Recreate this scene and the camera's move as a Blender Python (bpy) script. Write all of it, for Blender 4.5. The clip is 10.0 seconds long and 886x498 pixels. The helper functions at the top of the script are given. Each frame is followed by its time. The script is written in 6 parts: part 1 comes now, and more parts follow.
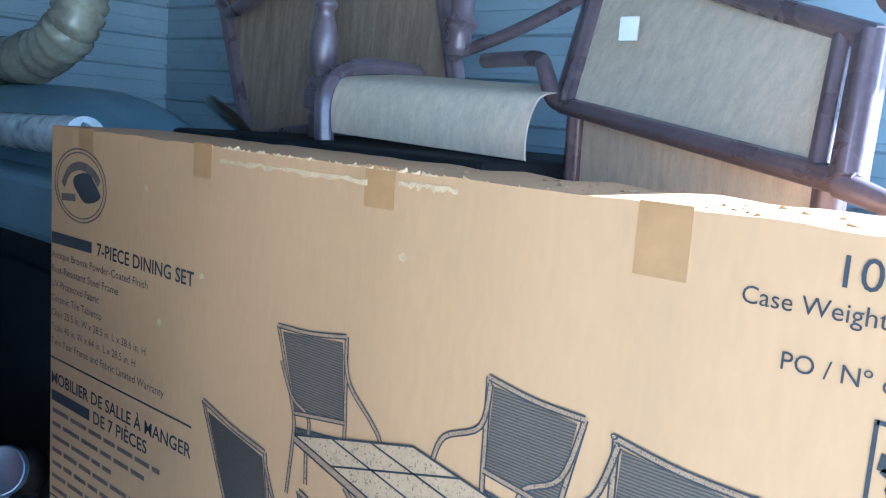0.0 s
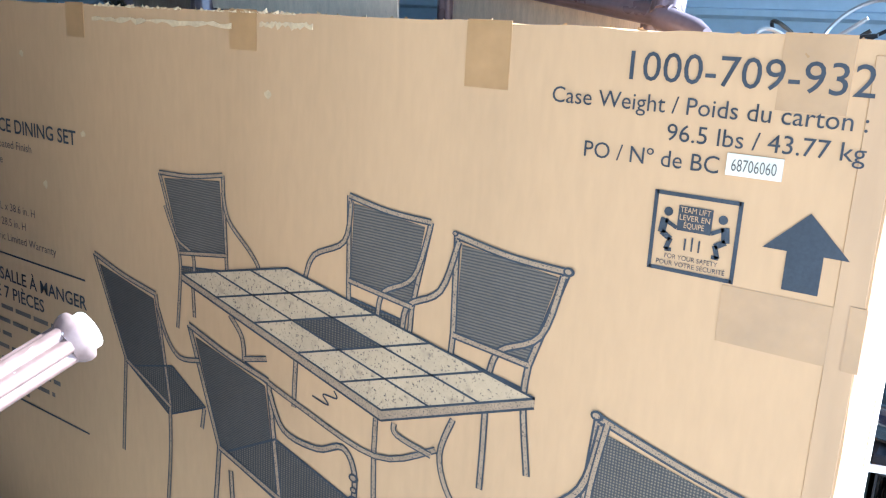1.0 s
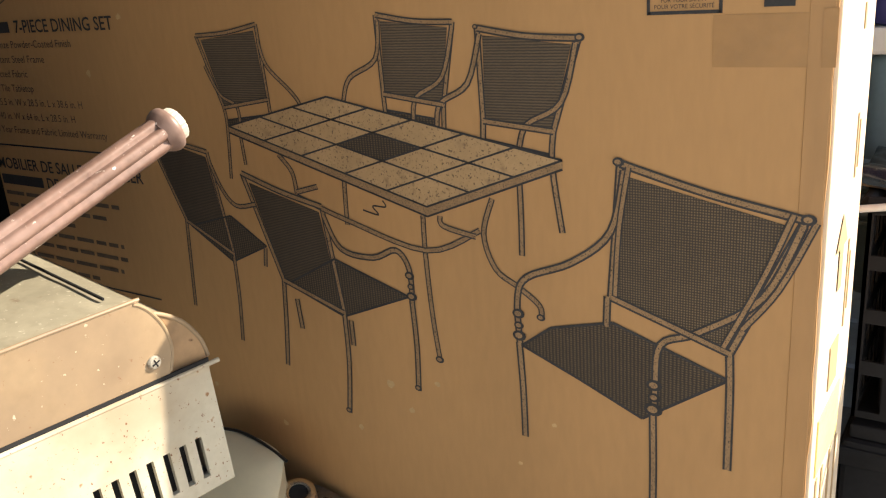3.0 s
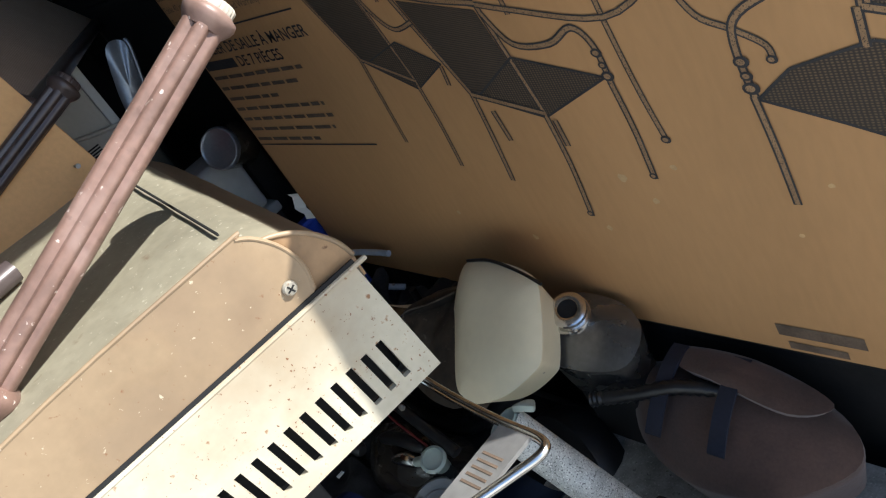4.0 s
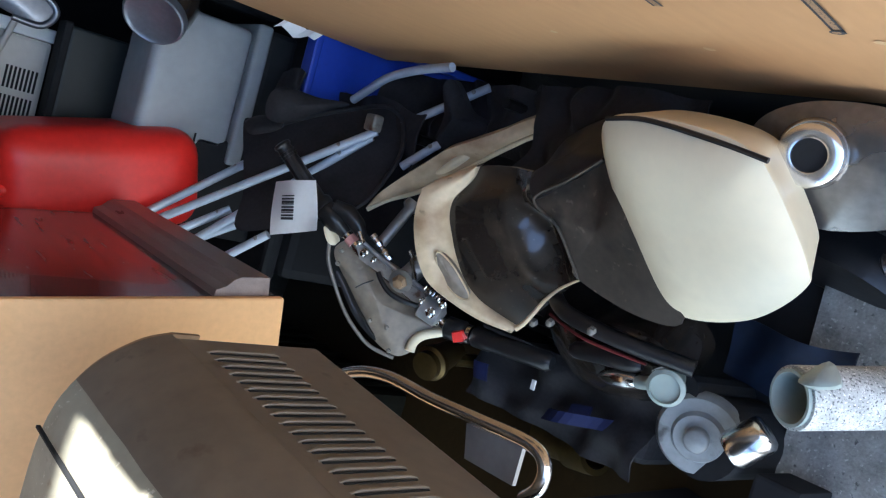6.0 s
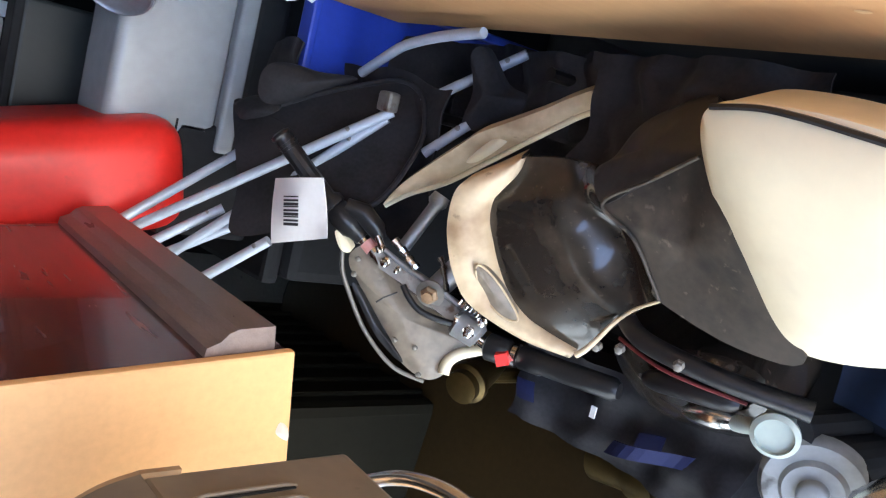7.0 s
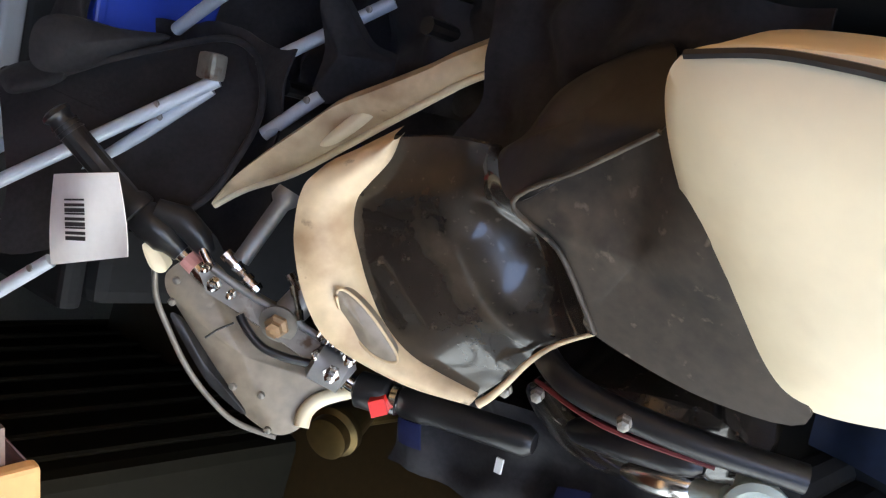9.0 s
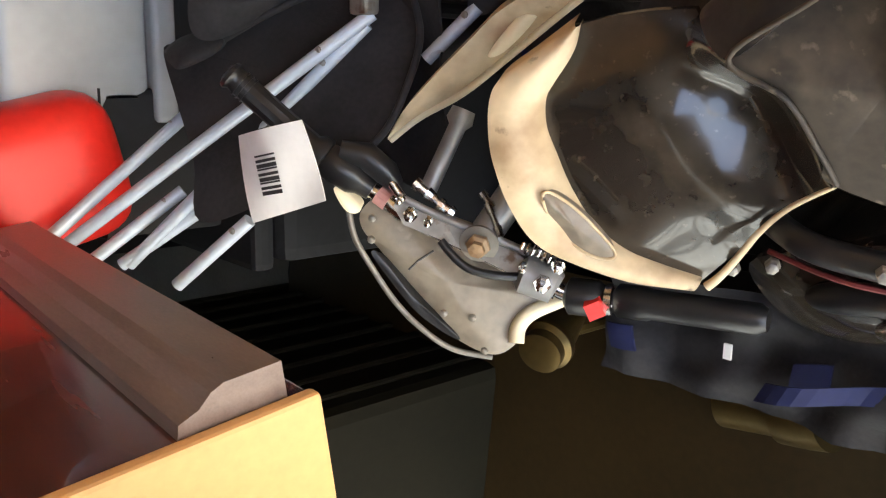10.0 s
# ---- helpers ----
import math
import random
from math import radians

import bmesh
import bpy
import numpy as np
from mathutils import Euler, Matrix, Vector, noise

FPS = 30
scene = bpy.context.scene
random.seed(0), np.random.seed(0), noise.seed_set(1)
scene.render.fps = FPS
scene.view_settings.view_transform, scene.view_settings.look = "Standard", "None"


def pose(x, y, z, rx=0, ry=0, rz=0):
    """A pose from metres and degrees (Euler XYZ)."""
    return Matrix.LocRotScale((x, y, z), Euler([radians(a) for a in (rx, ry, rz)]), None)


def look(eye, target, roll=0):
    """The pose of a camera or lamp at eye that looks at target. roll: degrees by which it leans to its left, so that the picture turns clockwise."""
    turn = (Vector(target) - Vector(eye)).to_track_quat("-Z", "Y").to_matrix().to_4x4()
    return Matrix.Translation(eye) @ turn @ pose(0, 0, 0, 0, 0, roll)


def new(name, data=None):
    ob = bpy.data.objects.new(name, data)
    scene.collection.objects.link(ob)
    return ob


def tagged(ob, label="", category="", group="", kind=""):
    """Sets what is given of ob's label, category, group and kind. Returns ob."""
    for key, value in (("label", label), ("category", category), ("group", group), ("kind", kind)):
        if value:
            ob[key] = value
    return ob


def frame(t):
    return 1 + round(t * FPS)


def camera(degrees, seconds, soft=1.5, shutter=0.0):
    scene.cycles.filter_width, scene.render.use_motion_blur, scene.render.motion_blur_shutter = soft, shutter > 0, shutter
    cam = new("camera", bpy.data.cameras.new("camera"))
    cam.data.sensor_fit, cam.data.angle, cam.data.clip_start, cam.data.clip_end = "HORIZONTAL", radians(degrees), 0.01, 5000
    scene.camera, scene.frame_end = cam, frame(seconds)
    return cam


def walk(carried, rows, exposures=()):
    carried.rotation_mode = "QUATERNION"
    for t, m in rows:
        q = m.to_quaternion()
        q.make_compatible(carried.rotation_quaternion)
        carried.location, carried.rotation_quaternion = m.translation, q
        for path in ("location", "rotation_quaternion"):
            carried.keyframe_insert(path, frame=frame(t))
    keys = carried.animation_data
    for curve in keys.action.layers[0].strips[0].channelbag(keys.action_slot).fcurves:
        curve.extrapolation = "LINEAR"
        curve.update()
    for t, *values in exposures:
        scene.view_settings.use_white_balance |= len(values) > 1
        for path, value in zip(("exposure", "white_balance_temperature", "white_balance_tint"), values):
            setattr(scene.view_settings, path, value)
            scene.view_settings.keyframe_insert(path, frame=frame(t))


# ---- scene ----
cam = camera(54.6, 10.0, soft=1.2)
PATH = [
    (0, (1.667, -0.758, 1.57), (0.376, 0.741, 1.274), 4.3),
    (0.5, (1.692, -0.769, 1.503), (0.528, 0.793, 1.054), 2.9),
    (1, (1.806, -0.81, 1.492), (0.703, 0.785, 1.003), 3.1),
    (1.5, (1.889, -0.872, 1.506), (0.862, 0.774, 1.019), 4.1),
    (2, (1.887, -0.951, 1.486), (0.898, 0.712, 0.979), 0.8),
    (2.5, (1.883, -0.992, 1.431), (0.884, 0.65, 0.879), -1.0),
    (3, (1.879, -0.982, 1.343), (0.782, 0.57, 0.72), -4.3),
    (3.2, (1.874, -0.967, 1.318), (0.677, 0.494, 0.661), -7.9),
    (4.3, (1.825, -0.594, 1.296), (0.158, -0.021, 0.351), -41.6),
    (4.5, (1.781, -0.55, 1.308), (0.071, -0.074, 0.386), -45.3),
    (5, (1.634, -0.414, 1.323), (-0.128, -0.201, 0.402), -61.0),
    (5.5, (1.461, -0.267, 1.279), (-0.219, -0.231, 0.195), -71.7),
    (5.7, (1.403, -0.239, 1.285), (-0.185, -0.259, 0.069), -73.5),
    (6.8, (1.154, -0.162, 1.19), (-0.303, -0.477, -0.143), -85.3),
    (7, (1.115, -0.159, 1.176), (-0.378, -0.405, -0.132), -82.8),
    (7.5, (1.046, -0.164, 1.132), (-0.444, -0.396, -0.181), -81.1),
    (8, (1.012, -0.194, 1.078), (-0.428, -0.344, -0.301), -76.3),
    (8.5, (0.972, -0.185, 1.011), (-0.404, -0.347, -0.432), -78.6),
    (9, (0.919, -0.157, 0.988), (-0.358, -0.388, -0.534), -85.8),
    (9.5, (0.877, -0.173, 1.022), (-0.556, -0.555, -0.319), -99.0),
    (10, (0.869, -0.195, 1.019), (-0.592, -0.599, -0.286), -99.3),
]
# exposure of the clip's camera: bright at first, then stopped down
EXPOSURES = [(0.0, 3.1, 4300, 2), (0.6, 2.9, 4400, 2), (1.0, 2.85, 4600, 3), (1.5, 2.35, 6300, 9), (2.0, 1.9, 7500, 13), (2.5, 1.58, 7600, 13), (3.2, 1.33, 7200, 12),
             (4.3, 1.2, 5800, 9), (5.0, 1.3, 5600, 9), (5.5, 2.0, 5300, 8), (7.0, 3.88, 6200, 15), (8.0, 3.7, 6150, 14), (9.0, 3.6, 6600, 14), (9.5, 3.95, 7100, 14), (10.0, 3.92, 7500, 14)]
walk(cam, [(t, look(eye, target, roll)) for t, eye, target, roll in PATH], EXPOSURES)

# ---- daylight: a sun from beyond the carton, sky through the open door ----
SUN_FROM = Vector((1.1, 1.0, 1.06)).normalized()
world = bpy.data.worlds.new("sky")
scene.world = world
world.use_nodes = True
wn = world.node_tree.nodes
sky = wn.new("ShaderNodeTexSky")
sky.sky_type, sky.sun_disc = "NISHITA", False
sky.sun_elevation = math.asin(SUN_FROM.z)
sky.sun_rotation = math.atan2(SUN_FROM.x, SUN_FROM.y)
world.node_tree.links.new(sky.outputs[0], wn["Background"].inputs[0])
wn["Background"].inputs[1].default_value = 0.11
sun = new("sun", bpy.data.lights.new("sun", "SUN"))
sun.data.energy, sun.data.angle, sun.data.color = 5.0, radians(0.5), (1.0, 0.94, 0.84)
sun.matrix_world = look(SUN_FROM * 6, (0, 0, 0))


# ---- materials ----
def material(name, base, rough=0.6, metal=0.0, vary=0.25, scale=8.0, fine=120.0, bump=0.15, spots=None, stretch=(1, 1, 1), coat=0.0, sheen=0.0, alpha=1.0, trans=0.0, ior=1.45):
    """A surface with two scales of variation, fine relief and, if asked, spots of (colour, scale, share)."""
    m = bpy.data.materials.new(name)
    m.use_nodes = True
    nt = m.node_tree
    b = nt.nodes["Principled BSDF"]
    tc = nt.nodes.new("ShaderNodeTexCoord")
    mp = nt.nodes.new("ShaderNodeMapping")
    mp.inputs["Scale"].default_value = stretch
    nt.links.new(tc.outputs["Object"], mp.inputs[0])

    def noise_node(s, d=4.0):
        n = nt.nodes.new("ShaderNodeTexNoise")
        n.inputs["Scale"].default_value, n.inputs["Detail"].default_value = s, d
        nt.links.new(mp.outputs[0], n.inputs[0])
        return n

    big, small = noise_node(scale), noise_node(fine, 3.0)
    add = nt.nodes.new("ShaderNodeMath")
    add.operation = "MULTIPLY_ADD"
    add.inputs[1].default_value = 0.45
    nt.links.new(small.outputs[0], add.inputs[0])
    nt.links.new(big.outputs[0], add.inputs[2])
    ramp = nt.nodes.new("ShaderNodeValToRGB")
    c = Vector(base)
    ramp.color_ramp.elements[0].position, ramp.color_ramp.elements[1].position = 0.45, 0.98
    ramp.color_ramp.elements[0].color = (*[max(0.0, v * (1 - vary)) for v in c], 1)
    ramp.color_ramp.elements[1].color = (*[min(1.0, v * (1 + vary)) for v in c], 1)
    nt.links.new(add.outputs[0], ramp.inputs[0])
    col = ramp.outputs[0]
    for spot in (spots or ()):
        sc, s, share, *soft = spot
        sn = noise_node(s, 6.0)
        sr = nt.nodes.new("ShaderNodeValToRGB")
        sr.color_ramp.elements[0].position, sr.color_ramp.elements[1].position = 1 - share, min(1.0, 1 - share + (soft[0] if soft else 0.07))
        sr.color_ramp.elements[0].color, sr.color_ramp.elements[1].color = (0, 0, 0, 1), (1, 1, 1, 1)
        nt.links.new(sn.outputs[0], sr.inputs[0])
        mix = nt.nodes.new("ShaderNodeMix")
        mix.data_type = "RGBA"
        nt.links.new(sr.outputs[0], mix.inputs[0])
        nt.links.new(col, mix.inputs[6])
        mix.inputs[7].default_value = (*sc, 1)
        col = mix.outputs[2]
    nt.links.new(col, b.inputs["Base Color"])
    rr = nt.nodes.new("ShaderNodeMapRange")
    rr.inputs[3].default_value, rr.inputs[4].default_value = max(0.02, rough - 0.12), min(1.0, rough + 0.12)
    nt.links.new(big.outputs[0], rr.inputs[0])
    nt.links.new(rr.outputs[0], b.inputs["Roughness"])
    b.inputs["Metallic"].default_value = metal
    b.inputs["Coat Weight"].default_value = coat
    b.inputs["Sheen Weight"].default_value = sheen
    b.inputs["Transmission Weight"].default_value = trans
    b.inputs["IOR"].default_value = ior
    b.inputs["Alpha"].default_value = alpha
    if bump:
        bp = nt.nodes.new("ShaderNodeBump")
        bp.inputs["Strength"].default_value, bp.inputs["Distance"].default_value = bump, 0.002
        nt.links.new(add.outputs[0], bp.inputs["Height"])
        nt.links.new(bp.outputs[0], b.inputs["Normal"])
    return m


def striped(name, dark, light, freq_a, freq_b, axis_a="X", axis_b="Z", rough=0.85, contrast=0.5):
    """A woven or hatched surface: two crossing sets of fine threads with uneven shade."""
    m = material(name, light, rough, vary=0.2, scale=6, fine=60, bump=0.0)
    nt = m.node_tree
    b = nt.nodes["Principled BSDF"]
    tc = nt.nodes["Texture Coordinate"]
    fac = None
    for f, ax in ((freq_a, axis_a), (freq_b, axis_b)):
        if not f:
            continue
        w = nt.nodes.new("ShaderNodeTexWave")
        w.bands_direction = ax
        w.inputs["Scale"].default_value, w.inputs["Distortion"].default_value = f, 1.2
        w.inputs["Detail"].default_value, w.inputs["Detail Scale"].default_value = 2.0, 3.0
        nt.links.new(tc.outputs["Object"], w.inputs[0])
        if fac is None:
            fac = w.outputs[1]
        else:
            mul = nt.nodes.new("ShaderNodeMath")
            mul.operation = "MULTIPLY"
            nt.links.new(fac, mul.inputs[0])
            nt.links.new(w.outputs[1], mul.inputs[1])
            fac = mul.outputs[0]
    r = nt.nodes.new("ShaderNodeMapRange")
    r.inputs[3].default_value, r.inputs[4].default_value = 0.5 + contrast / 2, 0.5 - contrast / 2
    nt.links.new(fac, r.inputs[0])
    mix = nt.nodes.new("ShaderNodeMix")
    mix.data_type = "RGBA"
    mix.inputs[7].default_value = (*dark, 1)
    nt.links.new(r.outputs[0], mix.inputs[0])
    nt.links.new(b.inputs["Base Color"].links[0].from_socket, mix.inputs[6])
    nt.links.new(mix.outputs[2], b.inputs["Base Color"])
    bp = nt.nodes.new("ShaderNodeBump")
    bp.inputs["Strength"].default_value, bp.inputs["Distance"].default_value = 0.4, 0.001
    nt.links.new(fac, bp.inputs["Height"])
    nt.links.new(bp.outputs[0], b.inputs["Normal"])
    return m


CARD = material("cardboard", (0.455, 0.257, 0.112), 0.74, vary=0.11, scale=3, fine=90, bump=0.3, stretch=(1, 1, 0.25), spots=[((0.47, 0.30, 0.155), 5, 0.3, 0.3)])
CARD_TAPED = material("taped cardboard", (0.40, 0.22, 0.092), 0.5, vary=0.16, scale=9, fine=70, bump=0.4, stretch=(1, 1, 0.15))
CARD_EDGE = material("cardboard edge", (0.51, 0.345, 0.18), 0.9, vary=0.25, scale=30, fine=200, bump=0.5)
INK = material("printing ink", (0.035, 0.034, 0.036), 0.75, vary=0.4, scale=20, fine=300, bump=0.0)
INK_SOFT = material("worn ink", (0.12, 0.085, 0.06), 0.8, vary=0.4, scale=30, fine=300, bump=0.0)
HATCH = striped("hatched print", (0.035, 0.03, 0.028), (0.15, 0.107, 0.066), 0, 85, "X", "Z", 0.8, 0.75)
HATCH_DARK = striped("dense dark hatched print", (0.022, 0.019, 0.018), (0.10, 0.072, 0.046), 0, 110, "X", "Z", 0.8, 0.8)
HATCH_BIG = striped("coarse hatched print", (0.03, 0.026, 0.024), (0.22, 0.155, 0.09), 90, 90, "X", "Z", 0.8, 0.8)
SEAT_PRINT = striped("seat print", (0.025, 0.022, 0.02), (0.16, 0.11, 0.065), 60, 95, "X", "Z", 0.8, 0.8)
TUBE_PRINT = material("speckled print", (0.30, 0.185, 0.095), 0.8, vary=0.2, scale=40, fine=300, bump=0, spots=[((0.06, 0.045, 0.035), 500, 0.46, 0.12)])
TILE_PRINT = material("tile print", (0.43, 0.28, 0.145), 0.8, vary=0.12, scale=14, fine=240, bump=0, spots=[((0.13, 0.09, 0.06), 300, 0.42, 0.1), ((0.25, 0.16, 0.09), 60, 0.42, 0.2)])
TAPE = material("packing tape", (0.36, 0.19, 0.07), 0.32, vary=0.12, scale=20, fine=60, bump=0.1)
PAPER = material("paper", (0.84, 0.84, 0.82), 0.8, vary=0.06, scale=20, fine=150, bump=0.1)
STICKER = material("paper sticker", (0.62, 0.52, 0.38), 0.7, vary=0.06, bump=0.05)
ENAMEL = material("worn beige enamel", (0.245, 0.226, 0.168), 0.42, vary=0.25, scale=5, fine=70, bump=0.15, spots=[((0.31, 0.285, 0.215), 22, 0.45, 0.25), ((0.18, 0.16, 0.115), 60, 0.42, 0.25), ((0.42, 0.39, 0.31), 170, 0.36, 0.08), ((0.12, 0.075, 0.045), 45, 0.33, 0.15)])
# enamel of the grill's rear: the shade there is put into a browner colour
SHADED_ENAMEL = material("enamel darkened for shade", (0.115, 0.092, 0.068), 0.4, vary=0.25, scale=5, fine=70, bump=0.15, spots=[((0.16, 0.135, 0.10), 12, 0.42, 0.25), ((0.06, 0.042, 0.03), 40, 0.38, 0.12)])
PANEL = material("heat-browned enamel", (0.45, 0.42, 0.335), 0.42, vary=0.14, scale=4, fine=90, bump=0.08, spots=[((0.27, 0.20, 0.125), 4.5, 0.50, 0.3), ((0.33, 0.25, 0.155), 13, 0.42, 0.3), ((0.22, 0.11, 0.05), 90, 0.345, 0.08), ((0.15, 0.06, 0.025), 220, 0.34, 0.05)])
CHEEK = material("scorched tan enamel", (0.255, 0.185, 0.115), 0.42, vary=0.16, scale=5, fine=90, bump=0.08, spots=[((0.38, 0.315, 0.225), 6, 0.50, 0.3), ((0.14, 0.088, 0.052), 6, 0.54, 0.25), ((0.45, 0.39, 0.29), 150, 0.31, 0.05), ((0.17, 0.08, 0.04), 140, 0.33, 0.07)])
RUST = material("burnt enamel", (0.27, 0.17, 0.09), 0.45, vary=0.35, scale=9, fine=80, bump=0.2, spots=[((0.36, 0.25, 0.14), 7, 0.48, 0.25), ((0.13, 0.07, 0.035), 12, 0.42, 0.2), ((0.10, 0.045, 0.02), 60, 0.34, 0.06)])
WORN_STEEL = material("worn painted steel", (0.42, 0.39, 0.33), 0.45, metal=0.4, vary=0.3, scale=60, fine=300, bump=0.3, spots=[((0.2, 0.13, 0.08), 150, 0.4, 0.1)])
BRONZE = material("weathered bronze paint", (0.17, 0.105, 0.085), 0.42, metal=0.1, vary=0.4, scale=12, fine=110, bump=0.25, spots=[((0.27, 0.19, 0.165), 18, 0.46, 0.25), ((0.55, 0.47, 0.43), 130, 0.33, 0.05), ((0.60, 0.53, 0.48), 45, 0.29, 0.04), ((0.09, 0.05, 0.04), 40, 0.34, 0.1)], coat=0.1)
# bronze for chair parts in shade; the shade is put into this colour
SHADED_BRONZE = material("bronze paint darkened for shade", (0.055, 0.042, 0.042), 0.32, metal=0.15, vary=0.3, scale=8, fine=90, bump=0.12, coat=0.2)
CHAIR_FRAME = material("purple-brown frame paint", (0.18, 0.135, 0.145), 0.3, metal=0.2, vary=0.25, scale=9, fine=100, bump=0.1, coat=0.2)
CAP = material("plastic foot cap", (0.46, 0.42, 0.36), 0.6, vary=0.2, scale=20, fine=90, bump=0.2)
SLING = material("woven tan sling", (0.70, 0.575, 0.42), 0.85, vary=0.14, scale=60, fine=420, bump=0.5, stretch=(1, 1, 0.25), spots=[((0.57, 0.46, 0.33), 300, 0.46, 0.3), ((0.76, 0.64, 0.48), 420, 0.42, 0.25)])
# darker copies of the tan sling: shade put into the weave colour
SLING_SHADED = material("woven tan sling darkened for shade", (0.30, 0.225, 0.16), 0.85, vary=0.3, scale=45, fine=420, bump=0.7, stretch=(1, 1, 0.12), spots=[((0.21, 0.155, 0.11), 330, 0.48, 0.3)])
SLING_DEEP_SHADE = striped("woven sling darkened for deep shade", (0.26, 0.205, 0.165), (0.40, 0.33, 0.275), 130, 110, "X", "Z", 0.9, 0.6)
STEEL_WALL = material("grey-blue painted steel", (0.38, 0.46, 0.52), 0.5, vary=0.1, scale=2, fine=60, bump=0.08, spots=[((0.31, 0.37, 0.42), 4, 0.36)])
CONCRETE = material("concrete", (0.15, 0.145, 0.135), 0.9, vary=0.22, scale=4, fine=90, bump=0.4, spots=[((0.1, 0.1, 0.1), 35, 0.35)])
CARPET = material("grey speckled carpet", (0.24, 0.235, 0.22), 0.95, vary=0.45, scale=30, fine=260, bump=0.8, spots=[((0.42, 0.41, 0.38), 190, 0.4, 0.1), ((0.08, 0.08, 0.075), 120, 0.38, 0.1)], sheen=0.2)
BOUNCE_GROUND = material("pale bounce ground", (0.46, 0.45, 0.42), 0.9, vary=0.3, scale=3, fine=150, bump=0.5)
CREAM = material("cream moulded plastic", (0.78, 0.695, 0.495), 0.42, vary=0.06, scale=5, fine=60, bump=0.05, spots=[((0.56, 0.45, 0.29), 7, 0.42, 0.3), ((0.30, 0.23, 0.15), 11, 0.30, 0.12), ((0.2, 0.15, 0.1), 40, 0.27, 0.05)])
CREAM_DIRTY = material("dirty cream plastic", (0.60, 0.475, 0.305), 0.5, vary=0.2, scale=10, fine=80, bump=0.08, spots=[((0.33, 0.22, 0.125), 13, 0.5, 0.2), ((0.13, 0.09, 0.06), 40, 0.32, 0.08)])
GREY_PLASTIC = material("grey-beige plastic", (0.24, 0.205, 0.16), 0.4, vary=0.3, scale=10, fine=80, bump=0.12, spots=[((0.13, 0.10, 0.075), 18, 0.46, 0.25), ((0.36, 0.32, 0.26), 35, 0.38, 0.15), ((0.05, 0.045, 0.04), 60, 0.30, 0.06)])
GLOSS_BLACK = material("glossy black plastic", (0.02, 0.016, 0.013), 0.15, vary=0.5, scale=12, fine=90, bump=0.04, spots=[((0.06, 0.047, 0.034), 7, 0.52, 0.35), ((0.11, 0.086, 0.062), 15, 0.42, 0.32), ((0.09, 0.072, 0.055), 140, 0.36, 0.12)], coat=0.45)
DUSTY_BLACK = material("dusty black vinyl", (0.044, 0.035, 0.026), 0.6, vary=0.45, scale=9, fine=120, bump=0.3, spots=[((0.12, 0.095, 0.067), 12, 0.47, 0.25), ((0.02, 0.017, 0.014), 16, 0.42, 0.15), ((0.15, 0.125, 0.09), 70, 0.36, 0.1)])
SEAT_VINYL = material("worn black vinyl", (0.022, 0.019, 0.017), 0.45, vary=0.5, scale=10, fine=120, bump=0.25, spots=[((0.07, 0.058, 0.044), 14, 0.42, 0.25), ((0.10, 0.012, 0.01), 30, 0.24, 0.05)])
RUBBER = material("black rubber", (0.012, 0.012, 0.013), 0.34, vary=0.4, scale=30, fine=150, bump=0.2)
BLACK_CLOTH = material("black nylon cloth", (0.021, 0.020, 0.022), 0.7, vary=0.6, scale=15, fine=180, bump=0.4, sheen=0.05, ior=1.3)
CHROME = material("scuffed chrome", (0.72, 0.71, 0.69), 0.2, metal=1.0, vary=0.2, scale=20, fine=90, bump=0.05)
TUBE_STEEL = material("pale grey coated tube", (0.44, 0.50, 0.58), 0.32, metal=0.15, vary=0.15, scale=15, fine=90, bump=0.06, spots=[((0.2, 0.19, 0.18), 50, 0.27)])
RED = material("red moulded plastic", (0.78, 0.028, 0.02), 0.38, vary=0.15, scale=6, fine=80, bump=0.06, spots=[((0.45, 0.02, 0.015), 12, 0.35)])
BLUE = material("blue plastic", (0.025, 0.06, 0.42), 0.4, vary=0.15, scale=6, fine=80, bump=0.06)
NAVY = material("navy plastic", (0.032, 0.036, 0.16), 0.5, vary=0.12, scale=4, fine=90, bump=0.1)
SLATE = material("slate blue plastic", (0.12, 0.2, 0.25), 0.5, vary=0.12, scale=4, fine=90, bump=0.1)
WHITE = material("white plastic", (0.74, 0.75, 0.74), 0.45, vary=0.06, scale=8, fine=80, bump=0.05)
MILKY = material("milky clear plastic", (0.40, 0.415, 0.43), 0.22, vary=0.12, scale=5, fine=40, bump=0.03, alpha=0.72)
WRAP = material("clear plastic wrap", (0.62, 0.64, 0.63), 0.12, vary=0.35, scale=16, fine=45, bump=1.0, trans=0.2, spots=[((0.3, 0.32, 0.33), 22, 0.45, 0.15)])
DUCT = material("yellowed clear duct", (0.36, 0.33, 0.24), 0.14, vary=0.35, scale=14, fine=45, bump=1.0, trans=0.2, spots=[((0.2, 0.19, 0.15), 9, 0.4, 0.2)])
TOTE_TEAL = material("dull teal tote", (0.17, 0.24, 0.28), 0.5, vary=0.15, scale=6, fine=80, bump=0.1)
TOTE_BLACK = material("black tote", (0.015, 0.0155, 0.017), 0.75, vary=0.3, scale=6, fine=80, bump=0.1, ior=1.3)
# olive taken almost to black: shade beneath the cabinet put into the colour
SHADED_OLIVE = material("olive plastic darkened for shade", (0.008, 0.007, 0.004), 0.7, vary=0.3, scale=6, fine=80, bump=0.1, ior=1.2)
MICRO = material("off-white painted metal", (0.58, 0.55, 0.5), 0.5, vary=0.08, scale=5, fine=80, bump=0.05)
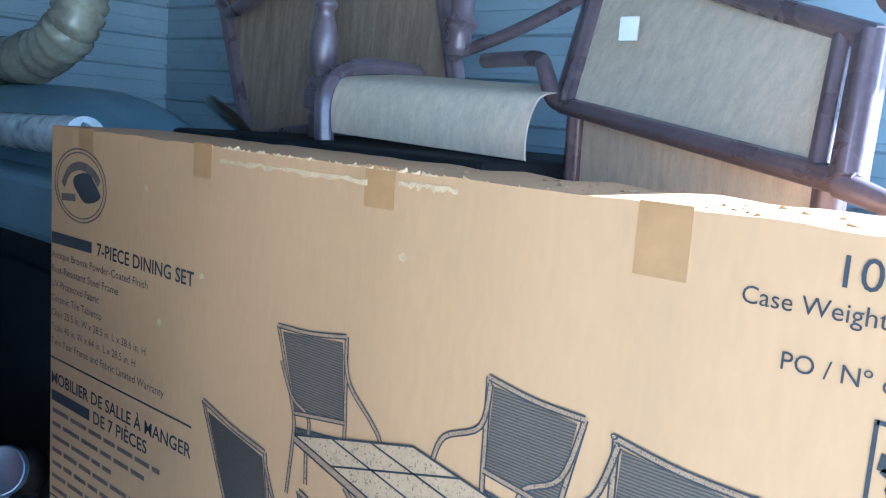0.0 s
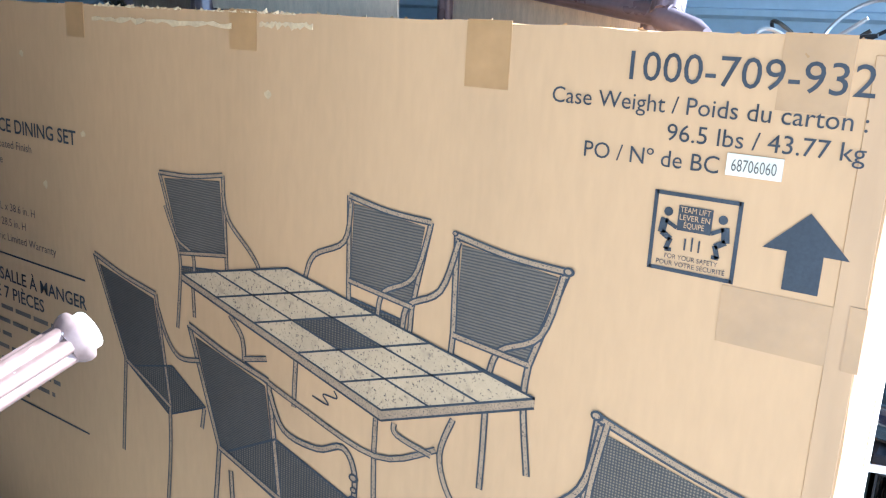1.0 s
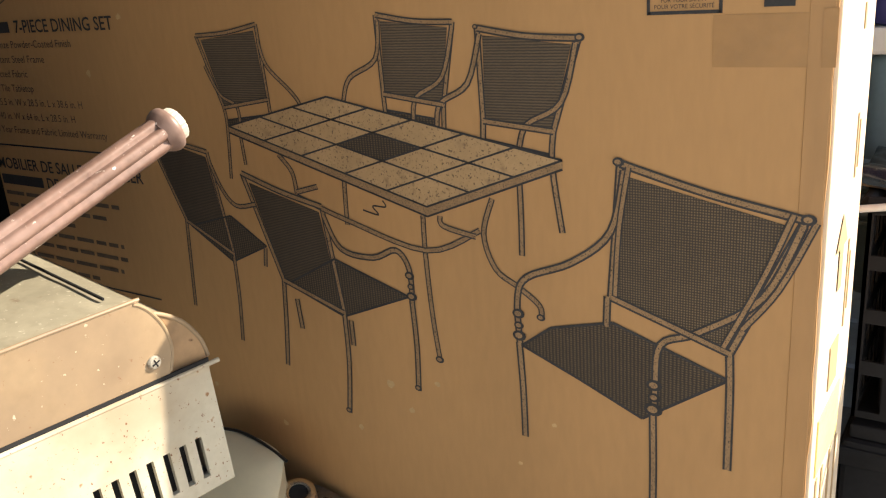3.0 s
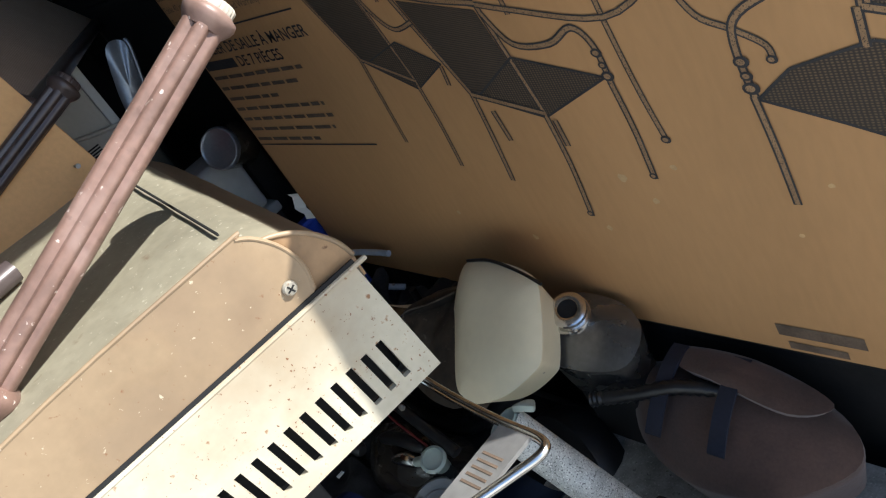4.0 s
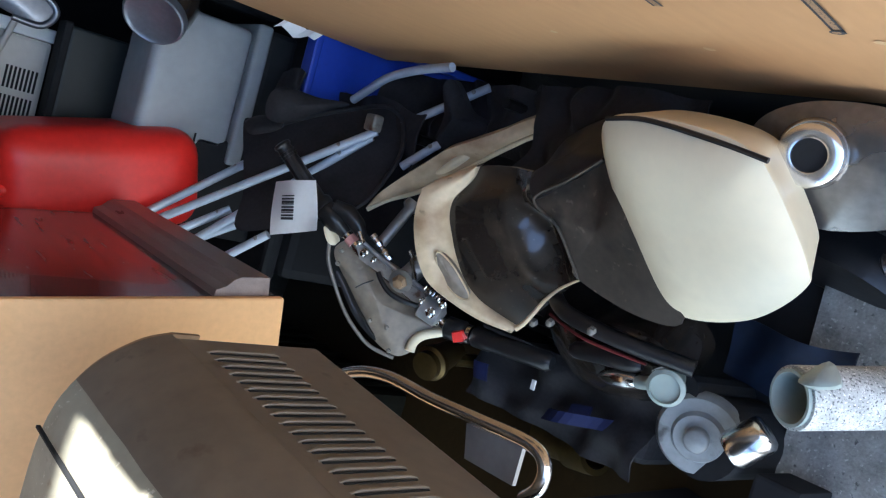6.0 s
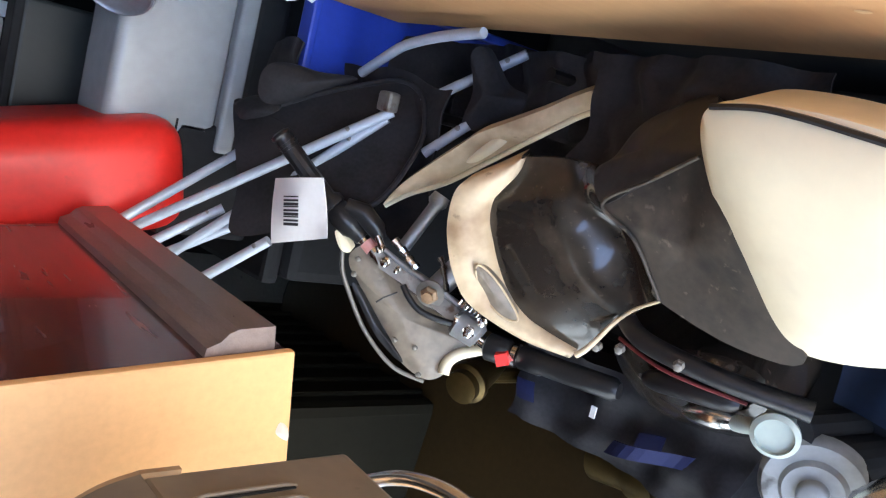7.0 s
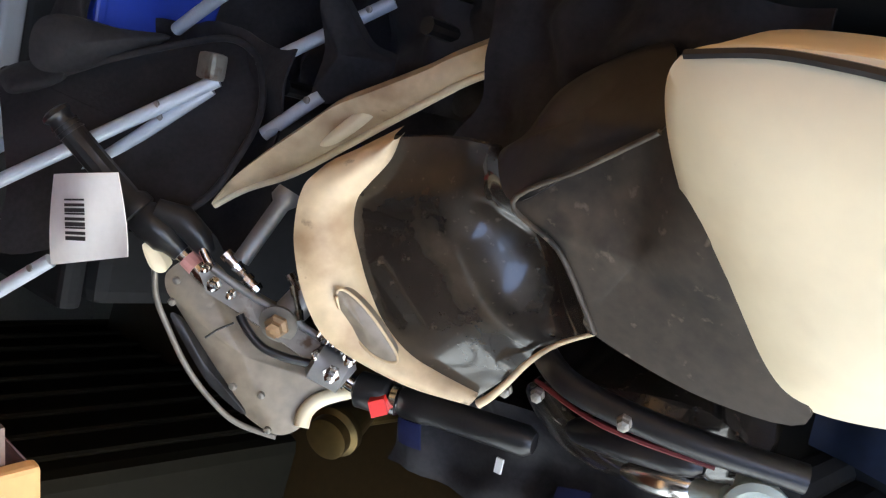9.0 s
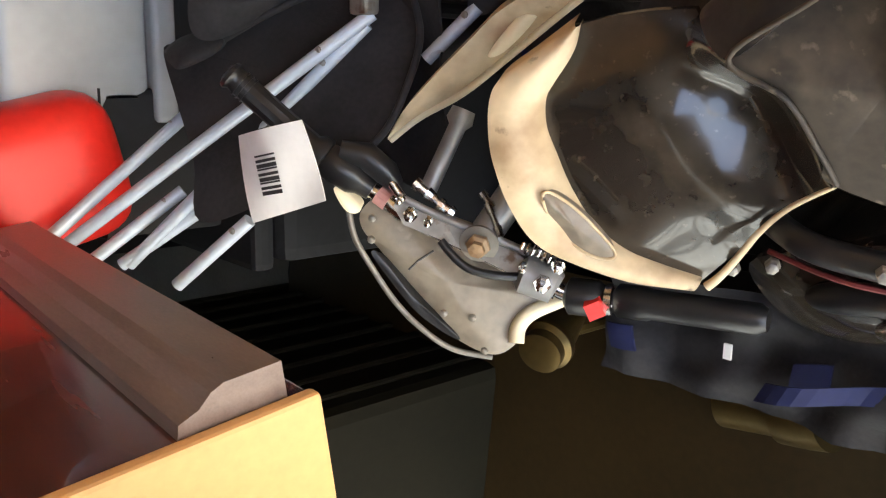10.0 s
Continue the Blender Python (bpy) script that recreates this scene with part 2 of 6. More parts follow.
PEWTER = material("brushed pewter", (0.26, 0.28, 0.32), 0.36, metal=0.8, vary=0.18, scale=10, fine=140, bump=0.1)
WOOD = material("dark mahogany veneer", (0.075, 0.022, 0.014), 0.24, vary=0.45, scale=5, fine=60, bump=0.08, stretch=(1.5, 14, 14), coat=0.35)
MOULD = material("grey-brown moulding", (0.17, 0.13, 0.115), 0.32, vary=0.25, scale=6, fine=70, bump=0.1, stretch=(2, 10, 10))
BOARD = material("raw particle board", (0.68, 0.405, 0.18), 0.75, vary=0.12, scale=5, fine=130, bump=0.15, spots=[((0.55, 0.30, 0.12), 8, 0.4, 0.2), ((0.4, 0.2, 0.08), 50, 0.27, 0.04)])
# golden brown taken almost to black, deep shade put into the colour
SHADED_BOARD = material("brown board darkened for shade", (0.022, 0.013, 0.004), 0.5, vary=0.5, scale=4, fine=90, bump=0.15, ior=1.3)
BRASS = material("tarnished brass", (0.09, 0.06, 0.02), 0.35, metal=0.8, vary=0.3, scale=14, fine=90, bump=0.1)
FOAM_PIPE = material("speckled grey pipe", (0.43, 0.44, 0.42), 0.85, vary=0.35, scale=40, fine=380, bump=0.9, spots=[((0.14, 0.14, 0.14), 360, 0.44, 0.06), ((0.78, 0.78, 0.75), 420, 0.40, 0.06)])
PIPE_IN = material("pale green-grey plastic", (0.3, 0.35, 0.32), 0.5, vary=0.1, bump=0.05)
YELLOW = material("yellow plastic", (0.7, 0.42, 0.02), 0.45, vary=0.1, scale=8, bump=0.05)
GREY_METAL = material("grey cast metal", (0.3, 0.3, 0.3), 0.45, metal=0.6, vary=0.2, scale=20, fine=100, bump=0.1)
CREST = material("grey plastic disc", (0.19, 0.2, 0.205), 0.4, vary=0.25, scale=12, bump=0.06, spots=[((0.05, 0.05, 0.05), 30, 0.42, 0.1)])


# ---- mesh helpers ----
def part(name, bm, mat, parent=None, label="", smooth=False):
    me = bpy.data.meshes.new(name)
    bmesh.ops.recalc_face_normals(bm, faces=bm.faces[:])
    bm.to_mesh(me)
    bm.free()
    me.materials.append(mat)
    if smooth:
        me.shade_smooth()
        me.set_sharp_from_angle(angle=radians(50))
    ob = new(name, me)
    ob.parent = parent
    if label:
        tagged(ob, label)
    return ob


def thing(name, at, label, category, group="", kind=""):
    ob = new(name)
    ob.empty_display_size = 0.1
    ob.location = at
    return tagged(ob, label, category, group, kind)


def shift(parent):
    """Parts are modelled in world places: this undoes the parent's own place."""
    bpy.context.view_layer.update()
    for o in parent.children:
        o.matrix_parent_inverse = parent.matrix_world.inverted()


def cuboid(lo, hi, bevel=0.004, seg=2):
    bm = bmesh.new()
    bmesh.ops.create_cube(bm, size=1.0)
    lo, hi = Vector(lo), Vector(hi)
    for v in bm.verts:
        v.co = Vector(((lo[i] + hi[i]) / 2 + v.co[i] * (hi[i] - lo[i])) for i in range(3))
    if bevel:
        bmesh.ops.bevel(bm, geom=bm.edges[:], offset=bevel, segments=seg, affect="EDGES", profile=0.6)
    return bm


def spline(points, steps=6, closed=False):
    """A smooth line through points (Catmull-Rom)."""
    p = [Vector(q) for q in points]
    n, out = len(p), []
    for i in range(n if closed else n - 1):
        a, b, c, d = (p[(i + k) % n] if closed else p[min(max(i + k, 0), n - 1)] for k in (-1, 0, 1, 2))
        for s in range(steps):
            t = s / steps
            out.append(0.5 * ((2 * b) + (c - a) * t + (2 * a - 5 * b + 4 * c - d) * t * t + (3 * b - a - 3 * c + d) * t ** 3))
    if not closed:
        out.append(p[-1])
    return out


def sweep(points, radius, sides=12, flutes=0, depth=0.0, caps=True):
    """A tube along points; radius is a number or a list; flutes are grooves round it."""
    p = [Vector(q) for q in points]
    r = radius if isinstance(radius, (list, tuple)) else [radius] * len(p)
    bm = bmesh.new()
    tang = [(p[min(i + 1, len(p) - 1)] - p[max(i - 1, 0)]).normalized() for i in range(len(p))]
    u = tang[0].orthogonal().normalized()
    rings = []
    for q, t, rad in zip(p, tang, r):
        u = (u - t * u.dot(t)).normalized()
        w = t.cross(u)
        ring = []
        for k in range(sides):
            a = 2 * math.pi * k / sides
            g = rad * (1 - depth * (0.5 + 0.5 * math.cos(a * flutes)) ** 3) if flutes else rad
            ring.append(bm.verts.new(q + (u * math.cos(a) + w * math.sin(a)) * g))
        rings.append(ring)
    for a, b in zip(rings, rings[1:]):
        for k in range(sides):
            bm.faces.new((a[k], a[(k + 1) % sides], b[(k + 1) % sides], b[k]))
    if caps:
        bm.faces.new(rings[0])
        bm.faces.new(rings[-1])
    return bm


def ring_tube(points, r_out, r_in, sides=28):
    """A hollow pipe along two or more points."""
    bm = sweep(points, r_out, sides, caps=False)
    inner = sweep(points, r_in, sides, caps=False)
    n = len(bm.verts)
    me = bpy.data.meshes.new("tmp")
    inner.to_mesh(me)
    inner.free()
    bm.from_mesh(me)
    bpy.data.meshes.remove(me)
    bm.verts.ensure_lookup_table()
    for base in (0, n - sides):
        for k in range(sides):
            a, b = base + k, base + (k + 1) % sides
            bm.faces.new((bm.verts[a], bm.verts[b], bm.verts[n + b], bm.verts[n + a]))
    return bm


def lathe(profile, base, axis, sides=28):
    """Turns a profile of (radius, height) round an axis that starts at base."""
    base, axis = Vector(base), Vector(axis).normalized()
    u = axis.orthogonal().normalized()
    w = axis.cross(u)
    bm = bmesh.new()
    rings = [[bm.verts.new(base + axis * h + (u * math.cos(2 * math.pi * k / sides) + w * math.sin(2 * math.pi * k / sides)) * max(r, 1e-4)) for k in range(sides)] for r, h in profile]
    for a, b in zip(rings, rings[1:]):
        for k in range(sides):
            bm.faces.new((a[k], a[(k + 1) % sides], b[(k + 1) % sides], b[k]))
    bm.faces.new(rings[0])
    bm.faces.new(rings[-1])
    return bm


def prism(outline, direction):
    """A flat outline given thickness along a direction."""
    bm = bmesh.new()
    d = Vector(direction)
    a = [bm.verts.new(Vector(q)) for q in outline]
    b = [bm.verts.new(Vector(q) + d) for q in outline]
    bm.faces.new(a)
    bm.faces.new(b[::-1])
    for i in range(len(a)):
        j = (i + 1) % len(a)
        bm.faces.new((a[i], b[i], b[j], a[j]))
    return bm


def pillow(control, out, bulge, depth, rings=9, steps=7, rim=0.16, power=2.0, shrink=0.9):
    """A bulging moulded shell over a smooth closed outline, with a rounded rim and a closed back."""
    edge = spline(control, steps, closed=True)
    c = sum(edge, Vector()) / len(edge)
    n = Vector(out).normalized()
    bm = bmesh.new()
    rows = []
    for i in range(1, rings + 1):
        r = i / rings
        h = bulge * (1 - r ** power)
        rows.append([bm.verts.new(c + (e - c) * r + n * h) for e in edge])
    for f, d in ((1.0, rim * 0.5), (0.985, rim), (shrink, 1.0)):
        rows.append([bm.verts.new(c + (e - c) * f - n * depth * d) for e in edge])
    top = bm.verts.new(c + n * bulge)
    k = len(edge)
    for i in range(k):
        bm.faces.new((top, rows[0][i], rows[0][(i + 1) % k]))
    for a, b in zip(rows, rows[1:]):
        for i in range(k):
            bm.faces.new((a[i], b[i], b[(i + 1) % k], a[(i + 1) % k]))
    bm.faces.new(rows[-1])
    return bm


def sheet(f, nu, nv, thick, out):
    """A curved sheet f(u, v), u and v from 0 to 1, with thickness along out."""
    bm = bmesh.new()
    n = Vector(out).normalized() * thick
    g = [[(bm.verts.new(Vector(f(i / nu, j / nv))), bm.verts.new(Vector(f(i / nu, j / nv)) - n)) for j in range(nv + 1)] for i in range(nu + 1)]
    for i in range(nu):
        for j in range(nv):
            for s in (0, 1):
                bm.faces.new((g[i][j][s], g[i + 1][j][s], g[i + 1][j + 1][s], g[i][j + 1][s]))
    for i in range(nu):
        for j in (0, nv):
            bm.faces.new((g[i][j][0], g[i + 1][j][0], g[i + 1][j][1], g[i][j][1]))
    for j in range(nv):
        for i in (0, nu):
            bm.faces.new((g[i][j][0], g[i][j + 1][0], g[i][j + 1][1], g[i][j][1]))
    return bm


def join(*meshes):
    out = meshes[0]
    for b in meshes[1:]:
        me = bpy.data.meshes.new("tmp")
        b.to_mesh(me)
        b.free()
        out.from_mesh(me)
        bpy.data.meshes.remove(me)
    return out


def slotted(us, vs, holes, place, thick):
    """One sheet with open cells: us and vs are the cell lines, holes the (column, row) left open; place maps (u, v) to the world."""
    bm = bmesh.new()
    t = Vector(thick)
    g = {}

    def at(i, j, s):
        if (i, j, s) not in g:
            g[i, j, s] = bm.verts.new(Vector(place(us[i], vs[j])) + t * s)
        return g[i, j, s]

    cells = {(i, j) for i in range(len(us) - 1) for j in range(len(vs) - 1)} - set(holes)
    for i, j in sorted(cells):
        for s in (0, 1):
            bm.faces.new((at(i, j, s), at(i + 1, j, s), at(i + 1, j + 1, s), at(i, j + 1, s)))
        for (di, dj), (a, b) in (((-1, 0), ((i, j), (i, j + 1))), ((1, 0), ((i + 1, j), (i + 1, j + 1))), ((0, -1), ((i, j), (i + 1, j))), ((0, 1), ((i, j + 1), (i + 1, j + 1)))):
            if (i + di, j + dj) not in cells:
                bm.faces.new((at(*a, 0), at(*b, 0), at(*b, 1), at(*a, 1)))
    return bm


def band(outer, inner, out, rise, back, steps=6, across=6):
    """A moulded strip between two edge lines, raised in the middle, its rims turned back."""
    n = Vector(out).normalized()
    bm = bmesh.new()
    rows = []
    for o, i in zip(spline(outer, steps), spline(inner, steps)):
        row = [o - n * back, o - n * back * 0.12]
        row += [o + (i - o) * k / across + n * rise * math.sin(math.pi * k / across) for k in range(across + 1)]
        row += [i - n * back * 0.7]
        rows.append([bm.verts.new(q) for q in row])
    for a, b in zip(rows, rows[1:]):
        for k in range(len(a) - 1):
            bm.faces.new((a[k], a[k + 1], b[k + 1], b[k]))
    return bm


# ---- the storage unit ----
bm = cuboid((-2.3, -1.6, -0.1), (2.2, 1.62, 0.0), 0)
tagged(part("floor", bm, CONCRETE), "worn grey concrete floor of a storage unit", "floor", kind="structure")
# unseen ground, kept pale so that it throws sunlight into the unit
bm = cuboid((-60, -60, -0.3), (60, 60, -0.11), 0)
tagged(part("ground", bm, BOUNCE_GROUND), "unseen pale ground outside the unit, added to bounce light in", "ground", kind="structure")


def ribbed_wall(name, a, b, height, normal, pitch=0.145):
    """A steel wall with lapped horizontal ribs."""
    a, b, n = Vector(a), Vector(b), Vector(normal)
    prof = []
    z = 0.0
    while z < height:
        prof += [(0.0, z), (0.0, z + pitch * 0.4), (0.004, z + pitch * 0.42), (0.004, z + pitch * 0.8), (0.022, z + pitch * 0.86), (0.022, z + pitch * 0.97)]
        z += pitch
    bm = bmesh.new()
    f = [[bm.verts.new(p + n * d + Vector((0, 0, h))) for d, h in prof] for p in (a, b)]
    k = [[bm.verts.new(p - n * 0.04 + Vector((0, 0, h))) for h in (0, prof[-1][1])] for p in (a, b)]
    for i in range(len(prof) - 1):
        bm.faces.new((f[0][i], f[1][i], f[1][i + 1], f[0][i + 1]))
    bm.faces.new((k[0][0], k[1][0], k[1][1], k[0][1]))
    bm.faces.new((f[0][-1], f[1][-1], k[1][1], k[0][1]))
    bm.faces.new((f[0][0], f[1][0], k[1][0], k[0][0]))
    bm.faces.new([*f[0], k[0][1], k[0][0]])
    bm.faces.new([*f[1], k[1][1], k[1][0]])
    return tagged(part(name, bm, STEEL_WALL), "grey-blue ribbed steel wall of the storage unit", "wall", kind="structure")


ribbed_wall("wall_north", (-2.2, 1.56, 0), (2.35, 1.56, 0), 2.5, (0, -1, 0))
# unseen wall, added to cut the light on the carton's left end
ribbed_wall("wall_south", (-2.2, -1.5, 0), (1.45, -1.5, 0), 2.5, (0, 1, 0))
ribbed_wall("wall_west", (-2.2, -1.5, 0), (-2.2, 1.6, 0), 2.5, (1, 0, 0))
# added reflector: an unseen wall whose sunlit face brightens the carton front
BOUNCE_PALE = material("pale bounce wall", (0.6, 0.58, 0.53), 0.8, vary=0.06, scale=1, fine=20, bump=0.1)
bm = cuboid((-16, -9.3, -0.11), (20, -9.0, 3.4), 0)
tagged(part("wall_across", bm, BOUNCE_PALE), "unseen pale wall across the drive, added to bounce sunlight", "wall", kind="structure")
# unseen slab: its edge cuts the sun patch, its dark colour cuts fill light
bm = cuboid((-2.3, -1.56, 2.53), (2.27, 1.62, 2.6), 0)
BLOCKER_DARK = material("dark unseen ceiling", (0.1, 0.105, 0.11), 0.6, vary=0.15, scale=3, fine=60, bump=0.1)
tagged(part("ceiling", bm, BLOCKER_DARK), "unseen dark ceiling slab, added to block sun and fill light", "ceiling", kind="structure")

# ---- the large carton ----
BX, BTOP, BLOW, BDEEP = 1.703, 1.505, 0.395, 0.22
carton = thing("carton", (0.85, 0.11, BLOW), "large brown cardboard furniture carton standing upright with taped seams", "cardboard box")


def carton_body():
    """The body: a thin-walled box with softly dented edges and a frayed top seam."""
    nx, nz = 60, 36
    bm = bmesh.new()
    grid = {}
    def vert(i, j, back):
        key = (i, j, back)
        if key not in grid:
            x, z = BX * i / nx, BLOW + (BTOP - BLOW) * j / nz
            y = (BDEEP if back else 0.0)
            if j == nz:
                z += 0.004 * noise.noise(Vector((x * 14, 2, back)))
            if i == nx:
                x += 0.004 * noise.noise(Vector((z * 12, 5, back)))
            grid[key] = bm.verts.new((x, y, z))
        return grid[key]
    for i in range(nx):
        for j in range(nz):
            for s in (0, 1):
                bm.faces.new((vert(i, j, s), vert(i + 1, j, s), vert(i + 1, j + 1, s), vert(i, j + 1, s)))
    for i in range(nx):
        for j in (0, nz):
            bm.faces.new((vert(i, j, 0), vert(i + 1, j, 0), vert(i + 1, j, 1), vert(i, j, 1)))
    for j in range(nz):
        for i in (0, nx):
            bm.faces.new((vert(i, j, 0), vert(i, j + 1, 0), vert(i, j + 1, 1), vert(i, j, 1)))
    edges = [e for e in bm.edges if e.is_manifold and e.calc_face_angle(0) > 1.2]
    bmesh.ops.bevel(bm, geom=edges, offset=0.005, segments=2, affect="EDGES")
    return bm


part("body", carton_body(), CARD, carton)
# bent right-hand panel edge, torn upper seam
part("corner_flap", cuboid((BX - 0.028, -0.0007, BLOW + 0.01), (BX - 0.001, 0.001, BTOP - 0.012), 0.0012, 1), CARD_TAPED, carton, "creased and taped fold along the carton edge")
bm = bmesh.new()
rnd = random.Random(4)
for k in range(230):
    x = 0.55 + 0.45 * rnd.random() if k < 90 else 0.9 + 0.8 * rnd.random()
    if k > 190:
        x = BX - 0.01 + 0.02 * rnd.random()
    y = -0.001 + (0.0 if k < 90 else BDEEP * rnd.random() * 0.8)
    s = 0.0025 + 0.0055 * rnd.random()
    a = rnd.random() * 3.1
    p = Vector((x, y, BTOP - 0.001))
    d = Vector((math.cos(a) * s, math.sin(a) * s * 0.5, 0))
    up = Vector((rnd.uniform(-0.5, 0.5) * s, rnd.uniform(-0.6, 0.3) * s, s * rnd.uniform(0.2, 0.9)))
    f = [bm.verts.new(p - d), bm.verts.new(p + d), bm.verts.new(p + d * 0.3 + up)]
    bm.faces.new(f)
    bm.faces.new((f[0], bm.verts.new(p + Vector((0, 0.002, -0.002))), f[1]))
tagged(part("torn_fibre", bm, CARD_EDGE, carton, "frayed pale cardboard fibres"), kind="stuff")


def ripped_seam(x0, x1, z, label):
    """A peeled strip where the top liner has torn off."""
    n = 26
    top = [(x0 + (x1 - x0) * i / n, -0.0012, z + 0.001 + 0.004 * noise.noise(Vector((i * 0.9, 3, z)))) for i in range(n + 1)]
    low = [(x0 + (x1 - x0) * i / n, -0.0012, z - 0.004 + 0.006 * noise.noise(Vector((i * 0.7, 8, z)))) for i in range(n, -1, -1)]
    return part("torn_strip", prism(top + low, (0, 0.0015, 0)), CARD_EDGE, carton, label)


ripped_seam(0.56, 0.88, 1.487, "peeled pale paper along the seam")
ripped_seam(0.935, 1.03, 1.492, "peeled pale paper along the seam")
for x0, x1, z0, z1 in ((0.11, 0.165, 1.463, 1.507), (0.488, 0.537, 1.454, 1.508), (0.876, 0.929, 1.455, 1.508), (1.263, 1.32, 1.435, 1.508), (1.575, 1.676, 1.214, 1.271), (1.60, 1.66, 1.44, 1.508)):
    part("tape", cuboid((x0, -0.0007, z0), (x1, 0.0, z1), 0, 1), TAPE, carton, "strip of brown packing tape")
part("tape", cuboid((1.69, -0.0018, 1.214), (BX + 0.0015, 0.0, 1.275), 0), TAPE, carton, "strip of brown packing tape")

INKY = -0.0012


def ribbon(points, width, y=INKY, steps=5):
    """A printed line of even width through points (x, z)."""
    p = spline([(a, 0, b) for a, b in points], steps) if len(points) > 2 else [Vector((a, 0, b)) for a, b in points]
    bm = bmesh.new()
    last = None
    for i, q in enumerate(p):
        t = (p[min(i + 1, len(p) - 1)] - p[max(i - 1, 0)]).normalized()
        s = Vector((-t.z, 0, t.x)) * width / 2
        pair = (bm.verts.new((q.x + s.x, y, q.z + s.z)), bm.verts.new((q.x - s.x, y, q.z - s.z)))
        if last:
            bm.faces.new((last[0], last[1], pair[1], pair[0]))
        last = pair
    return bm


def patch(outline, y=INKY):
    bm = bmesh.new()
    bm.faces.new([bm.verts.new((a, y, b)) for a, b in outline])
    return bm


def mixed(a, b, t):
    return (a[0] + (b[0] - a[0]) * t, a[1] + (b[1] - a[1]) * t)


def printed_chair(back, arms, seat, legs, hatch, w=0.011):
    """A chair printed on the carton: sling back, seat, tube arms and legs."""
    tl, tr, br, bl = back
    inner = [mixed(tl, br, 0.07), mixed(tr, bl, 0.07), mixed(br, tl, 0.02), mixed(bl, tr, 0.02)]
    root = part("printed_chair", patch(inner, -0.0010), hatch, carton, "chair printed in dark brown line art")
    lines = [(bl, tl), (br, tr), *[tuple(a) for a in arms], *[tuple(g) for g in legs]]
    mid = mixed(tl, tr, 0.5)
    lines.append((tl, (mid[0], mid[1] - 0.004), tr))
    lines.append((bl, br))
    for i, ln in enumerate(lines):
        part("stroke", ribbon(ln, w * 0.92, -0.0013 - 0.00006 * i), INK, root)
        part("tube_shading", ribbon(ln, w * 0.48, -0.00133 - 0.00006 * i), TUBE_PRINT, root)
    if seat:
        part("seat_print", patch(seat, -0.0011), SEAT_PRINT, root)
        for i in range(len(seat)):
            part("seat_line", ribbon((seat[i], seat[(i + 1) % len(seat)]), w * 0.3, -0.0014), INK, root)
    return root


printed_chair([(0.717, 1.264), (0.860, 1.279), (0.866, 1.162), (0.760, 1.146)], [[(0.728, 1.215), (0.755, 1.168), (0.790, 1.15), (0.794, 1.122)], [(0.860, 1.254), (0.872, 1.215), (0.915, 1.178), (0.934, 1.155), (0.936, 1.125)]], [(0.762, 1.125), (0.866, 1.138), (0.87, 1.118), (0.765, 1.105)], [[(0.760, 1.146), (0.762, 1.115), (0.752, 1.023)], [(0.866, 1.162), (0.868, 1.12)], [(0.79, 1.11), (0.793, 1.05)]], HATCH, 0.0085)
printed_chair([(1.099, 1.286), (1.228, 1.273), (1.205, 1.162), (1.101, 1.175)], [[(1.102, 1.279), (1.092, 1.225), (1.040, 1.197), (1.024, 1.163)], [(1.227, 1.266), (1.205, 1.200), (1.160, 1.172), (1.151, 1.140)]], [(1.105, 1.152), (1.19, 1.142), (1.195, 1.13), (1.11, 1.142)], [[(1.101, 1.175), (1.102, 1.148)], [(1.205, 1.162), (1.203, 1.125)]], HATCH, 0.0095)
printed_chair([(1.266, 1.264), (1.411, 1.249), (1.373, 1.132), (1.268, 1.142)], [[(1.269, 1.257), (1.246, 1.192), (1.200, 1.164), (1.191, 1.130)], [(1.407, 1.243), (1.385, 1.170), (1.335, 1.140), (1.322, 1.110)]], [(1.270, 1.117), (1.365, 1.102), (1.37, 1.09), (1.285, 1.105)], [[(1.268, 1.142), (1.266, 1.112)], [(1.373, 1.132), (1.37, 1.085), (1.382, 0.996)], [(1.32, 1.066), (1.32, 1.01), (1.319, 0.956)]], HATCH, 0.0105)
printed_chair([(0.537, 1.103), (0.699, 1.067), (0.729, 0.883), (0.615, 0.934)], [[(0.703, 1.046), (0.725, 1.000), (0.755, 0.975), (0.802, 0.982)]], [(0.625, 0.925), (0.735, 0.955), (0.815, 0.908), (0.725, 0.868)], [[(0.614, 0.934), (0.606, 0.85), (0.598, 0.762)], [(0.728, 0.883), (0.726, 0.80), (0.717, 0.712)], [(0.812, 0.905), (0.806, 0.87)]], HATCH_DARK, 0.010)
printed_chair([(0.779, 1.035), (0.954, 0.992), (0.977, 0.812), (0.846, 0.851)], [[(0.955, 0.978), (0.985, 0.925), (1.05, 0.918), (1.097, 0.936), (1.120, 0.907), (1.12, 0.85)]], [(0.855, 0.845), (0.968, 0.905), (1.115, 0.862), (0.976, 0.805)], [[(0.846, 0.851), (0.838, 0.77), (0.827, 0.685)], [(0.977, 0.812), (0.975, 0.72), (0.963, 0.623)], [(1.12, 0.855), (1.122, 0.78), (1.118, 0.701)], [(0.872, 0.82), (0.876, 0.765)], [(0.99, 0.80), (0.99, 0.755)]], HATCH_DARK, 0.012)
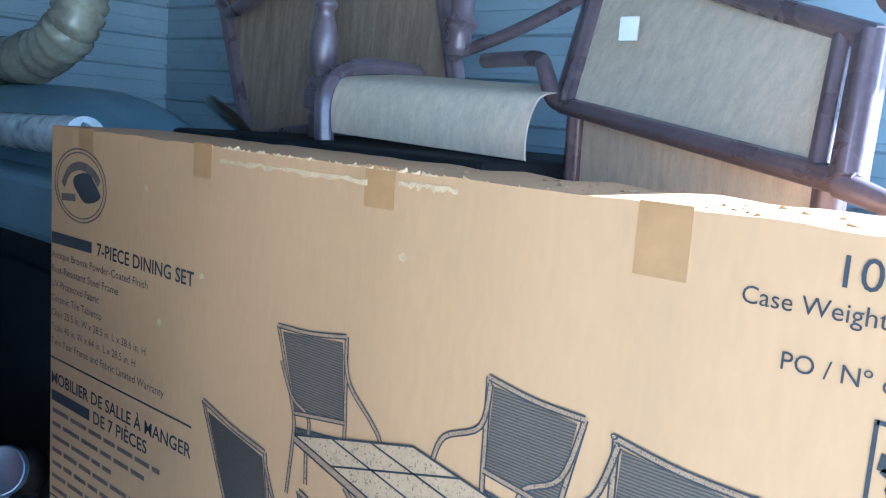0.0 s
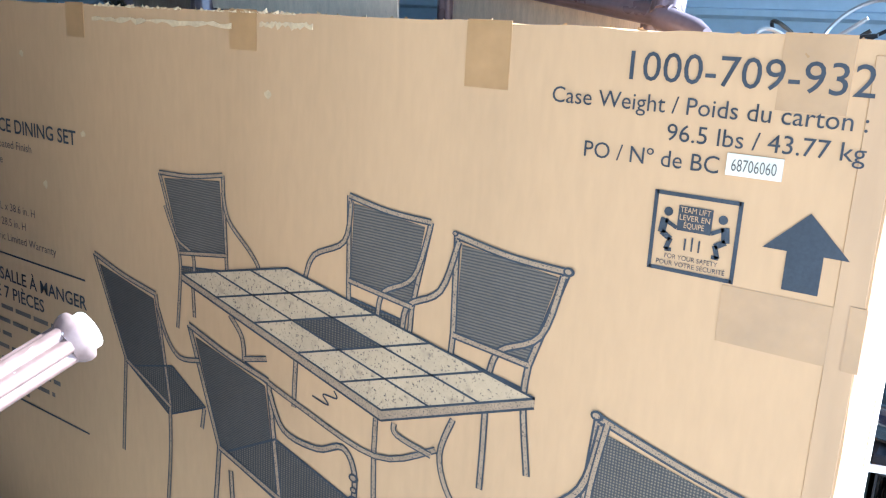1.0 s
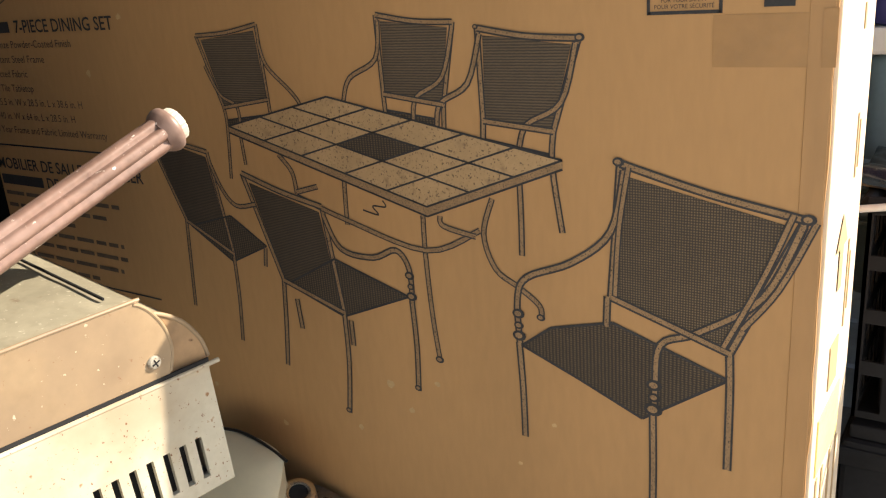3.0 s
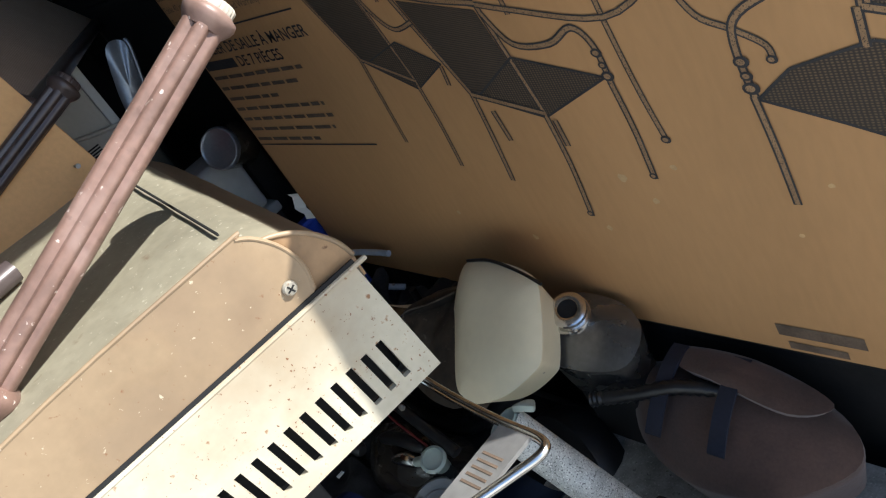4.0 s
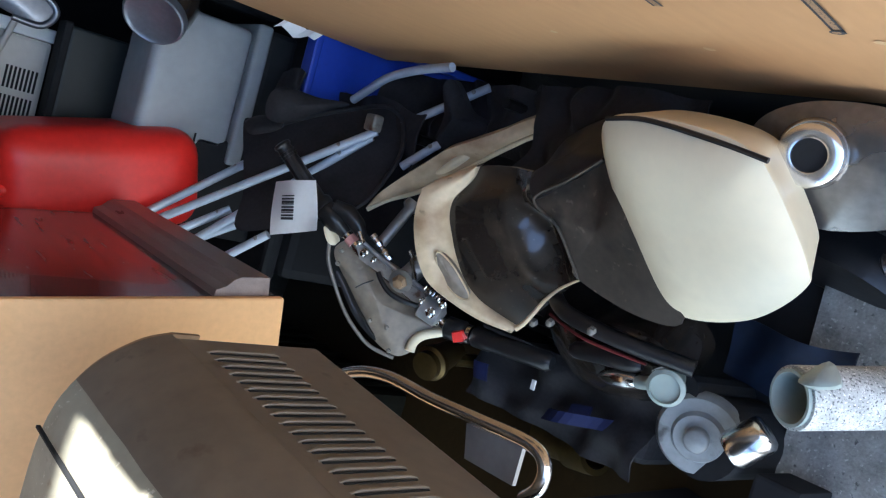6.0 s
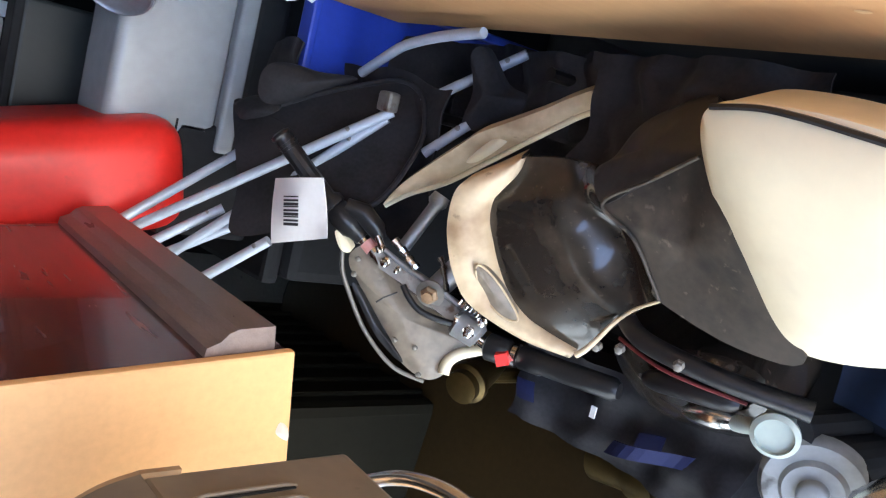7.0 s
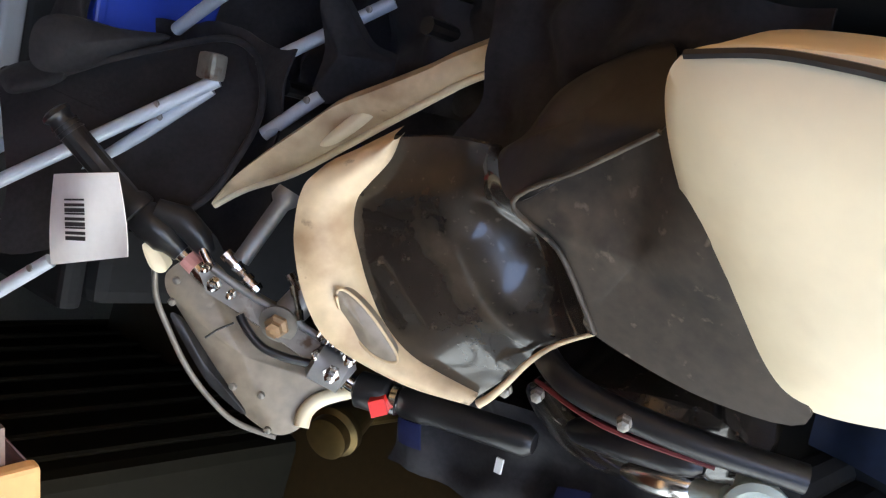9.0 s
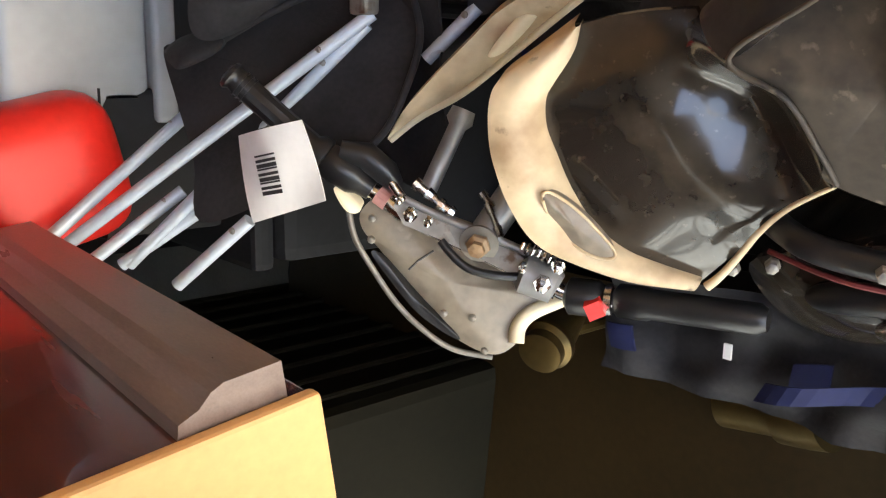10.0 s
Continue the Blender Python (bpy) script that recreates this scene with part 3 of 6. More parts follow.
printed_chair([(1.464, 1.096), (1.685, 1.045), (1.606, 0.865), (1.450, 0.915)], [[(1.469, 1.087), (1.450, 1.005), (1.394, 0.956), (1.325, 0.925), (1.308, 0.890), (1.309, 0.823)], [(1.683, 1.038), (1.642, 0.944), (1.565, 0.885), (1.518, 0.860), (1.511, 0.800), (1.51, 0.758)]], [(1.312, 0.819), (1.36, 0.855), (1.452, 0.879), (1.606, 0.828), (1.493, 0.746), (1.40, 0.785)], [[(1.445, 0.915), (1.443, 0.872)], [(1.308, 0.823), (1.311, 0.750), (1.311, 0.67)], [(1.508, 0.758), (1.509, 0.67), (1.508, 0.578)], [(1.606, 0.865), (1.608, 0.81), (1.608, 0.70)]], HATCH_BIG, 0.0125)

# turned beads on the printed arm posts and feet
for x, z, r in ((1.120, 0.898, 0.009), (1.121, 0.880, 0.007), (1.121, 0.864, 0.010), (1.118, 0.706, 0.007), (1.309, 0.868, 0.010), (1.309, 0.850, 0.008), (1.309, 0.834, 0.011), (1.510, 0.800, 0.011), (1.510, 0.782, 0.009), (1.509, 0.764, 0.013), (1.165, 0.766, 0.008), (0.963, 0.628, 0.007), (1.688, 1.046, 0.009), (1.462, 1.098, 0.008), (1.413, 1.250, 0.007), (1.264, 1.266, 0.0045), (1.345, 0.868, 0.007)):
    bead = part("printed_bead", patch([(x + r * math.cos(a * math.pi / 6), z + 0.75 * r * math.sin(a * math.pi / 6)) for a in range(12)], -0.0024), INK, carton)
    part("bead_shading", patch([(x - 0.1 * r + 0.55 * r * math.cos(a * math.pi / 6), z + 0.4 * r * math.sin(a * math.pi / 6)) for a in range(12)], -0.0026), TUBE_PRINT, bead)
for pts in (((1.672, 1.05), (1.640, 0.965), (1.598, 0.872)), ((1.697, 1.043), (1.66, 0.958), (1.62, 0.90)), ((1.475, 1.092), (1.462, 1.01), (1.456, 0.918))):
    post = part("printed_post", ribbon(pts, 0.009, -0.00205), INK, carton)
    part("tube_shading", ribbon(pts, 0.005, -0.00210), TUBE_PRINT, post)


def printed_table():
    a, b, c, d = (0.765, 1.115), (0.991, 1.169), (1.385, 1.095), (1.163, 1.012)
    root = part("printed_table", patch((a, b, c, d), -0.0019), TILE_PRINT, carton, "tiled dining table printed in line art")
    lines = [ribbon((mixed(a, d, k), mixed(b, c, k)), 0.0028, -0.0022) for k in (0.0, 0.2, 0.4, 0.62, 0.82)]
    lines += [ribbon((mixed(a, b, k), mixed(d, c, k)), 0.0028, -0.0022) for k in (0.34, 0.67)]
    for ln in lines:
        part("tile_joint", ln, INK, root)
    p = lambda u, v: mixed(mixed(a, d, u), mixed(b, c, u), v)
    part("dark_tile", patch((p(0.4, 0.34), p(0.4, 0.67), p(0.62, 0.67), p(0.62, 0.34)), -0.0021), SEAT_PRINT, root)
    low = lambda q, h: (q[0], q[1] - h)
    part("table_edge", patch((a, d, low(d, 0.015), low(a, 0.011)), -0.0020), TUBE_PRINT, root)
    part("table_edge", patch((d, c, low(c, 0.012), low(d, 0.015)), -0.0020), TUBE_PRINT, root)
    for q in ((a, d), (d, c), (low(a, 0.011), low(d, 0.015)), (low(d, 0.015), low(c, 0.012)), (a, b), (b, c)):
        part("edge_line", ribbon(q, 0.003, -0.0023), INK, root)
    legs = [[(1.154, 0.997), (1.153, 0.937), (1.157, 0.84), (1.165, 0.762)], [(1.275, 1.034), (1.258, 0.98), (1.275, 0.93), (1.311, 0.908), (1.343, 0.885), (1.345, 0.864)], [(0.872, 1.073), (0.898, 1.045), (0.903, 1.009)], [(1.008, 1.039), (1.006, 1.0), (1.005, 0.967)], [(0.903, 1.012), (0.95, 1.025)], [(0.903, 1.005), (1.005, 0.975), (1.155, 0.943), (1.252, 0.985)], [(1.185, 1.0), (1.19, 0.985), (1.245, 0.975)]]
    for q in legs:
        k = 0.00006 * legs.index(q)
        part("table_leg_print", ribbon(q, 0.0095, -0.0012 - k), INK, root)
        part("tube_shading", ribbon(q, 0.0055, -0.00123 - k), TUBE_PRINT, root)
    part("squiggle", ribbon([(1.04, 0.995), (1.07, 0.99), (1.06, 1.003), (1.085, 1.004), (1.08, 1.014)], 0.0025), INK, root)


printed_table()


def printed_text(words, x0, z0, x1=None, height=0.02, mat=INK, right=False, narrow=None, y=INKY, parent=None, name="printed_text", bold=0.0):
    """Flat lettering on the carton from x0 (or ending at x1), its baseline at z0."""
    cu = bpy.data.curves.new("text", "FONT")
    cu.body, cu.size, cu.offset = words, 1.0, bold
    cu.resolution_u = 3
    tmp = new("tmp", cu)
    bpy.context.view_layer.update()
    me = bpy.data.meshes.new_from_object(tmp.evaluated_get(bpy.context.evaluated_depsgraph_get()))
    bpy.data.objects.remove(tmp)
    xs = [v.co.x for v in me.vertices]
    lo, hi = min(xs), max(xs)
    caps = height / 0.70
    sx = (x1 - x0) / (hi - lo) if x1 is not None and not right else caps
    for v in me.vertices:
        v.co = Vector((x0 + (v.co.x - lo) * sx if not right else x1 - (hi - v.co.x) * sx, y, z0 + v.co.y * caps))
    me.name = name
    me.materials.clear()
    me.materials.append(mat)
    ob = new(name, me)
    ob.parent = parent or carton
    return ob


printed_text("1000-709-932", 1.458, 1.457, 1.680, 0.028)
printed_text("Case Weight / Poids du carton :", 1.375, 1.428, 1.679, 0.0165)
printed_text("96.5 lbs / 43.77 kg", 1.503, 1.402, 1.681, 0.0165)
printed_text("PO / Nº de BC", 1.417, 1.376, 1.557, 0.0165)
label = part("sticker", cuboid((1.564, -0.002, 1.3765), (1.615, 0, 1.397), 0), STICKER, carton, "pale paper number sticker")
printed_text("68706060", 1.569, 1.381, 1.610, 0.0115, INK_SOFT, y=-0.0026, parent=label)


def pictogram():
    x0, x1, z0, z1 = 1.500, 1.583, 1.275, 1.351
    fr = part("pictogram", join(ribbon(((x0, z1), (x1, z1)), 0.004), ribbon(((x0, z0), (x1, z0)), 0.004), ribbon(((x0, z0 - 0.002), (x0, z1 + 0.002)), 0.004), ribbon(((x1, z0 - 0.002), (x1, z1 + 0.002)), 0.004)), INK, carton, "square printed lifting notice")
    part("printed_block", patch(((1.524, 1.341), (1.558, 1.341), (1.558, 1.316), (1.524, 1.316))), INK, fr)
    for i, wd in enumerate(("TEAM LIFT", "LEVER EN", "ÉQUIPE")):
        printed_text(wd, 1.526 + (0.005 if i == 2 else 0), 1.3345 - 0.0075 * i, 1.556 - (0.005 if i == 2 else 0), 0.0055, CARD, y=-0.002, parent=fr)
    for s, cx in ((1, 1.512), (-1, 1.570)):
        part("plain_shape", lathe([(0.0001, 0), (0.0045, 0), (0.0045, 0.0004), (0.0001, 0.0004)], (cx + s * 0.002, -0.0008, 1.333), (0, -1, 0), 14), INK, fr)
        part("plain_shape", join(ribbon(((cx - s * 0.001, 1.326), (cx - s * 0.003, 1.311)), 0.008), ribbon(((cx, 1.324), (cx + s * 0.012, 1.318)), 0.004), ribbon(((cx - s * 0.003, 1.312), (cx + s * 0.007, 1.306)), 0.006), ribbon(((cx + s * 0.007, 1.307), (cx + s * 0.003, 1.295)), 0.005), ribbon(((cx + s * 0.002, 1.295), (cx + s * 0.009, 1.2955)), 0.004)), INK, fr)
    for k in (-0.007, 0, 0.007):
        part("mark", ribbon(((1.541 + k, 1.311 - abs(k) * 0.3), (1.541 + k, 1.297)), 0.0017), INK, fr)
    printed_text("FOR YOUR SAFETY", 1.515, 1.2865, 1.568, 0.0048, INK, parent=fr)
    printed_text("POUR VOTRE SÉCURITÉ", 1.507, 1.2795, 1.576, 0.0048, INK, parent=fr)


pictogram()
part("printed_arrow", patch(((1.645, 1.352), (1.683, 1.3145), (1.661, 1.3145), (1.661, 1.278), (1.629, 1.278), (1.629, 1.3145), (1.607, 1.3145))), INK, carton, "bold printed arrow pointing up")

# left column of print; maker's names stand as plain bars
logo = part("printed_emblem", join(*[ribbon([(0.116 + 0.1 * s * math.cos(a * math.pi / 12), 1.400 + 0.068 * s * math.sin(a * math.pi / 12)) for a in range(25)], 0.003 * s, steps=2) for s in (1.0, 0.9)]), INK_SOFT, carton, "oval emblem printed in dark ink")
part("emblem_shape", patch([(0.142 + 0.045 * math.cos(a * math.pi / 10) * (1 - 0.3 * math.sin(a * 0.6)), 1.398 + 0.028 * math.sin(a * math.pi / 10)) for a in range(20)]), INK, logo)
part("emblem_bar", ribbon([(0.05, 1.395), (0.075, 1.425), (0.12, 1.437), (0.165, 1.428), (0.19, 1.41)], 0.016), INK_SOFT, logo)
part("emblem_bar", ribbon([(0.045, 1.372), (0.1, 1.376)], 0.014), INK_SOFT, logo)
part("printed_bar", patch(((0.004, 1.277), (0.165, 1.28), (0.165, 1.301), (0.004, 1.3))), INK, carton)
printed_text("7-PIECE DINING SET", 0.185, 1.279, 0.500, 0.024, bold=0.012)
for i, x1 in enumerate((0.362, 0.264, 0.194, 0.205, 0.360, 0.327, 0.421)):
    z = 1.2535 - 0.0292 * i
    if i in (4, 5):
        words = ("Chair 25.5 in. W x 28.5 in. L x 38.6 in. H", "Table 40 in. W x 64 in. L x 28.5 in. H")[i - 4]
    else:
        words = {0: "Antique Bronze Powder-Coated Finish", 1: "Rust-Resistant Steel Frame", 2: "UV-Protected Fabric", 3: "Ceramic Tile Tabletop", 6: "Two Year Frame and Fabric Limited Warranty"}[i]
    printed_text(words, 0.005, z - 0.004, x1, 0.0145, INK_SOFT)
part("printed_rule", ribbon(((0.002, 1.0465), (0.506, 1.0475)), 0.0035), INK, carton)
printed_text("MOBILIER DE SALLE À MANGER", 0.008, 0.994, 0.507, 0.024, bold=0.012)
part("printed_bar", patch(((0.008, 0.958), (0.165, 0.958), (0.165, 0.98), (0.008, 0.98))), INK, carton)
printed_text("DE 7 PIÈCES", 0.18, 0.958, 0.371, 0.024, bold=0.012)
for i, x1 in enumerate((0.414, 0.365, 0.25, 0.406, 0.41, 0.39, 0.3)):
    z = 0.934 - 0.0275 * i
    a = 0.012
    rnd = random.Random(i)
    while a < x1:
        b = min(x1, a + rnd.uniform(0.03, 0.075))
        part("printed_bar", patch(((a, z), (b, z), (b, z + 0.0085), (a, z + 0.0085))), INK_SOFT, carton)
        a = b + 0.009
part("printed_rule", ribbon(((0.0, 0.757), (0.495, 0.757)), 0.0035), INK, carton)
part("printed_bar", ribbon(((1.205, 0.437), (1.33, 0.437)), 0.022), INK_SOFT, carton)
part("printed_bar", ribbon(((1.215, 0.408), (1.30, 0.408)), 0.014), INK_SOFT, carton)
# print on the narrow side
# glare of direct sun put into the colour: a paler sheet over the side
SUNLIT_CARD = material("cardboard paled for sun", (0.66, 0.55, 0.41), 0.8, vary=0.08, scale=6, fine=90, bump=0.12)
part("side_liner", cuboid((BX - 0.002, 0.005, BLOW + 0.006), (BX + 0.0035, BDEEP - 0.004, BTOP - 0.006), 0.001, 1), SUNLIT_CARD, carton, "narrow side, cardboard paled for direct sun")
# side print paled likewise, sun glare put into its ink colour
PALED_INK = material("ink paled for sun", (0.36, 0.26, 0.15), 0.8, vary=0.2)
bm = bmesh.new()
bm.faces.new([bm.verts.new((BX + 0.005, y, z)) for y, z in ((0.10, 1.03), (0.065, 0.985), (0.088, 0.985), (0.088, 0.93), (0.112, 0.93), (0.112, 0.985), (0.135, 0.985))])
part("printed_arrow", bm, PALED_INK, carton, "printed arrow on the narrow side, paled for sun")
part("printed_notice", cuboid((BX, 0.075, 0.80), (BX + 0.0052, 0.125, 0.86), 0), PALED_INK, carton)
for y0, y1, z0, z1 in ((0.040, 0.050, 0.63, 0.69), (0.040, 0.050, 0.50, 0.62), (0.075, 0.085, 0.58, 0.69), (0.075, 0.085, 0.44, 0.57), (0.125, 0.132, 0.52, 0.69), (0.125, 0.132, 0.43, 0.51), (0.165, 0.172, 0.46, 0.69), (0.15, 0.157, 0.86, 0.98), (0.165, 0.170, 0.88, 0.96), (0.15, 0.157, 1.06, 1.14), (0.165, 0.170, 1.07, 1.13), (0.14, 0.149, 1.24, 1.27)):
    part("printed_bar", cuboid((BX, y0, z0), (BX + 0.0050, y1, z1), 0), PALED_INK, carton)
part("yellow_label", cuboid((BX, 0.03, 0.70), (BX + 0.0055, 0.16, 0.78), 0), material("pale yellow label", (0.75, 0.66, 0.25), 0.6), carton, "pale yellow paper label")
rnd = random.Random(9)
for x, z in ((1.10, 0.66), (1.06, 0.70), (1.155, 0.72), (0.985, 0.60), (1.30, 0.62), (0.62, 0.60), (0.80, 0.56), (1.36, 0.70), (0.35, 1.42), (0.95, 1.40), (0.52, 1.30), (0.40, 1.20)):
    r = 0.003 + 0.004 * rnd.random()
    part("scuff", patch([(x + r * (1 + 0.5 * rnd.random()) * math.cos(a), z + r * (0.6 + 0.8 * rnd.random()) * math.sin(a)) for a in [k * 0.698 for k in range(9)]], -0.0008), CARD_EDGE, carton)
shift(carton)

# what the carton stands on
tote = thing("storage_tote", (0.9, 0.14, 0), "black plastic storage tote under the carton", "storage box")
part("tub", cuboid((0.25, 0.03, 0.0), (1.6, 0.45, 0.36), 0.02), TOTE_BLACK, tote)
part("lid", cuboid((0.23, 0.02, 0.36), (1.62, 0.47, 0.392), 0.01), TOTE_BLACK, tote)
shift(tote)

# ---- grill ----
grill = thing("gas_grill", (1.15, -0.42, 0.90), "old beige enamelled gas grill with a rusted hood", "grill")
GX0, GX1 = 0.69, 1.150


def hood_profile():
    """(y, z) of the hood from its rear hinge over the top to the front."""
    return spline([(-0.424, 0, 0.955), (-0.433, 0, 0.982), (-0.460, 0, 1.014), (-0.508, 0, 1.032), (-0.62, 0, 1.034), (-0.78, 0, 1.03), (-0.90, 0, 1.0), (-0.97, 0, 0.93)], 6)


def hood(pr):
    bm = bmesh.new()
    n = 14
    rows = [[bm.verts.new((GX0 + (GX1 - GX0) * i / n, q.x, q.z + 0.0015 * noise.noise(Vector((i * 0.6, q.x * 9, 0))))) for q in pr] for i in range(n + 1)]
    for a, b in zip(rows, rows[1:]):
        for k in range(len(pr) - 1):
            bm.faces.new((a[k], b[k], b[k + 1], a[k + 1]))
    return bm


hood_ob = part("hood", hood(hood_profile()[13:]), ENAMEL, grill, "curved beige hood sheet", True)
# rear curve split off so that its shade can sit in the enamel colour
part("hood_rear", hood(hood_profile()[:14]), SHADED_ENAMEL, grill, "rear curve of the hood, enamel darkened for shade", True)
seam = part("hood_seam", cuboid((GX0, -0.5055, 1.0345), (1.10, -0.5035, 1.0375), 0), TOTE_BLACK, hood_ob)


def end_plate(x, out, outline, mat, name, label):
    return part(name, prism([(x, y, z) for y, z in outline], (out, 0, 0)), mat, grill, label)


pr = hood_profile()
for x, o in ((GX1, 0.004), (GX0 - 0.004, 0.004)):
    end_plate(x, o, [(q.x, q.z - 0.002) for q in pr] + [(-0.97, 0.93), (-0.424, 0.93)], RUST, "hood_end", "browned end plate of the hood")
# rounded cheek plate with its pivot screw
cheek = [(-0.475, 0.960), (-0.470, 0.985), (-0.476, 1.012), (-0.49, 1.035), (-0.505, 1.047), (-0.52, 1.05), (-0.75, 1.04), (-0.95, 1.0), (-0.95, 0.93), (-0.49, 0.935)]
cheek = [(q.x, q.z) for q in spline([(y, 0, z) for y, z in cheek[:8]], 5)] + cheek[8:]
ck = end_plate(GX1 + 0.006, 0.006, cheek, CHEEK, "cheek_plate", "rounded browned cheek plate")
screw = part("pivot_screw", lathe([(0.0075, 0), (0.0075, 0.002), (0.006, 0.004), (0.0001, 0.0048)], (GX1 + 0.012, -0.493, 0.978), (1, 0, 0), 16), WORN_STEEL, ck, "worn pivot screw")
for a in (0.4, 1.97):
    part("screw_slot", sweep([(GX1 + 0.0166, -0.493 - 0.0045 * math.cos(a), 0.978 - 0.0045 * math.sin(a)), (GX1 + 0.0166, -0.493 + 0.0045 * math.cos(a), 0.978 + 0.0045 * math.sin(a))], 0.0009, 6), TOTE_BLACK, screw)
part("rim", sweep([(GX1 + 0.011, y, z) for y, z in cheek[:36]], 0.0022, 8), CHEEK, ck)
part("end_rim", sweep([(GX1 + 0.003, q.x, q.z) for q in pr[:26]], 0.0028, 8), CHEEK, grill, "rolled edge of the hood", True)
# slotted side panel, built round its slots
SX = GX1 + 0.010


def side_panel():
    """The lower side sheet: columns of steel between open slots."""
    us = [-0.417]
    for k in range(25):
        us += [-0.446 - 0.02 * k, -0.4545 - 0.02 * k]
    us.append(-0.98)
    return slotted(us, [0.797, 0.816, 0.870, 0.952], [(1 + 2 * k, 1) for k in range(25)], lambda u, v: (SX, u - 0.10 * (v - 0.797), v), (0.006, 0, 0))


part("side_panel", side_panel(), PANEL, grill, "slotted side panel stained by heat")
# black strip in place of the shadow line between cheek and panel
part("panel_gap", cuboid((SX + 0.001, -0.97, 0.952), (SX + 0.0035, -0.43, 0.9575), 0), TOTE_BLACK, grill)
part("panel_fold", sweep([(SX + 0.004, -0.98, 0.9505), (SX + 0.004, -0.418, 0.9505)], 0.0028, 8), PANEL, grill)
part("firebox", cuboid((GX0, -0.97, 0.80), (GX1 - 0.01, -0.445, 0.945), 0.006), TOTE_BLACK, grill, "sooty dark firebox")


def rear_panel():
    return cuboid((GX0 - 0.002, -0.4415, 0.812), (GX1 + 0.008, -0.427, 0.952), 0.003)


rear = part("rear_panel", rear_panel(), SHADED_ENAMEL, grill, "beige rear panel with louvres")
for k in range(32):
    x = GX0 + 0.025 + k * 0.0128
    part("louvre", sweep([(x, -0.4275, 0.868), (x, -0.4255, 0.875), (x, -0.4255, 0.928), (x, -0.4275, 0.935)], 0.0014, 8), SHADED_ENAMEL, rear)
    part("slot", cuboid((x + 0.0018, -0.4275, 0.870), (x + 0.0036, -0.4262, 0.933), 0), TOTE_BLACK, rear)
part("hinge_bracket", cuboid((1.02, -0.452, 0.785), (1.15, -0.43, 0.812), 0.002), GREY_METAL, grill)
for x in (0.74, 1.09):
    for y in (-0.93, -0.60):
        part("leg", cuboid((x - 0.015, y - 0.015, 0.02), (x + 0.015, y + 0.015, 0.802), 0.003), TOTE_BLACK, grill)
part("base_shelf", cuboid((0.72, -0.95, 0.12), (1.11, -0.60, 0.14), 0.003), TOTE_BLACK, grill)
shift(grill)
grill.rotation_euler = (0, radians(3.7), radians(-6.7))

# wire brackets at the back and at the side of the grill
rack = thing("wire_bracket", (0.82, -0.38, 0.8), "bent chrome wire bracket with a small grey plate", "bracket", "grill brackets")
part("wire", sweep(spline([(0.64, -0.428, 0.82), (0.69, -0.392, 0.805), (0.739, -0.377, 0.80), (0.807, -0.374, 0.80), (0.87, -0.369, 0.80), (0.922, -0.366, 0.80), (0.94, -0.374, 0.80), (0.941, -0.391, 0.80), (0.930, -0.405, 0.80)], 6), 0.0055, 10), CHROME, rack, "", True)
part("plate", prism([(0.851, -0.378, 0.797), (0.914, -0.372, 0.797), (0.914, -0.402, 0.797), (0.859, -0.404, 0.797)], (0, 0, -0.004)), GREY_METAL, rack, "grey metal plate")
shift(rack)
rack2 = thing("wire_bracket", (1.2, -0.43, 0.72), "bent chrome wire side bracket with a printed grey plate", "bracket", "grill brackets")
part("wire", sweep(spline([(1.04, -0.43, 0.80), (1.059, -0.409, 0.73), (1.12, -0.413, 0.72), (1.20, -0.419, 0.72), (1.262, -0.421, 0.72), (1.277, -0.434, 0.72), (1.263, -0.470, 0.72), (1.24, -0.52, 0.72)], 6), 0.0055, 10), CHROME, rack2, "", True)
pl = part("plate", prism([(1.206, -0.418, 0.722), (1.252, -0.424, 0.722), (1.25, -0.55, 0.722), (1.205, -0.55, 0.722)], (0, 0, -0.005)), GREY_METAL, rack2, "grey metal plate with small print")
for k in range(5):
    part("print_line", cuboid((1.213, -0.46 - 0.009 * k, 0.722), (1.243, -0.457 - 0.009 * k, 0.7228), 0), INK_SOFT, pl)
shift(rack2)

# ---- patio chair on its back, two turned legs pointing at the carton ----
tipped = thing("patio_chair", (0.75, -0.9, 1.06), "weathered bronze patio chair tipped over on the grill and cabinet", "chair")


def turned_leg(foot, top, mat, cap_mat, name, label):
    """A fluted leg with a flared foot ring, a ribbed cap and a collar."""
    f, t = Vector(foot), Vector(top)
    d = (t - f).normalized()
    L = (t - f).length
    leg = part(name, sweep([f + d * (0.024 + (L - 0.03) * k / 10) for k in range(11)], 0.0205, 72, 6, 0.24), mat, tipped, label, True)
    part("foot_ring", lathe([(0.0155, 0.007), (0.020, 0.009), (0.0255, 0.0125), (0.0262, 0.017), (0.0245, 0.022), (0.0212, 0.027), (0.0195, 0.03)], f, d, 32), mat, leg, "", True)
    cap = sweep([f + d * 0.0, f + d * 0.002, f + d * 0.009], [0.0178, 0.0195, 0.0195], 64, 24, 0.07)
    part("foot_cap", cap, cap_mat, leg, "ribbed pale plastic foot cap", True)
    part("collar", lathe([(0.022, L - 0.03), (0.028, L - 0.024), (0.029, L - 0.016), (0.026, L - 0.008), (0.024, L)], f, d, 32), mat, leg, "", True)
    return leg


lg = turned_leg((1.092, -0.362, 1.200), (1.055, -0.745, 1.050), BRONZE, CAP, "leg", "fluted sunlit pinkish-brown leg")
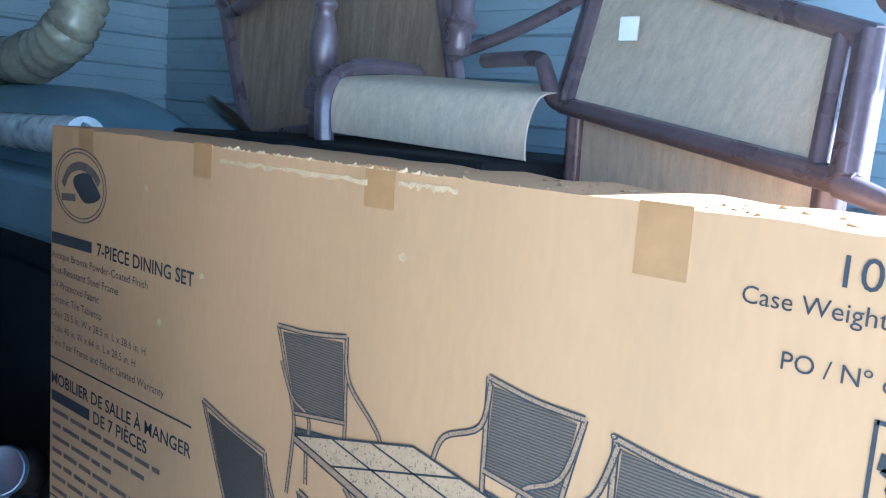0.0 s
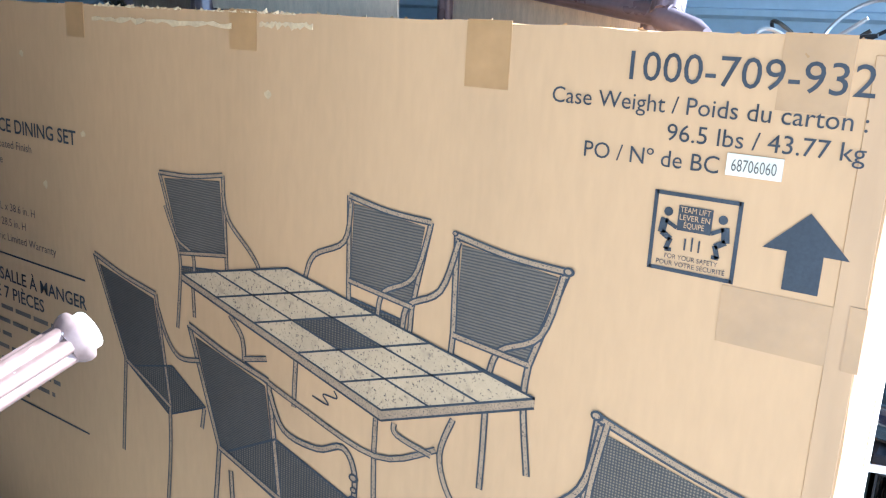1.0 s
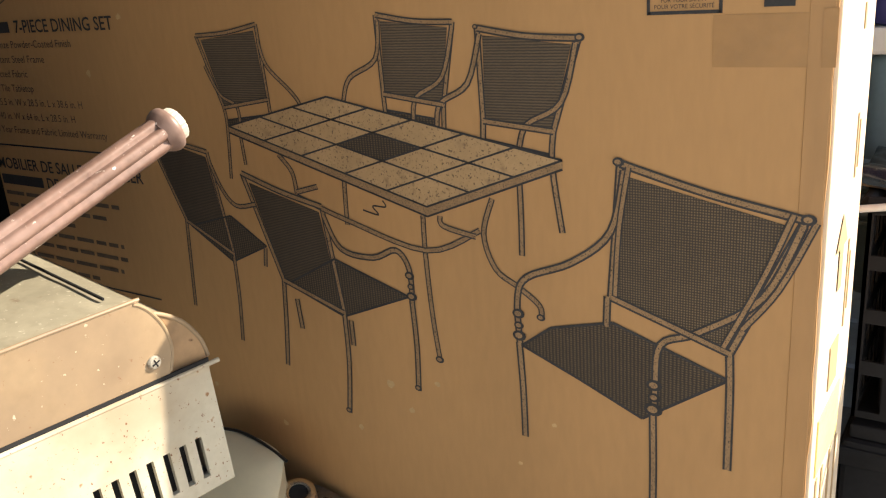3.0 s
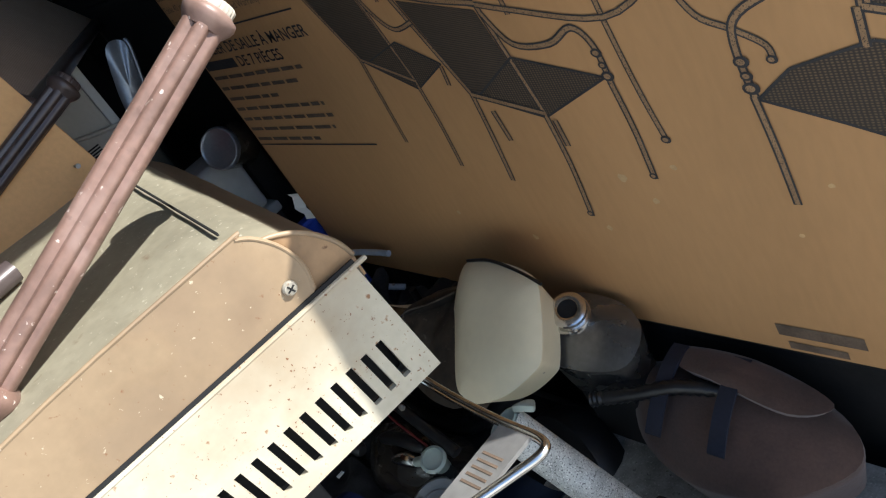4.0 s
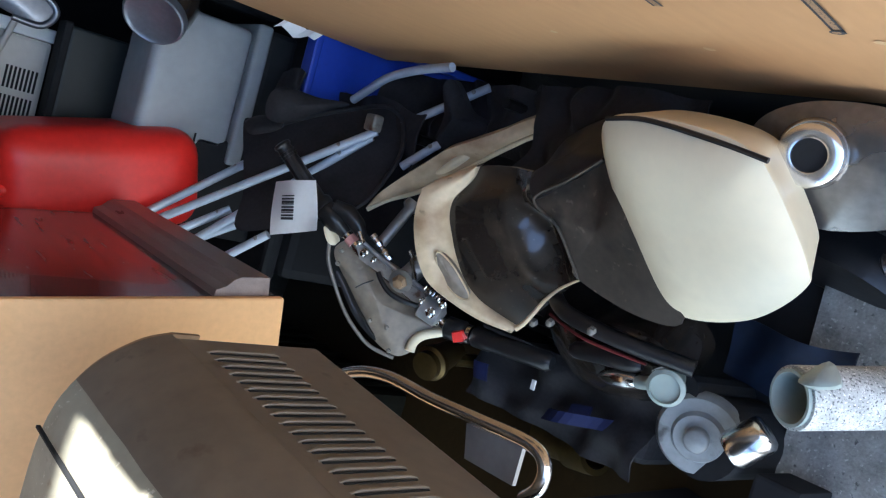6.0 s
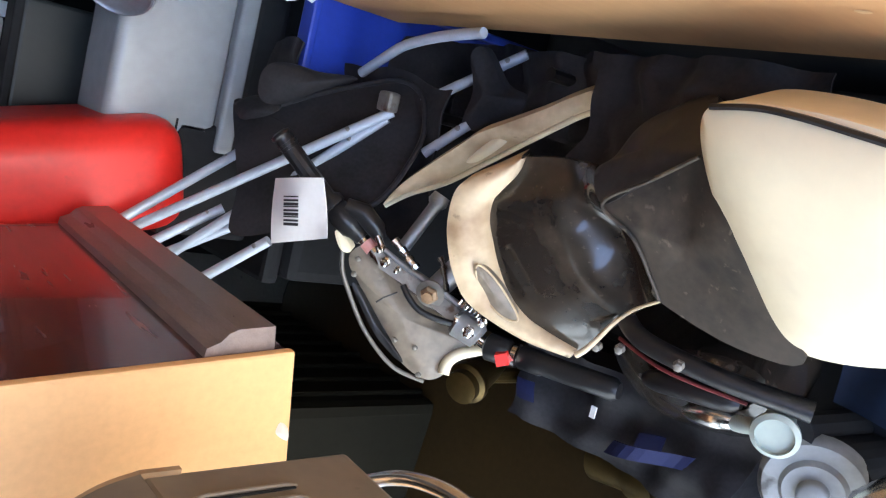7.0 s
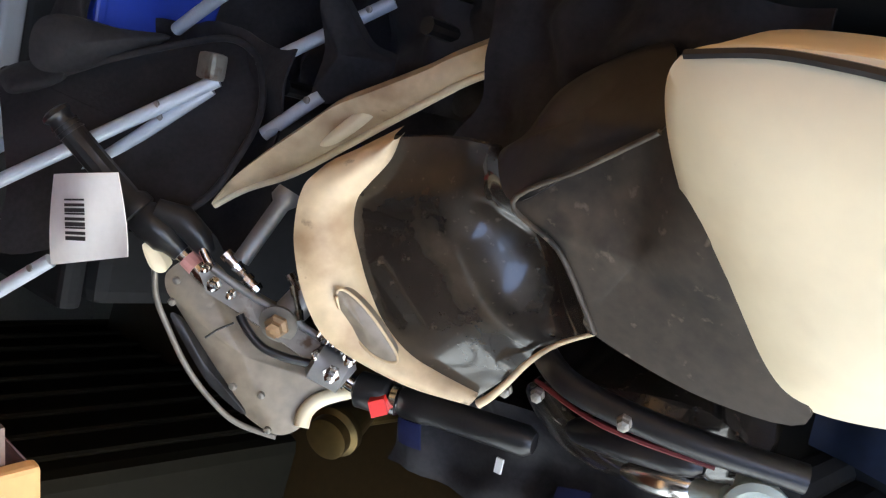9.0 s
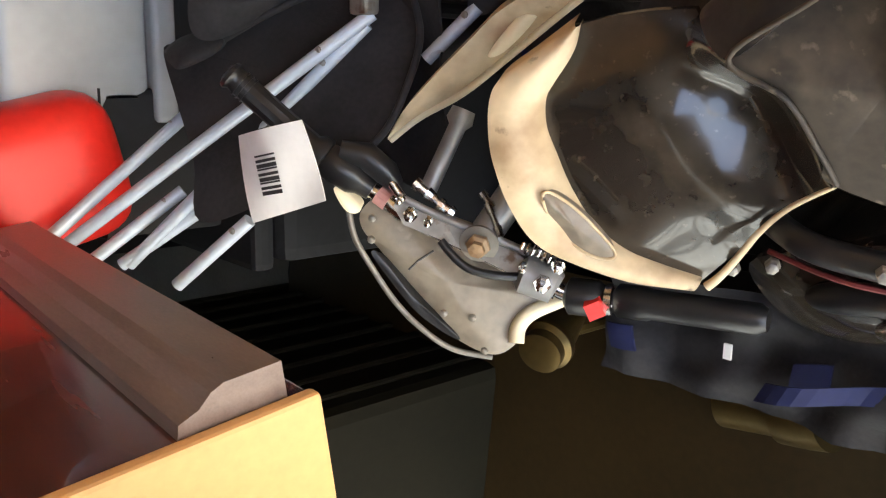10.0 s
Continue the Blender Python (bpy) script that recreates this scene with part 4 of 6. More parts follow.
# other leg of the same chair: shade given by the darker bronze colour
ld = turned_leg((0.476, -0.362, 1.160), (0.478, -0.725, 1.062), SHADED_BRONZE, SHADED_BRONZE, "leg", "fluted leg, its bronze darkened for shade")
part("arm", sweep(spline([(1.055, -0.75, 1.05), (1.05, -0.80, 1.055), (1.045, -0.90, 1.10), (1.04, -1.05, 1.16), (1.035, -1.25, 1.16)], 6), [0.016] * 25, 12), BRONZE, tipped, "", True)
part("arm", sweep(spline([(0.44, -0.705, 1.03), (0.43, -0.76, 1.05), (0.42, -0.85, 1.10), (0.41, -1.0, 1.15), (0.40, -1.25, 1.16)], 6), [0.016] * 25, 12), SHADED_BRONZE, tipped, "", True)
part("seat_rail", sweep(spline([(1.05, -0.79, 1.05), (0.9, -0.80, 1.075), (0.6, -0.78, 1.075), (0.44, -0.74, 1.04)], 6), 0.014, 12), SHADED_BRONZE, tipped, "", True)
for x, y, z, m in ((0.85, -0.65, 1.07, SHADED_BRONZE),):
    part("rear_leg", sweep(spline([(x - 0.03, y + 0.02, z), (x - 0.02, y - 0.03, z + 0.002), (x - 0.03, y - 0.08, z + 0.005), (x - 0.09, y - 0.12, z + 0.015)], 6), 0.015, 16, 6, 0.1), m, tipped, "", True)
STUB = [Vector(q) for q in ((0.991, -0.679, 1.02), (0.986, -0.738, 0.98))]
stub = part("rear_leg", sweep([STUB[0].lerp(STUB[1], k) for k in (0, 0.05, 0.5, 1.0, 1.6)], 0.0165, 36, 6, 0.14), BRONZE, tipped, "short fluted leg", True)
part("foot_cap", lathe([(0.015, -0.006), (0.0185, -0.004), (0.019, 0.004), (0.017, 0.008)], STUB[0], STUB[1] - STUB[0], 28), SHADED_BRONZE, stub)
part("seat", sheet(lambda u, v: (0.43 + 0.62 * u, -0.80 - 0.02 * math.sin(u * math.pi) - 0.1 * v, 1.09 + 0.48 * v), 8, 8, 0.006, (0, 1, 0.2)), SLING_DEEP_SHADE, tipped, "woven sling seat, darkened for shade")
shift(tipped)

# chair beyond it, sling turned to the camera, shade put into its dark colours
back_chair = thing("patio_chair", (-0.2, -0.3, 1.1), "sling patio chair stacked in the shade, its colours darkened for it", "chair")
E0, E1 = Vector((0.452, -0.425, 1.155)), Vector((-0.78, 0.11, 1.115))
UPS = Vector((-0.10, -0.30, 0.42))
part("frame_tube", sweep([E0 + (E1 - E0) * k / 8 for k in range(9)], 0.017, 24, 6, 0.12), SHADED_BRONZE, back_chair, "", True)
part("sling", sheet(lambda u, v: E0 + (E1 - E0) * u + UPS * v * 1.3 + Vector((0.02, 0.02, 0)) * math.sin(v * 3.1), 8, 8, 0.006, (0.5, 0.6, 0.4)), SLING_DEEP_SHADE, back_chair, "taut woven sling, darkened for shade")
part("frame_tube", sweep([E0 + UPS * 1.32, E1 + UPS * 1.32], 0.017, 16), SHADED_BRONZE, back_chair, "", True)
part("frame_tube", sweep([E0, E0 + UPS * 1.32], 0.015, 16), SHADED_BRONZE, back_chair, "", True)
part("leg", sweep([E1, (-0.85, 0.15, 0.6), (-0.9, 0.2, 0.0)], 0.016, 16), SHADED_BRONZE, back_chair, "", True)
shift(back_chair)

# ---- cabinet ----
cab = thing("cabinet", (0.48, -0.370, 0.752), "small dark wood cabinet with a raw board back", "cabinet")
CX0, CX1, CY0, CY1, CZ0, CZ1 = -0.05, 0.472, -0.95, -0.372, 0.752, 1.30
part("side_board", cuboid((CX0, CY1 - 0.016, CZ0), (CX1, CY1, CZ1), 0.002), WOOD, cab, "dark mahogany side")
part("side_board", cuboid((CX0, CY0, CZ0), (CX1, CY0 + 0.016, CZ1), 0.002), WOOD, cab)
part("back_board", cuboid((CX1, CY0, CZ0 - 0.002), (CX1 + 0.012, CY1 + 0.002, CZ1 + 0.001), 0.003), BOARD, cab, "raw orange-tan back board with a chipped corner")
part("top", cuboid((CX0 - 0.02, CY0 - 0.02, CZ1), (CX1 + 0.002, CY1 + 0.02, CZ1 + 0.02), 0.004), WOOD, cab)
part("bottom", cuboid((CX0, CY0 + 0.016, CZ0), (CX1, CY1 - 0.016, CZ0 + 0.016), 0.002), WOOD, cab)
part("front", cuboid((CX0 - 0.014, CY0, CZ0), (CX0, CY1, CZ1), 0.003), WOOD, cab)


def base_moulding():
    """A plinth strip with a stepped, coved section along the side."""
    sec = [(0.0, 0.0), (0.022, 0.0), (0.022, 0.034), (0.019, 0.042), (0.012, 0.05), (0.008, 0.062), (0.0, 0.064)]
    return prism([(CX0 - 0.014, CY1 + a, CZ0 + 0.012 + b) for a, b in sec], (CX1 - CX0 + 0.012, 0, 0))


part("base_moulding", base_moulding(), MOULD, cab, "worn grey-brown base moulding")
part("nail", lathe([(0.002, 0), (0.002, 0.02), (0.004, 0.021), (0.004, 0.023)], (CX1 + 0.012, -0.40, 1.045), (1, 0, 0), 8), GREY_METAL, cab)
part("hook", lathe([(0.006, 0), (0.006, 0.0045), (0.012, 0.008), (0.004, 0.012)], (CX1 + 0.012, -0.47, 1.285), (1, 0, 0), 10), TOTE_BLACK, cab)
part("chip", pillow([(CX1 + 0.011, -0.446, 0.765), (CX1 + 0.012, -0.436, 0.76), (CX1 + 0.012, -0.443, 0.752), (CX1 + 0.012, -0.455, 0.752)], (1, 0, 0), 0.003, 0.003, 3, 4), MICRO, cab, "torn pale chip in the board")
shift(cab)
cab.location += Vector((0.008, 0.001, 0.020))
cab.rotation_euler = (radians(8.5), radians(-3.0), 0)

olive = thing("storage_bin", (0.1, -0.75, 0), "olive ribbed plastic bin beneath the cabinet, near black for shade", "storage box")
part("tub", cuboid((-0.60, -1.25, 0.0), (0.02, -0.62, 0.735), 0.02), SHADED_OLIVE, olive)
part("lid", cuboid((-0.62, -1.27, 0.735), (0.40, -0.60, 0.75), 0.005), SHADED_OLIVE, olive)
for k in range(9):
    part("rib", cuboid((-0.58 + 0.068 * k, -0.6205, 0.05), (-0.565 + 0.068 * k, -0.612, 0.70), 0.003, 1), SHADED_OLIVE, olive)
shift(olive)

# ---- ride-on scooter leaning in the shade ----
bike = thing("mini_motorbike", (0.55, -0.25, 0), "small cream and black ride-on motorbike leaning among clutter", "motorbike")
tail = part("tail_cowl", pillow([(0.684, -0.099, 0.549), (0.714, -0.078, 0.566), (0.795, -0.078, 0.571), (0.868, -0.090, 0.567), (0.897, -0.112, 0.553), (0.929, -0.180, 0.503), (0.922, -0.208, 0.482), (0.858, -0.250, 0.446), (0.773, -0.270, 0.426), (0.732, -0.251, 0.438), (0.691, -0.163, 0.502)], (0.25, -0.45, 0.85), 0.024, 0.09, 14, 8, 0.12, 3.6, 0.85), CREAM, bike, "smooth cream moulded tail cowl", True)
part("trim_slot", sweep(spline([(0.700, -0.083, 0.566), (0.746, -0.080, 0.572), (0.784, -0.083, 0.574), (0.82, -0.088, 0.573), (0.86, -0.094, 0.568), (0.897, -0.101, 0.562)], 6), 0.003, 6), RUBBER, tail)
part("seat_panel", pillow([(0.564, -0.184, 0.502), (0.618, -0.147, 0.494), (0.662, -0.120, 0.508), (0.705, -0.105, 0.530), (0.712, -0.182, 0.500), (0.771, -0.272, 0.430), (0.703, -0.287, 0.422), (0.617, -0.266, 0.443), (0.612, -0.247, 0.457), (0.596, -0.21, 0.484)], (0.1, -0.5, 0.85), 0.004, 0.08, 8, 6, 0.08, 3.0), DUSTY_BLACK, bike, "dusty dark vinyl side panel", True)
part("seat", pillow([(0.532, -0.155, 0.487), (0.548, -0.135, 0.482), (0.569, -0.101, 0.482), (0.604, -0.076, 0.48), (0.642, -0.061, 0.477), (0.665, -0.092, 0.504), (0.673, -0.12, 0.52), (0.619, -0.149, 0.508), (0.566, -0.184, 0.503)], (0.3, -0.1, 0.9), 0.014, 0.07, 8, 6, 0.2, 2.4), SEAT_VINYL, bike, "worn black vinyl seat cushion", True)
part("seam", sweep(spline([(0.674, -0.122, 0.524), (0.622, -0.151, 0.512), (0.568, -0.184, 0.507), (0.6, -0.209, 0.488), (0.614, -0.246, 0.46), (0.619, -0.265, 0.445)], 6), 0.002, 8), DUSTY_BLACK, bike, "", True)
WELL_L = spline([(0.413, -0.158, 0.479), (0.41, -0.179, 0.482), (0.4, -0.205, 0.492), (0.394, -0.219, 0.497), (0.395, -0.241, 0.494), (0.4, -0.263, 0.487), (0.405, -0.292, 0.472), (0.417, -0.322, 0.455), (0.437, -0.343, 0.437), (0.459, -0.356, 0.415), (0.487, -0.367, 0.389)], 6)
WELL_R = spline([(0.522, -0.149, 0.476), (0.538, -0.167, 0.482), (0.553, -0.183, 0.485), (0.575, -0.198, 0.481), (0.594, -0.211, 0.474), (0.604, -0.231, 0.462), (0.61, -0.249, 0.449), (0.615, -0.266, 0.438)], 6)


def well(u, v):
    """The hollow floor between the leg shield and the seat."""
    ends = []
    for side in (WELL_L, WELL_R):
        i = v * (len(side) - 1)
        k = min(int(i), len(side) - 2)
        ends.append(side[k].lerp(side[k + 1], i - k))
    a, b = ends
    step = lambda q: max(0.0, min(1.0, q)) ** 2 * (3 - 2 * max(0.0, min(1.0, q)))
    dip = 0.28 * math.sin(math.pi * u) + 1.0 * step((u - 0.50) / 0.32) * (1 - step((u - 0.82) / 0.18)) * math.exp(-((v - 0.62) / 0.30) ** 2)
    wave = 0.004 * noise.noise(Vector((u * 3, v * 3, 2.0))) * math.sin(math.pi * u)
    return a.lerp(b, u) - Vector((0.25, -0.4, 0.88)).normalized() * (0.040 * dip + wave)


part("footwell", sheet(well, 36, 36, 0.006, (0.25, -0.4, 0.88)), GLOSS_BLACK, bike, "glossy black moulded footwell, scuffed and dusty", True)
part("shield_lip", sweep(spline([(0.512, -0.36, 0.416), (0.522, -0.35, 0.415), (0.537, -0.332, 0.418), (0.557, -0.307, 0.423), (0.58, -0.286, 0.427), (0.613, -0.267, 0.434)], 5), [0.0042 - 0.0001 * k for k in range(26)], 8), CREAM_DIRTY, bike, "", True)


sh = part("leg_shield", band([(0.417, -0.155, 0.48), (0.397, -0.181, 0.507), (0.383, -0.2, 0.528), (0.379, -0.217, 0.535), (0.38, -0.244, 0.536), (0.383, -0.268, 0.532), (0.392, -0.301, 0.522), (0.407, -0.332, 0.504), (0.429, -0.352, 0.47), (0.455, -0.367, 0.43), (0.48, -0.373, 0.39)], [(0.425, -0.158, 0.484), (0.422, -0.179, 0.487), (0.412, -0.203, 0.497), (0.407, -0.217, 0.501), (0.407, -0.239, 0.499), (0.412, -0.26, 0.491), (0.417, -0.289, 0.476), (0.429, -0.318, 0.46), (0.448, -0.339, 0.442), (0.47, -0.351, 0.421), (0.495, -0.361, 0.396)], (0.5, -0.3, 0.8), 0.009, 0.03, 6, 8), CREAM_DIRTY, bike, "scuffed cream leg shield, creased near its top", True)
part("oval_recess", pillow([(0.416, -0.291, 0.509), (0.419, -0.289, 0.5), (0.435, -0.305, 0.483), (0.455, -0.333, 0.465), (0.452, -0.341, 0.466), (0.436, -0.337, 0.477), (0.413, -0.317, 0.49)], (0.5, -0.3, 0.8), 0.003, 0.012, 5, 5), GREY_PLASTIC, sh, "grey oval recess", True)
part("recess_rim", sweep(spline([(0.416, -0.291, 0.509), (0.419, -0.289, 0.5), (0.435, -0.305, 0.483), (0.455, -0.333, 0.465), (0.452, -0.341, 0.466), (0.436, -0.337, 0.477), (0.413, -0.317, 0.49)], 6, closed=True), 0.0014, 8), CREAM_DIRTY, sh, "", True)
sl = part("side_fairing", band([(0.161, -0.265, 0.464), (0.188, -0.242, 0.447), (0.225, -0.215, 0.42), (0.267, -0.177, 0.395), (0.308, -0.145, 0.382), (0.336, -0.13, 0.384), (0.363, -0.107, 0.373), (0.379, -0.095, 0.366), (0.4, -0.08, 0.355)], [(0.17, -0.255, 0.469), (0.192, -0.231, 0.468), (0.223, -0.198, 0.456), (0.255, -0.164, 0.44), (0.279, -0.141, 0.431), (0.309, -0.121, 0.416), (0.348, -0.093, 0.393), (0.372, -0.076, 0.384), (0.407, -0.054, 0.369)], (0.2, -0.6, 0.75), 0.005, 0.025), CREAM_DIRTY, bike, "broken cream fairing strip", True)
part("fairing_edge", sweep(spline([(0.164, -0.265, 0.465), (0.191, -0.241, 0.449), (0.228, -0.215, 0.422), (0.269, -0.177, 0.397), (0.31, -0.145, 0.384), (0.338, -0.13, 0.386), (0.365, -0.108, 0.375), (0.381, -0.095, 0.368), (0.402, -0.08, 0.357)], 6), 0.004, 8), CREAM, sl, "", True)
part("fairing_pad", pillow([(0.274, -0.179, 0.435), (0.287, -0.152, 0.421), (0.304, -0.129, 0.404), (0.309, -0.131, 0.397), (0.3, -0.152, 0.406), (0.284, -0.176, 0.424)], (0.2, -0.6, 0.75), 0.005, 0.012, 5, 5), CREAM, sl, "raised smooth pad", True)
for q in ((0.321, -0.109, 0.387), (0.366, -0.087, 0.374)):
    part("rivet", lathe([(0.004, 0), (0.004, 0.003), (0.002, 0.004)], q, (0.2, -0.6, 0.75), 8), TOTE_BLACK, sl)
BRACKET = material("dull grey bracket paint", (0.22, 0.205, 0.18), 0.42, metal=0.4, vary=0.3, scale=20, fine=100, bump=0.1, spots=[((0.1, 0.06, 0.035), 40, 0.38, 0.1)])
fe = part("front_fender", pillow([(0.193, -0.329, 0.523), (0.204, -0.315, 0.502), (0.223, -0.339, 0.473), (0.26, -0.368, 0.433), (0.294, -0.396, 0.402), (0.328, -0.415, 0.374), (0.31, -0.432, 0.398), (0.302, -0.462, 0.413), (0.287, -0.472, 0.434), (0.252, -0.452, 0.46), (0.224, -0.412, 0.48), (0.2, -0.369, 0.507), (0.192, -0.348, 0.522)], (0.45, -0.35, 0.8), 0.014, 0.02, 8, 6), GREY_PLASTIC, bike, "dull grey-beige front fender, cracked and screwed", True)
part("fender_rim", sweep(spline([(0.19, -0.326, 0.537), (0.193, -0.355, 0.532), (0.203, -0.385, 0.519), (0.219, -0.422, 0.5), (0.237, -0.45, 0.479), (0.256, -0.47, 0.456), (0.283, -0.478, 0.426)], 6), 0.0032, 8), BRACKET, fe, "pale worn edge", True)
part("fender_gap", pillow([(0.206, -0.372, 0.521), (0.219, -0.4, 0.506), (0.237, -0.431, 0.487), (0.257, -0.454, 0.463), (0.265, -0.455, 0.456), (0.239, -0.422, 0.479), (0.22, -0.39, 0.5), (0.21, -0.37, 0.515)], (0.45, -0.35, 0.8), 0.002, 0.004, 3, 4), RUBBER, fe, "dark curved slit", True)
part("fender_lip", sweep(spline([(0.309, -0.458, 0.419), (0.307, -0.442, 0.414), (0.313, -0.428, 0.401), (0.332, -0.414, 0.376)], 5), 0.008, 8), CREAM, fe, "", True)
part("cream_tab", pillow([(0.185, -0.307, 0.551), (0.19, -0.308, 0.542), (0.2, -0.325, 0.53), (0.198, -0.331, 0.535), (0.192, -0.326, 0.544)], (0.45, -0.35, 0.8), 0.003, 0.012, 4, 4), CREAM, fe, "broken cream tab", True)
for q in ((0.212, -0.334, 0.524), (0.212, -0.355, 0.525), (0.262, -0.427, 0.474), (0.281, -0.431, 0.453), (0.29, -0.465, 0.444)):
    part("screw", lathe([(0.004, 0), (0.004, 0.003), (0.002, 0.004)], q, (0.45, -0.35, 0.8), 8), BRACKET, fe)
part("crack", sweep([(0.237, -0.385, 0.499), (0.242, -0.376, 0.491), (0.251, -0.366, 0.479)], 0.0012, 6), RUBBER, fe)
# the bar is bent: grip, clamp, kill switch and second grip follow one line
BAR = [Vector(q) for q in [(0.12, -0.198, 0.625), (0.174, -0.278, 0.553), (0.197, -0.301, 0.528), (0.215, -0.316, 0.513), (0.234, -0.332, 0.499), (0.287, -0.363, 0.454), (0.334, -0.387, 0.42), (0.366, -0.402, 0.396), (0.425, -0.401, 0.37), (0.529, -0.398, 0.342)]]


def along(a, b, ks):
    return [BAR[a].lerp(BAR[b], k) for k in ks]


UPW = Vector((0.55, -0.3, 0.78)).normalized()
part("handlebar", sweep(spline(BAR[1:9], 5), 0.0085, 14), CHROME, bike, "scuffed bent steel handlebar", True)
part("grip", sweep(along(0, 1, (0, 0.02, 0.05, 0.08, 0.12, 0.5, 0.86, 0.9, 0.98, 1.0)), [0.008, 0.0135, 0.0145, 0.0115, 0.0125, 0.0125, 0.013, 0.018, 0.019, 0.016], 24, 12, 0.08), RUBBER, bike, "black rubber grip", True)
for k in (0.13, 0.17, 0.21):
    part("grip_ring", sweep(along(0, 1, (k, k + 0.012)), 0.0136, 20), RUBBER, bike, "", True)
part("throttle_housing", sweep(along(1, 3, (0.0, 0.05, 0.5, 0.62, 0.8)), [0.015, 0.0175, 0.0165, 0.012, 0.010], 20), RUBBER, bike, "", True)
part("throttle_housing", sweep([(0.189, -0.27, 0.545), (0.205, -0.275, 0.526), (0.219, -0.291, 0.512), (0.225, -0.303, 0.505)], [0.010, 0.014, 0.013, 0.008], 16), RUBBER, bike, "", True)
part("brake_lever", sweep(spline([(0.226, -0.299, 0.512), (0.236, -0.315, 0.505), (0.247, -0.326, 0.496)], 6), 0.005, 10), CHROME, bike, "", True)
part("wire_mark", sweep(along(3, 4, (-0.25, 0.2)), 0.0098, 12), material("faded pink tape", (0.5, 0.24, 0.22), 0.6), bike, "faded red ring")
part("grip", sweep(along(8, 9, (-0.28, -0.24, 0.0, 0.05, 0.5, 0.93, 1.0)), [0.012, 0.0165, 0.0165, 0.0148, 0.0148, 0.0148, 0.010], 24, 12, 0.045), RUBBER, bike, "black rubber grip", True)
part("switch_housing", sweep(along(7, 8, (-0.2, -0.12, 0.3, 0.4)), [0.010, 0.018, 0.018, 0.012], 16), RUBBER, bike, "", True)
part("bar_ring", sweep(along(7, 8, (0.42, 0.52)), 0.0155, 16), CHROME, bike, "", True)
part("bar_ring", sweep(along(6, 7, (0.25, 0.5)), 0.0125, 16), CHROME, bike, "", True)
part("red_switch", prism([(0.388, -0.404, 0.416), (0.397, -0.398, 0.405), (0.404, -0.411, 0.403), (0.395, -0.417, 0.414)], tuple(-0.016 * UPW)), RED, bike, "small red kill switch")
part("handlebar_plate", prism([(0.237, -0.32, 0.519), (0.241, -0.313, 0.51), (0.253, -0.322, 0.498), (0.267, -0.329, 0.484), (0.287, -0.338, 0.466), (0.311, -0.351, 0.446), (0.332, -0.368, 0.433), (0.33, -0.384, 0.44), (0.306, -0.372, 0.457), (0.284, -0.359, 0.475), (0.264, -0.348, 0.493), (0.245, -0.338, 0.512)], tuple(-0.008 * UPW)), BRACKET, bike, "bare metal handlebar bracket")
part("plate_flange", sweep(spline([(0.246, -0.313, 0.512), (0.271, -0.33, 0.486), (0.315, -0.35, 0.45), (0.341, -0.365, 0.427)], 5), 0.0038, 8), GREY_METAL, bike, "", True)
part("clamp", sweep([(0.331, -0.377, 0.443), (0.334, -0.379, 0.44), (0.357, -0.388, 0.421), (0.36, -0.39, 0.419)], [0.012, 0.0185, 0.0185, 0.012], 14), GREY_METAL, bike, "cast bar clamp", True)
for q, r in (((0.361, -0.382, 0.442), 0.0085), ((0.256, -0.325, 0.512), 0.007), ((0.268, -0.331, 0.5), 0.0045), ((0.248, -0.311, 0.518), 0.0045), ((0.341, -0.369, 0.447), 0.0045), ((0.37, -0.365, 0.431), 0.007)):
    part("bolt", lathe([(r, 0), (r, 0.005), (r * 0.65, 0.0045), (r * 0.65, 0.011), (r * 0.3, 0.012)], q, UPW, 6), CHROME, bike)
part("rusty_bolt", lathe([(0.012, -0.004), (0.012, 0.001), (0.008, 0.003), (0.008, 0.009), (0.003, 0.010)], (0.302, -0.355, 0.469), UPW, 6), RUST, bike, "rusty hexagonal stem bolt")
part("rusty_washer", lathe([(0.019, -0.005), (0.019, -0.002), (0.012, -0.001)], (0.301, -0.354, 0.467), UPW, 20), BRACKET, bike)
for a, b, r in (((0.246, -0.298, 0.5), (0.259, -0.311, 0.489), 0.0065), ((0.259, -0.311, 0.489), (0.269, -0.32, 0.483), 0.0045), ((0.265, -0.317, 0.486), (0.277, -0.327, 0.477), 0.007), ((0.301, -0.315, 0.456), (0.316, -0.345, 0.453), 0.0045), ((0.295, -0.305, 0.459), (0.305, -0.319, 0.453), 0.0045)):
    a, b = Vector(a), Vector(b)
    part("stud", sweep([a, a.lerp(b, 0.3), a.lerp(b, 0.31), a.lerp(b, 0.7), a.lerp(b, 0.71), b], [r, r, r * 0.7, r * 0.7, r, r * 0.8], 10), CHROME, bike)
SPR = [Vector(q) for q in ((0.336, -0.352, 0.445), (0.368, -0.363, 0.425))]
part("spring", sweep([SPR[0].lerp(SPR[1], i / 40) + UPW * 0.0055 * math.cos(i * 1.1) + UPW.cross(SPR[1] - SPR[0]).normalized() * 0.0055 * math.sin(i * 1.1) for i in range(41)], 0.0016, 6), CHROME, bike)
part("spring_core", sweep([SPR[0], SPR[1]], 0.003, 8), BRACKET, bike)
part("steering_stem", sweep([(0.288, -0.353, 0.451), Vector((0.34, -0.24, 0.40)), Vector((0.32, -0.20, 0.30))], 0.016, 16), GREY_METAL, bike, "", True)
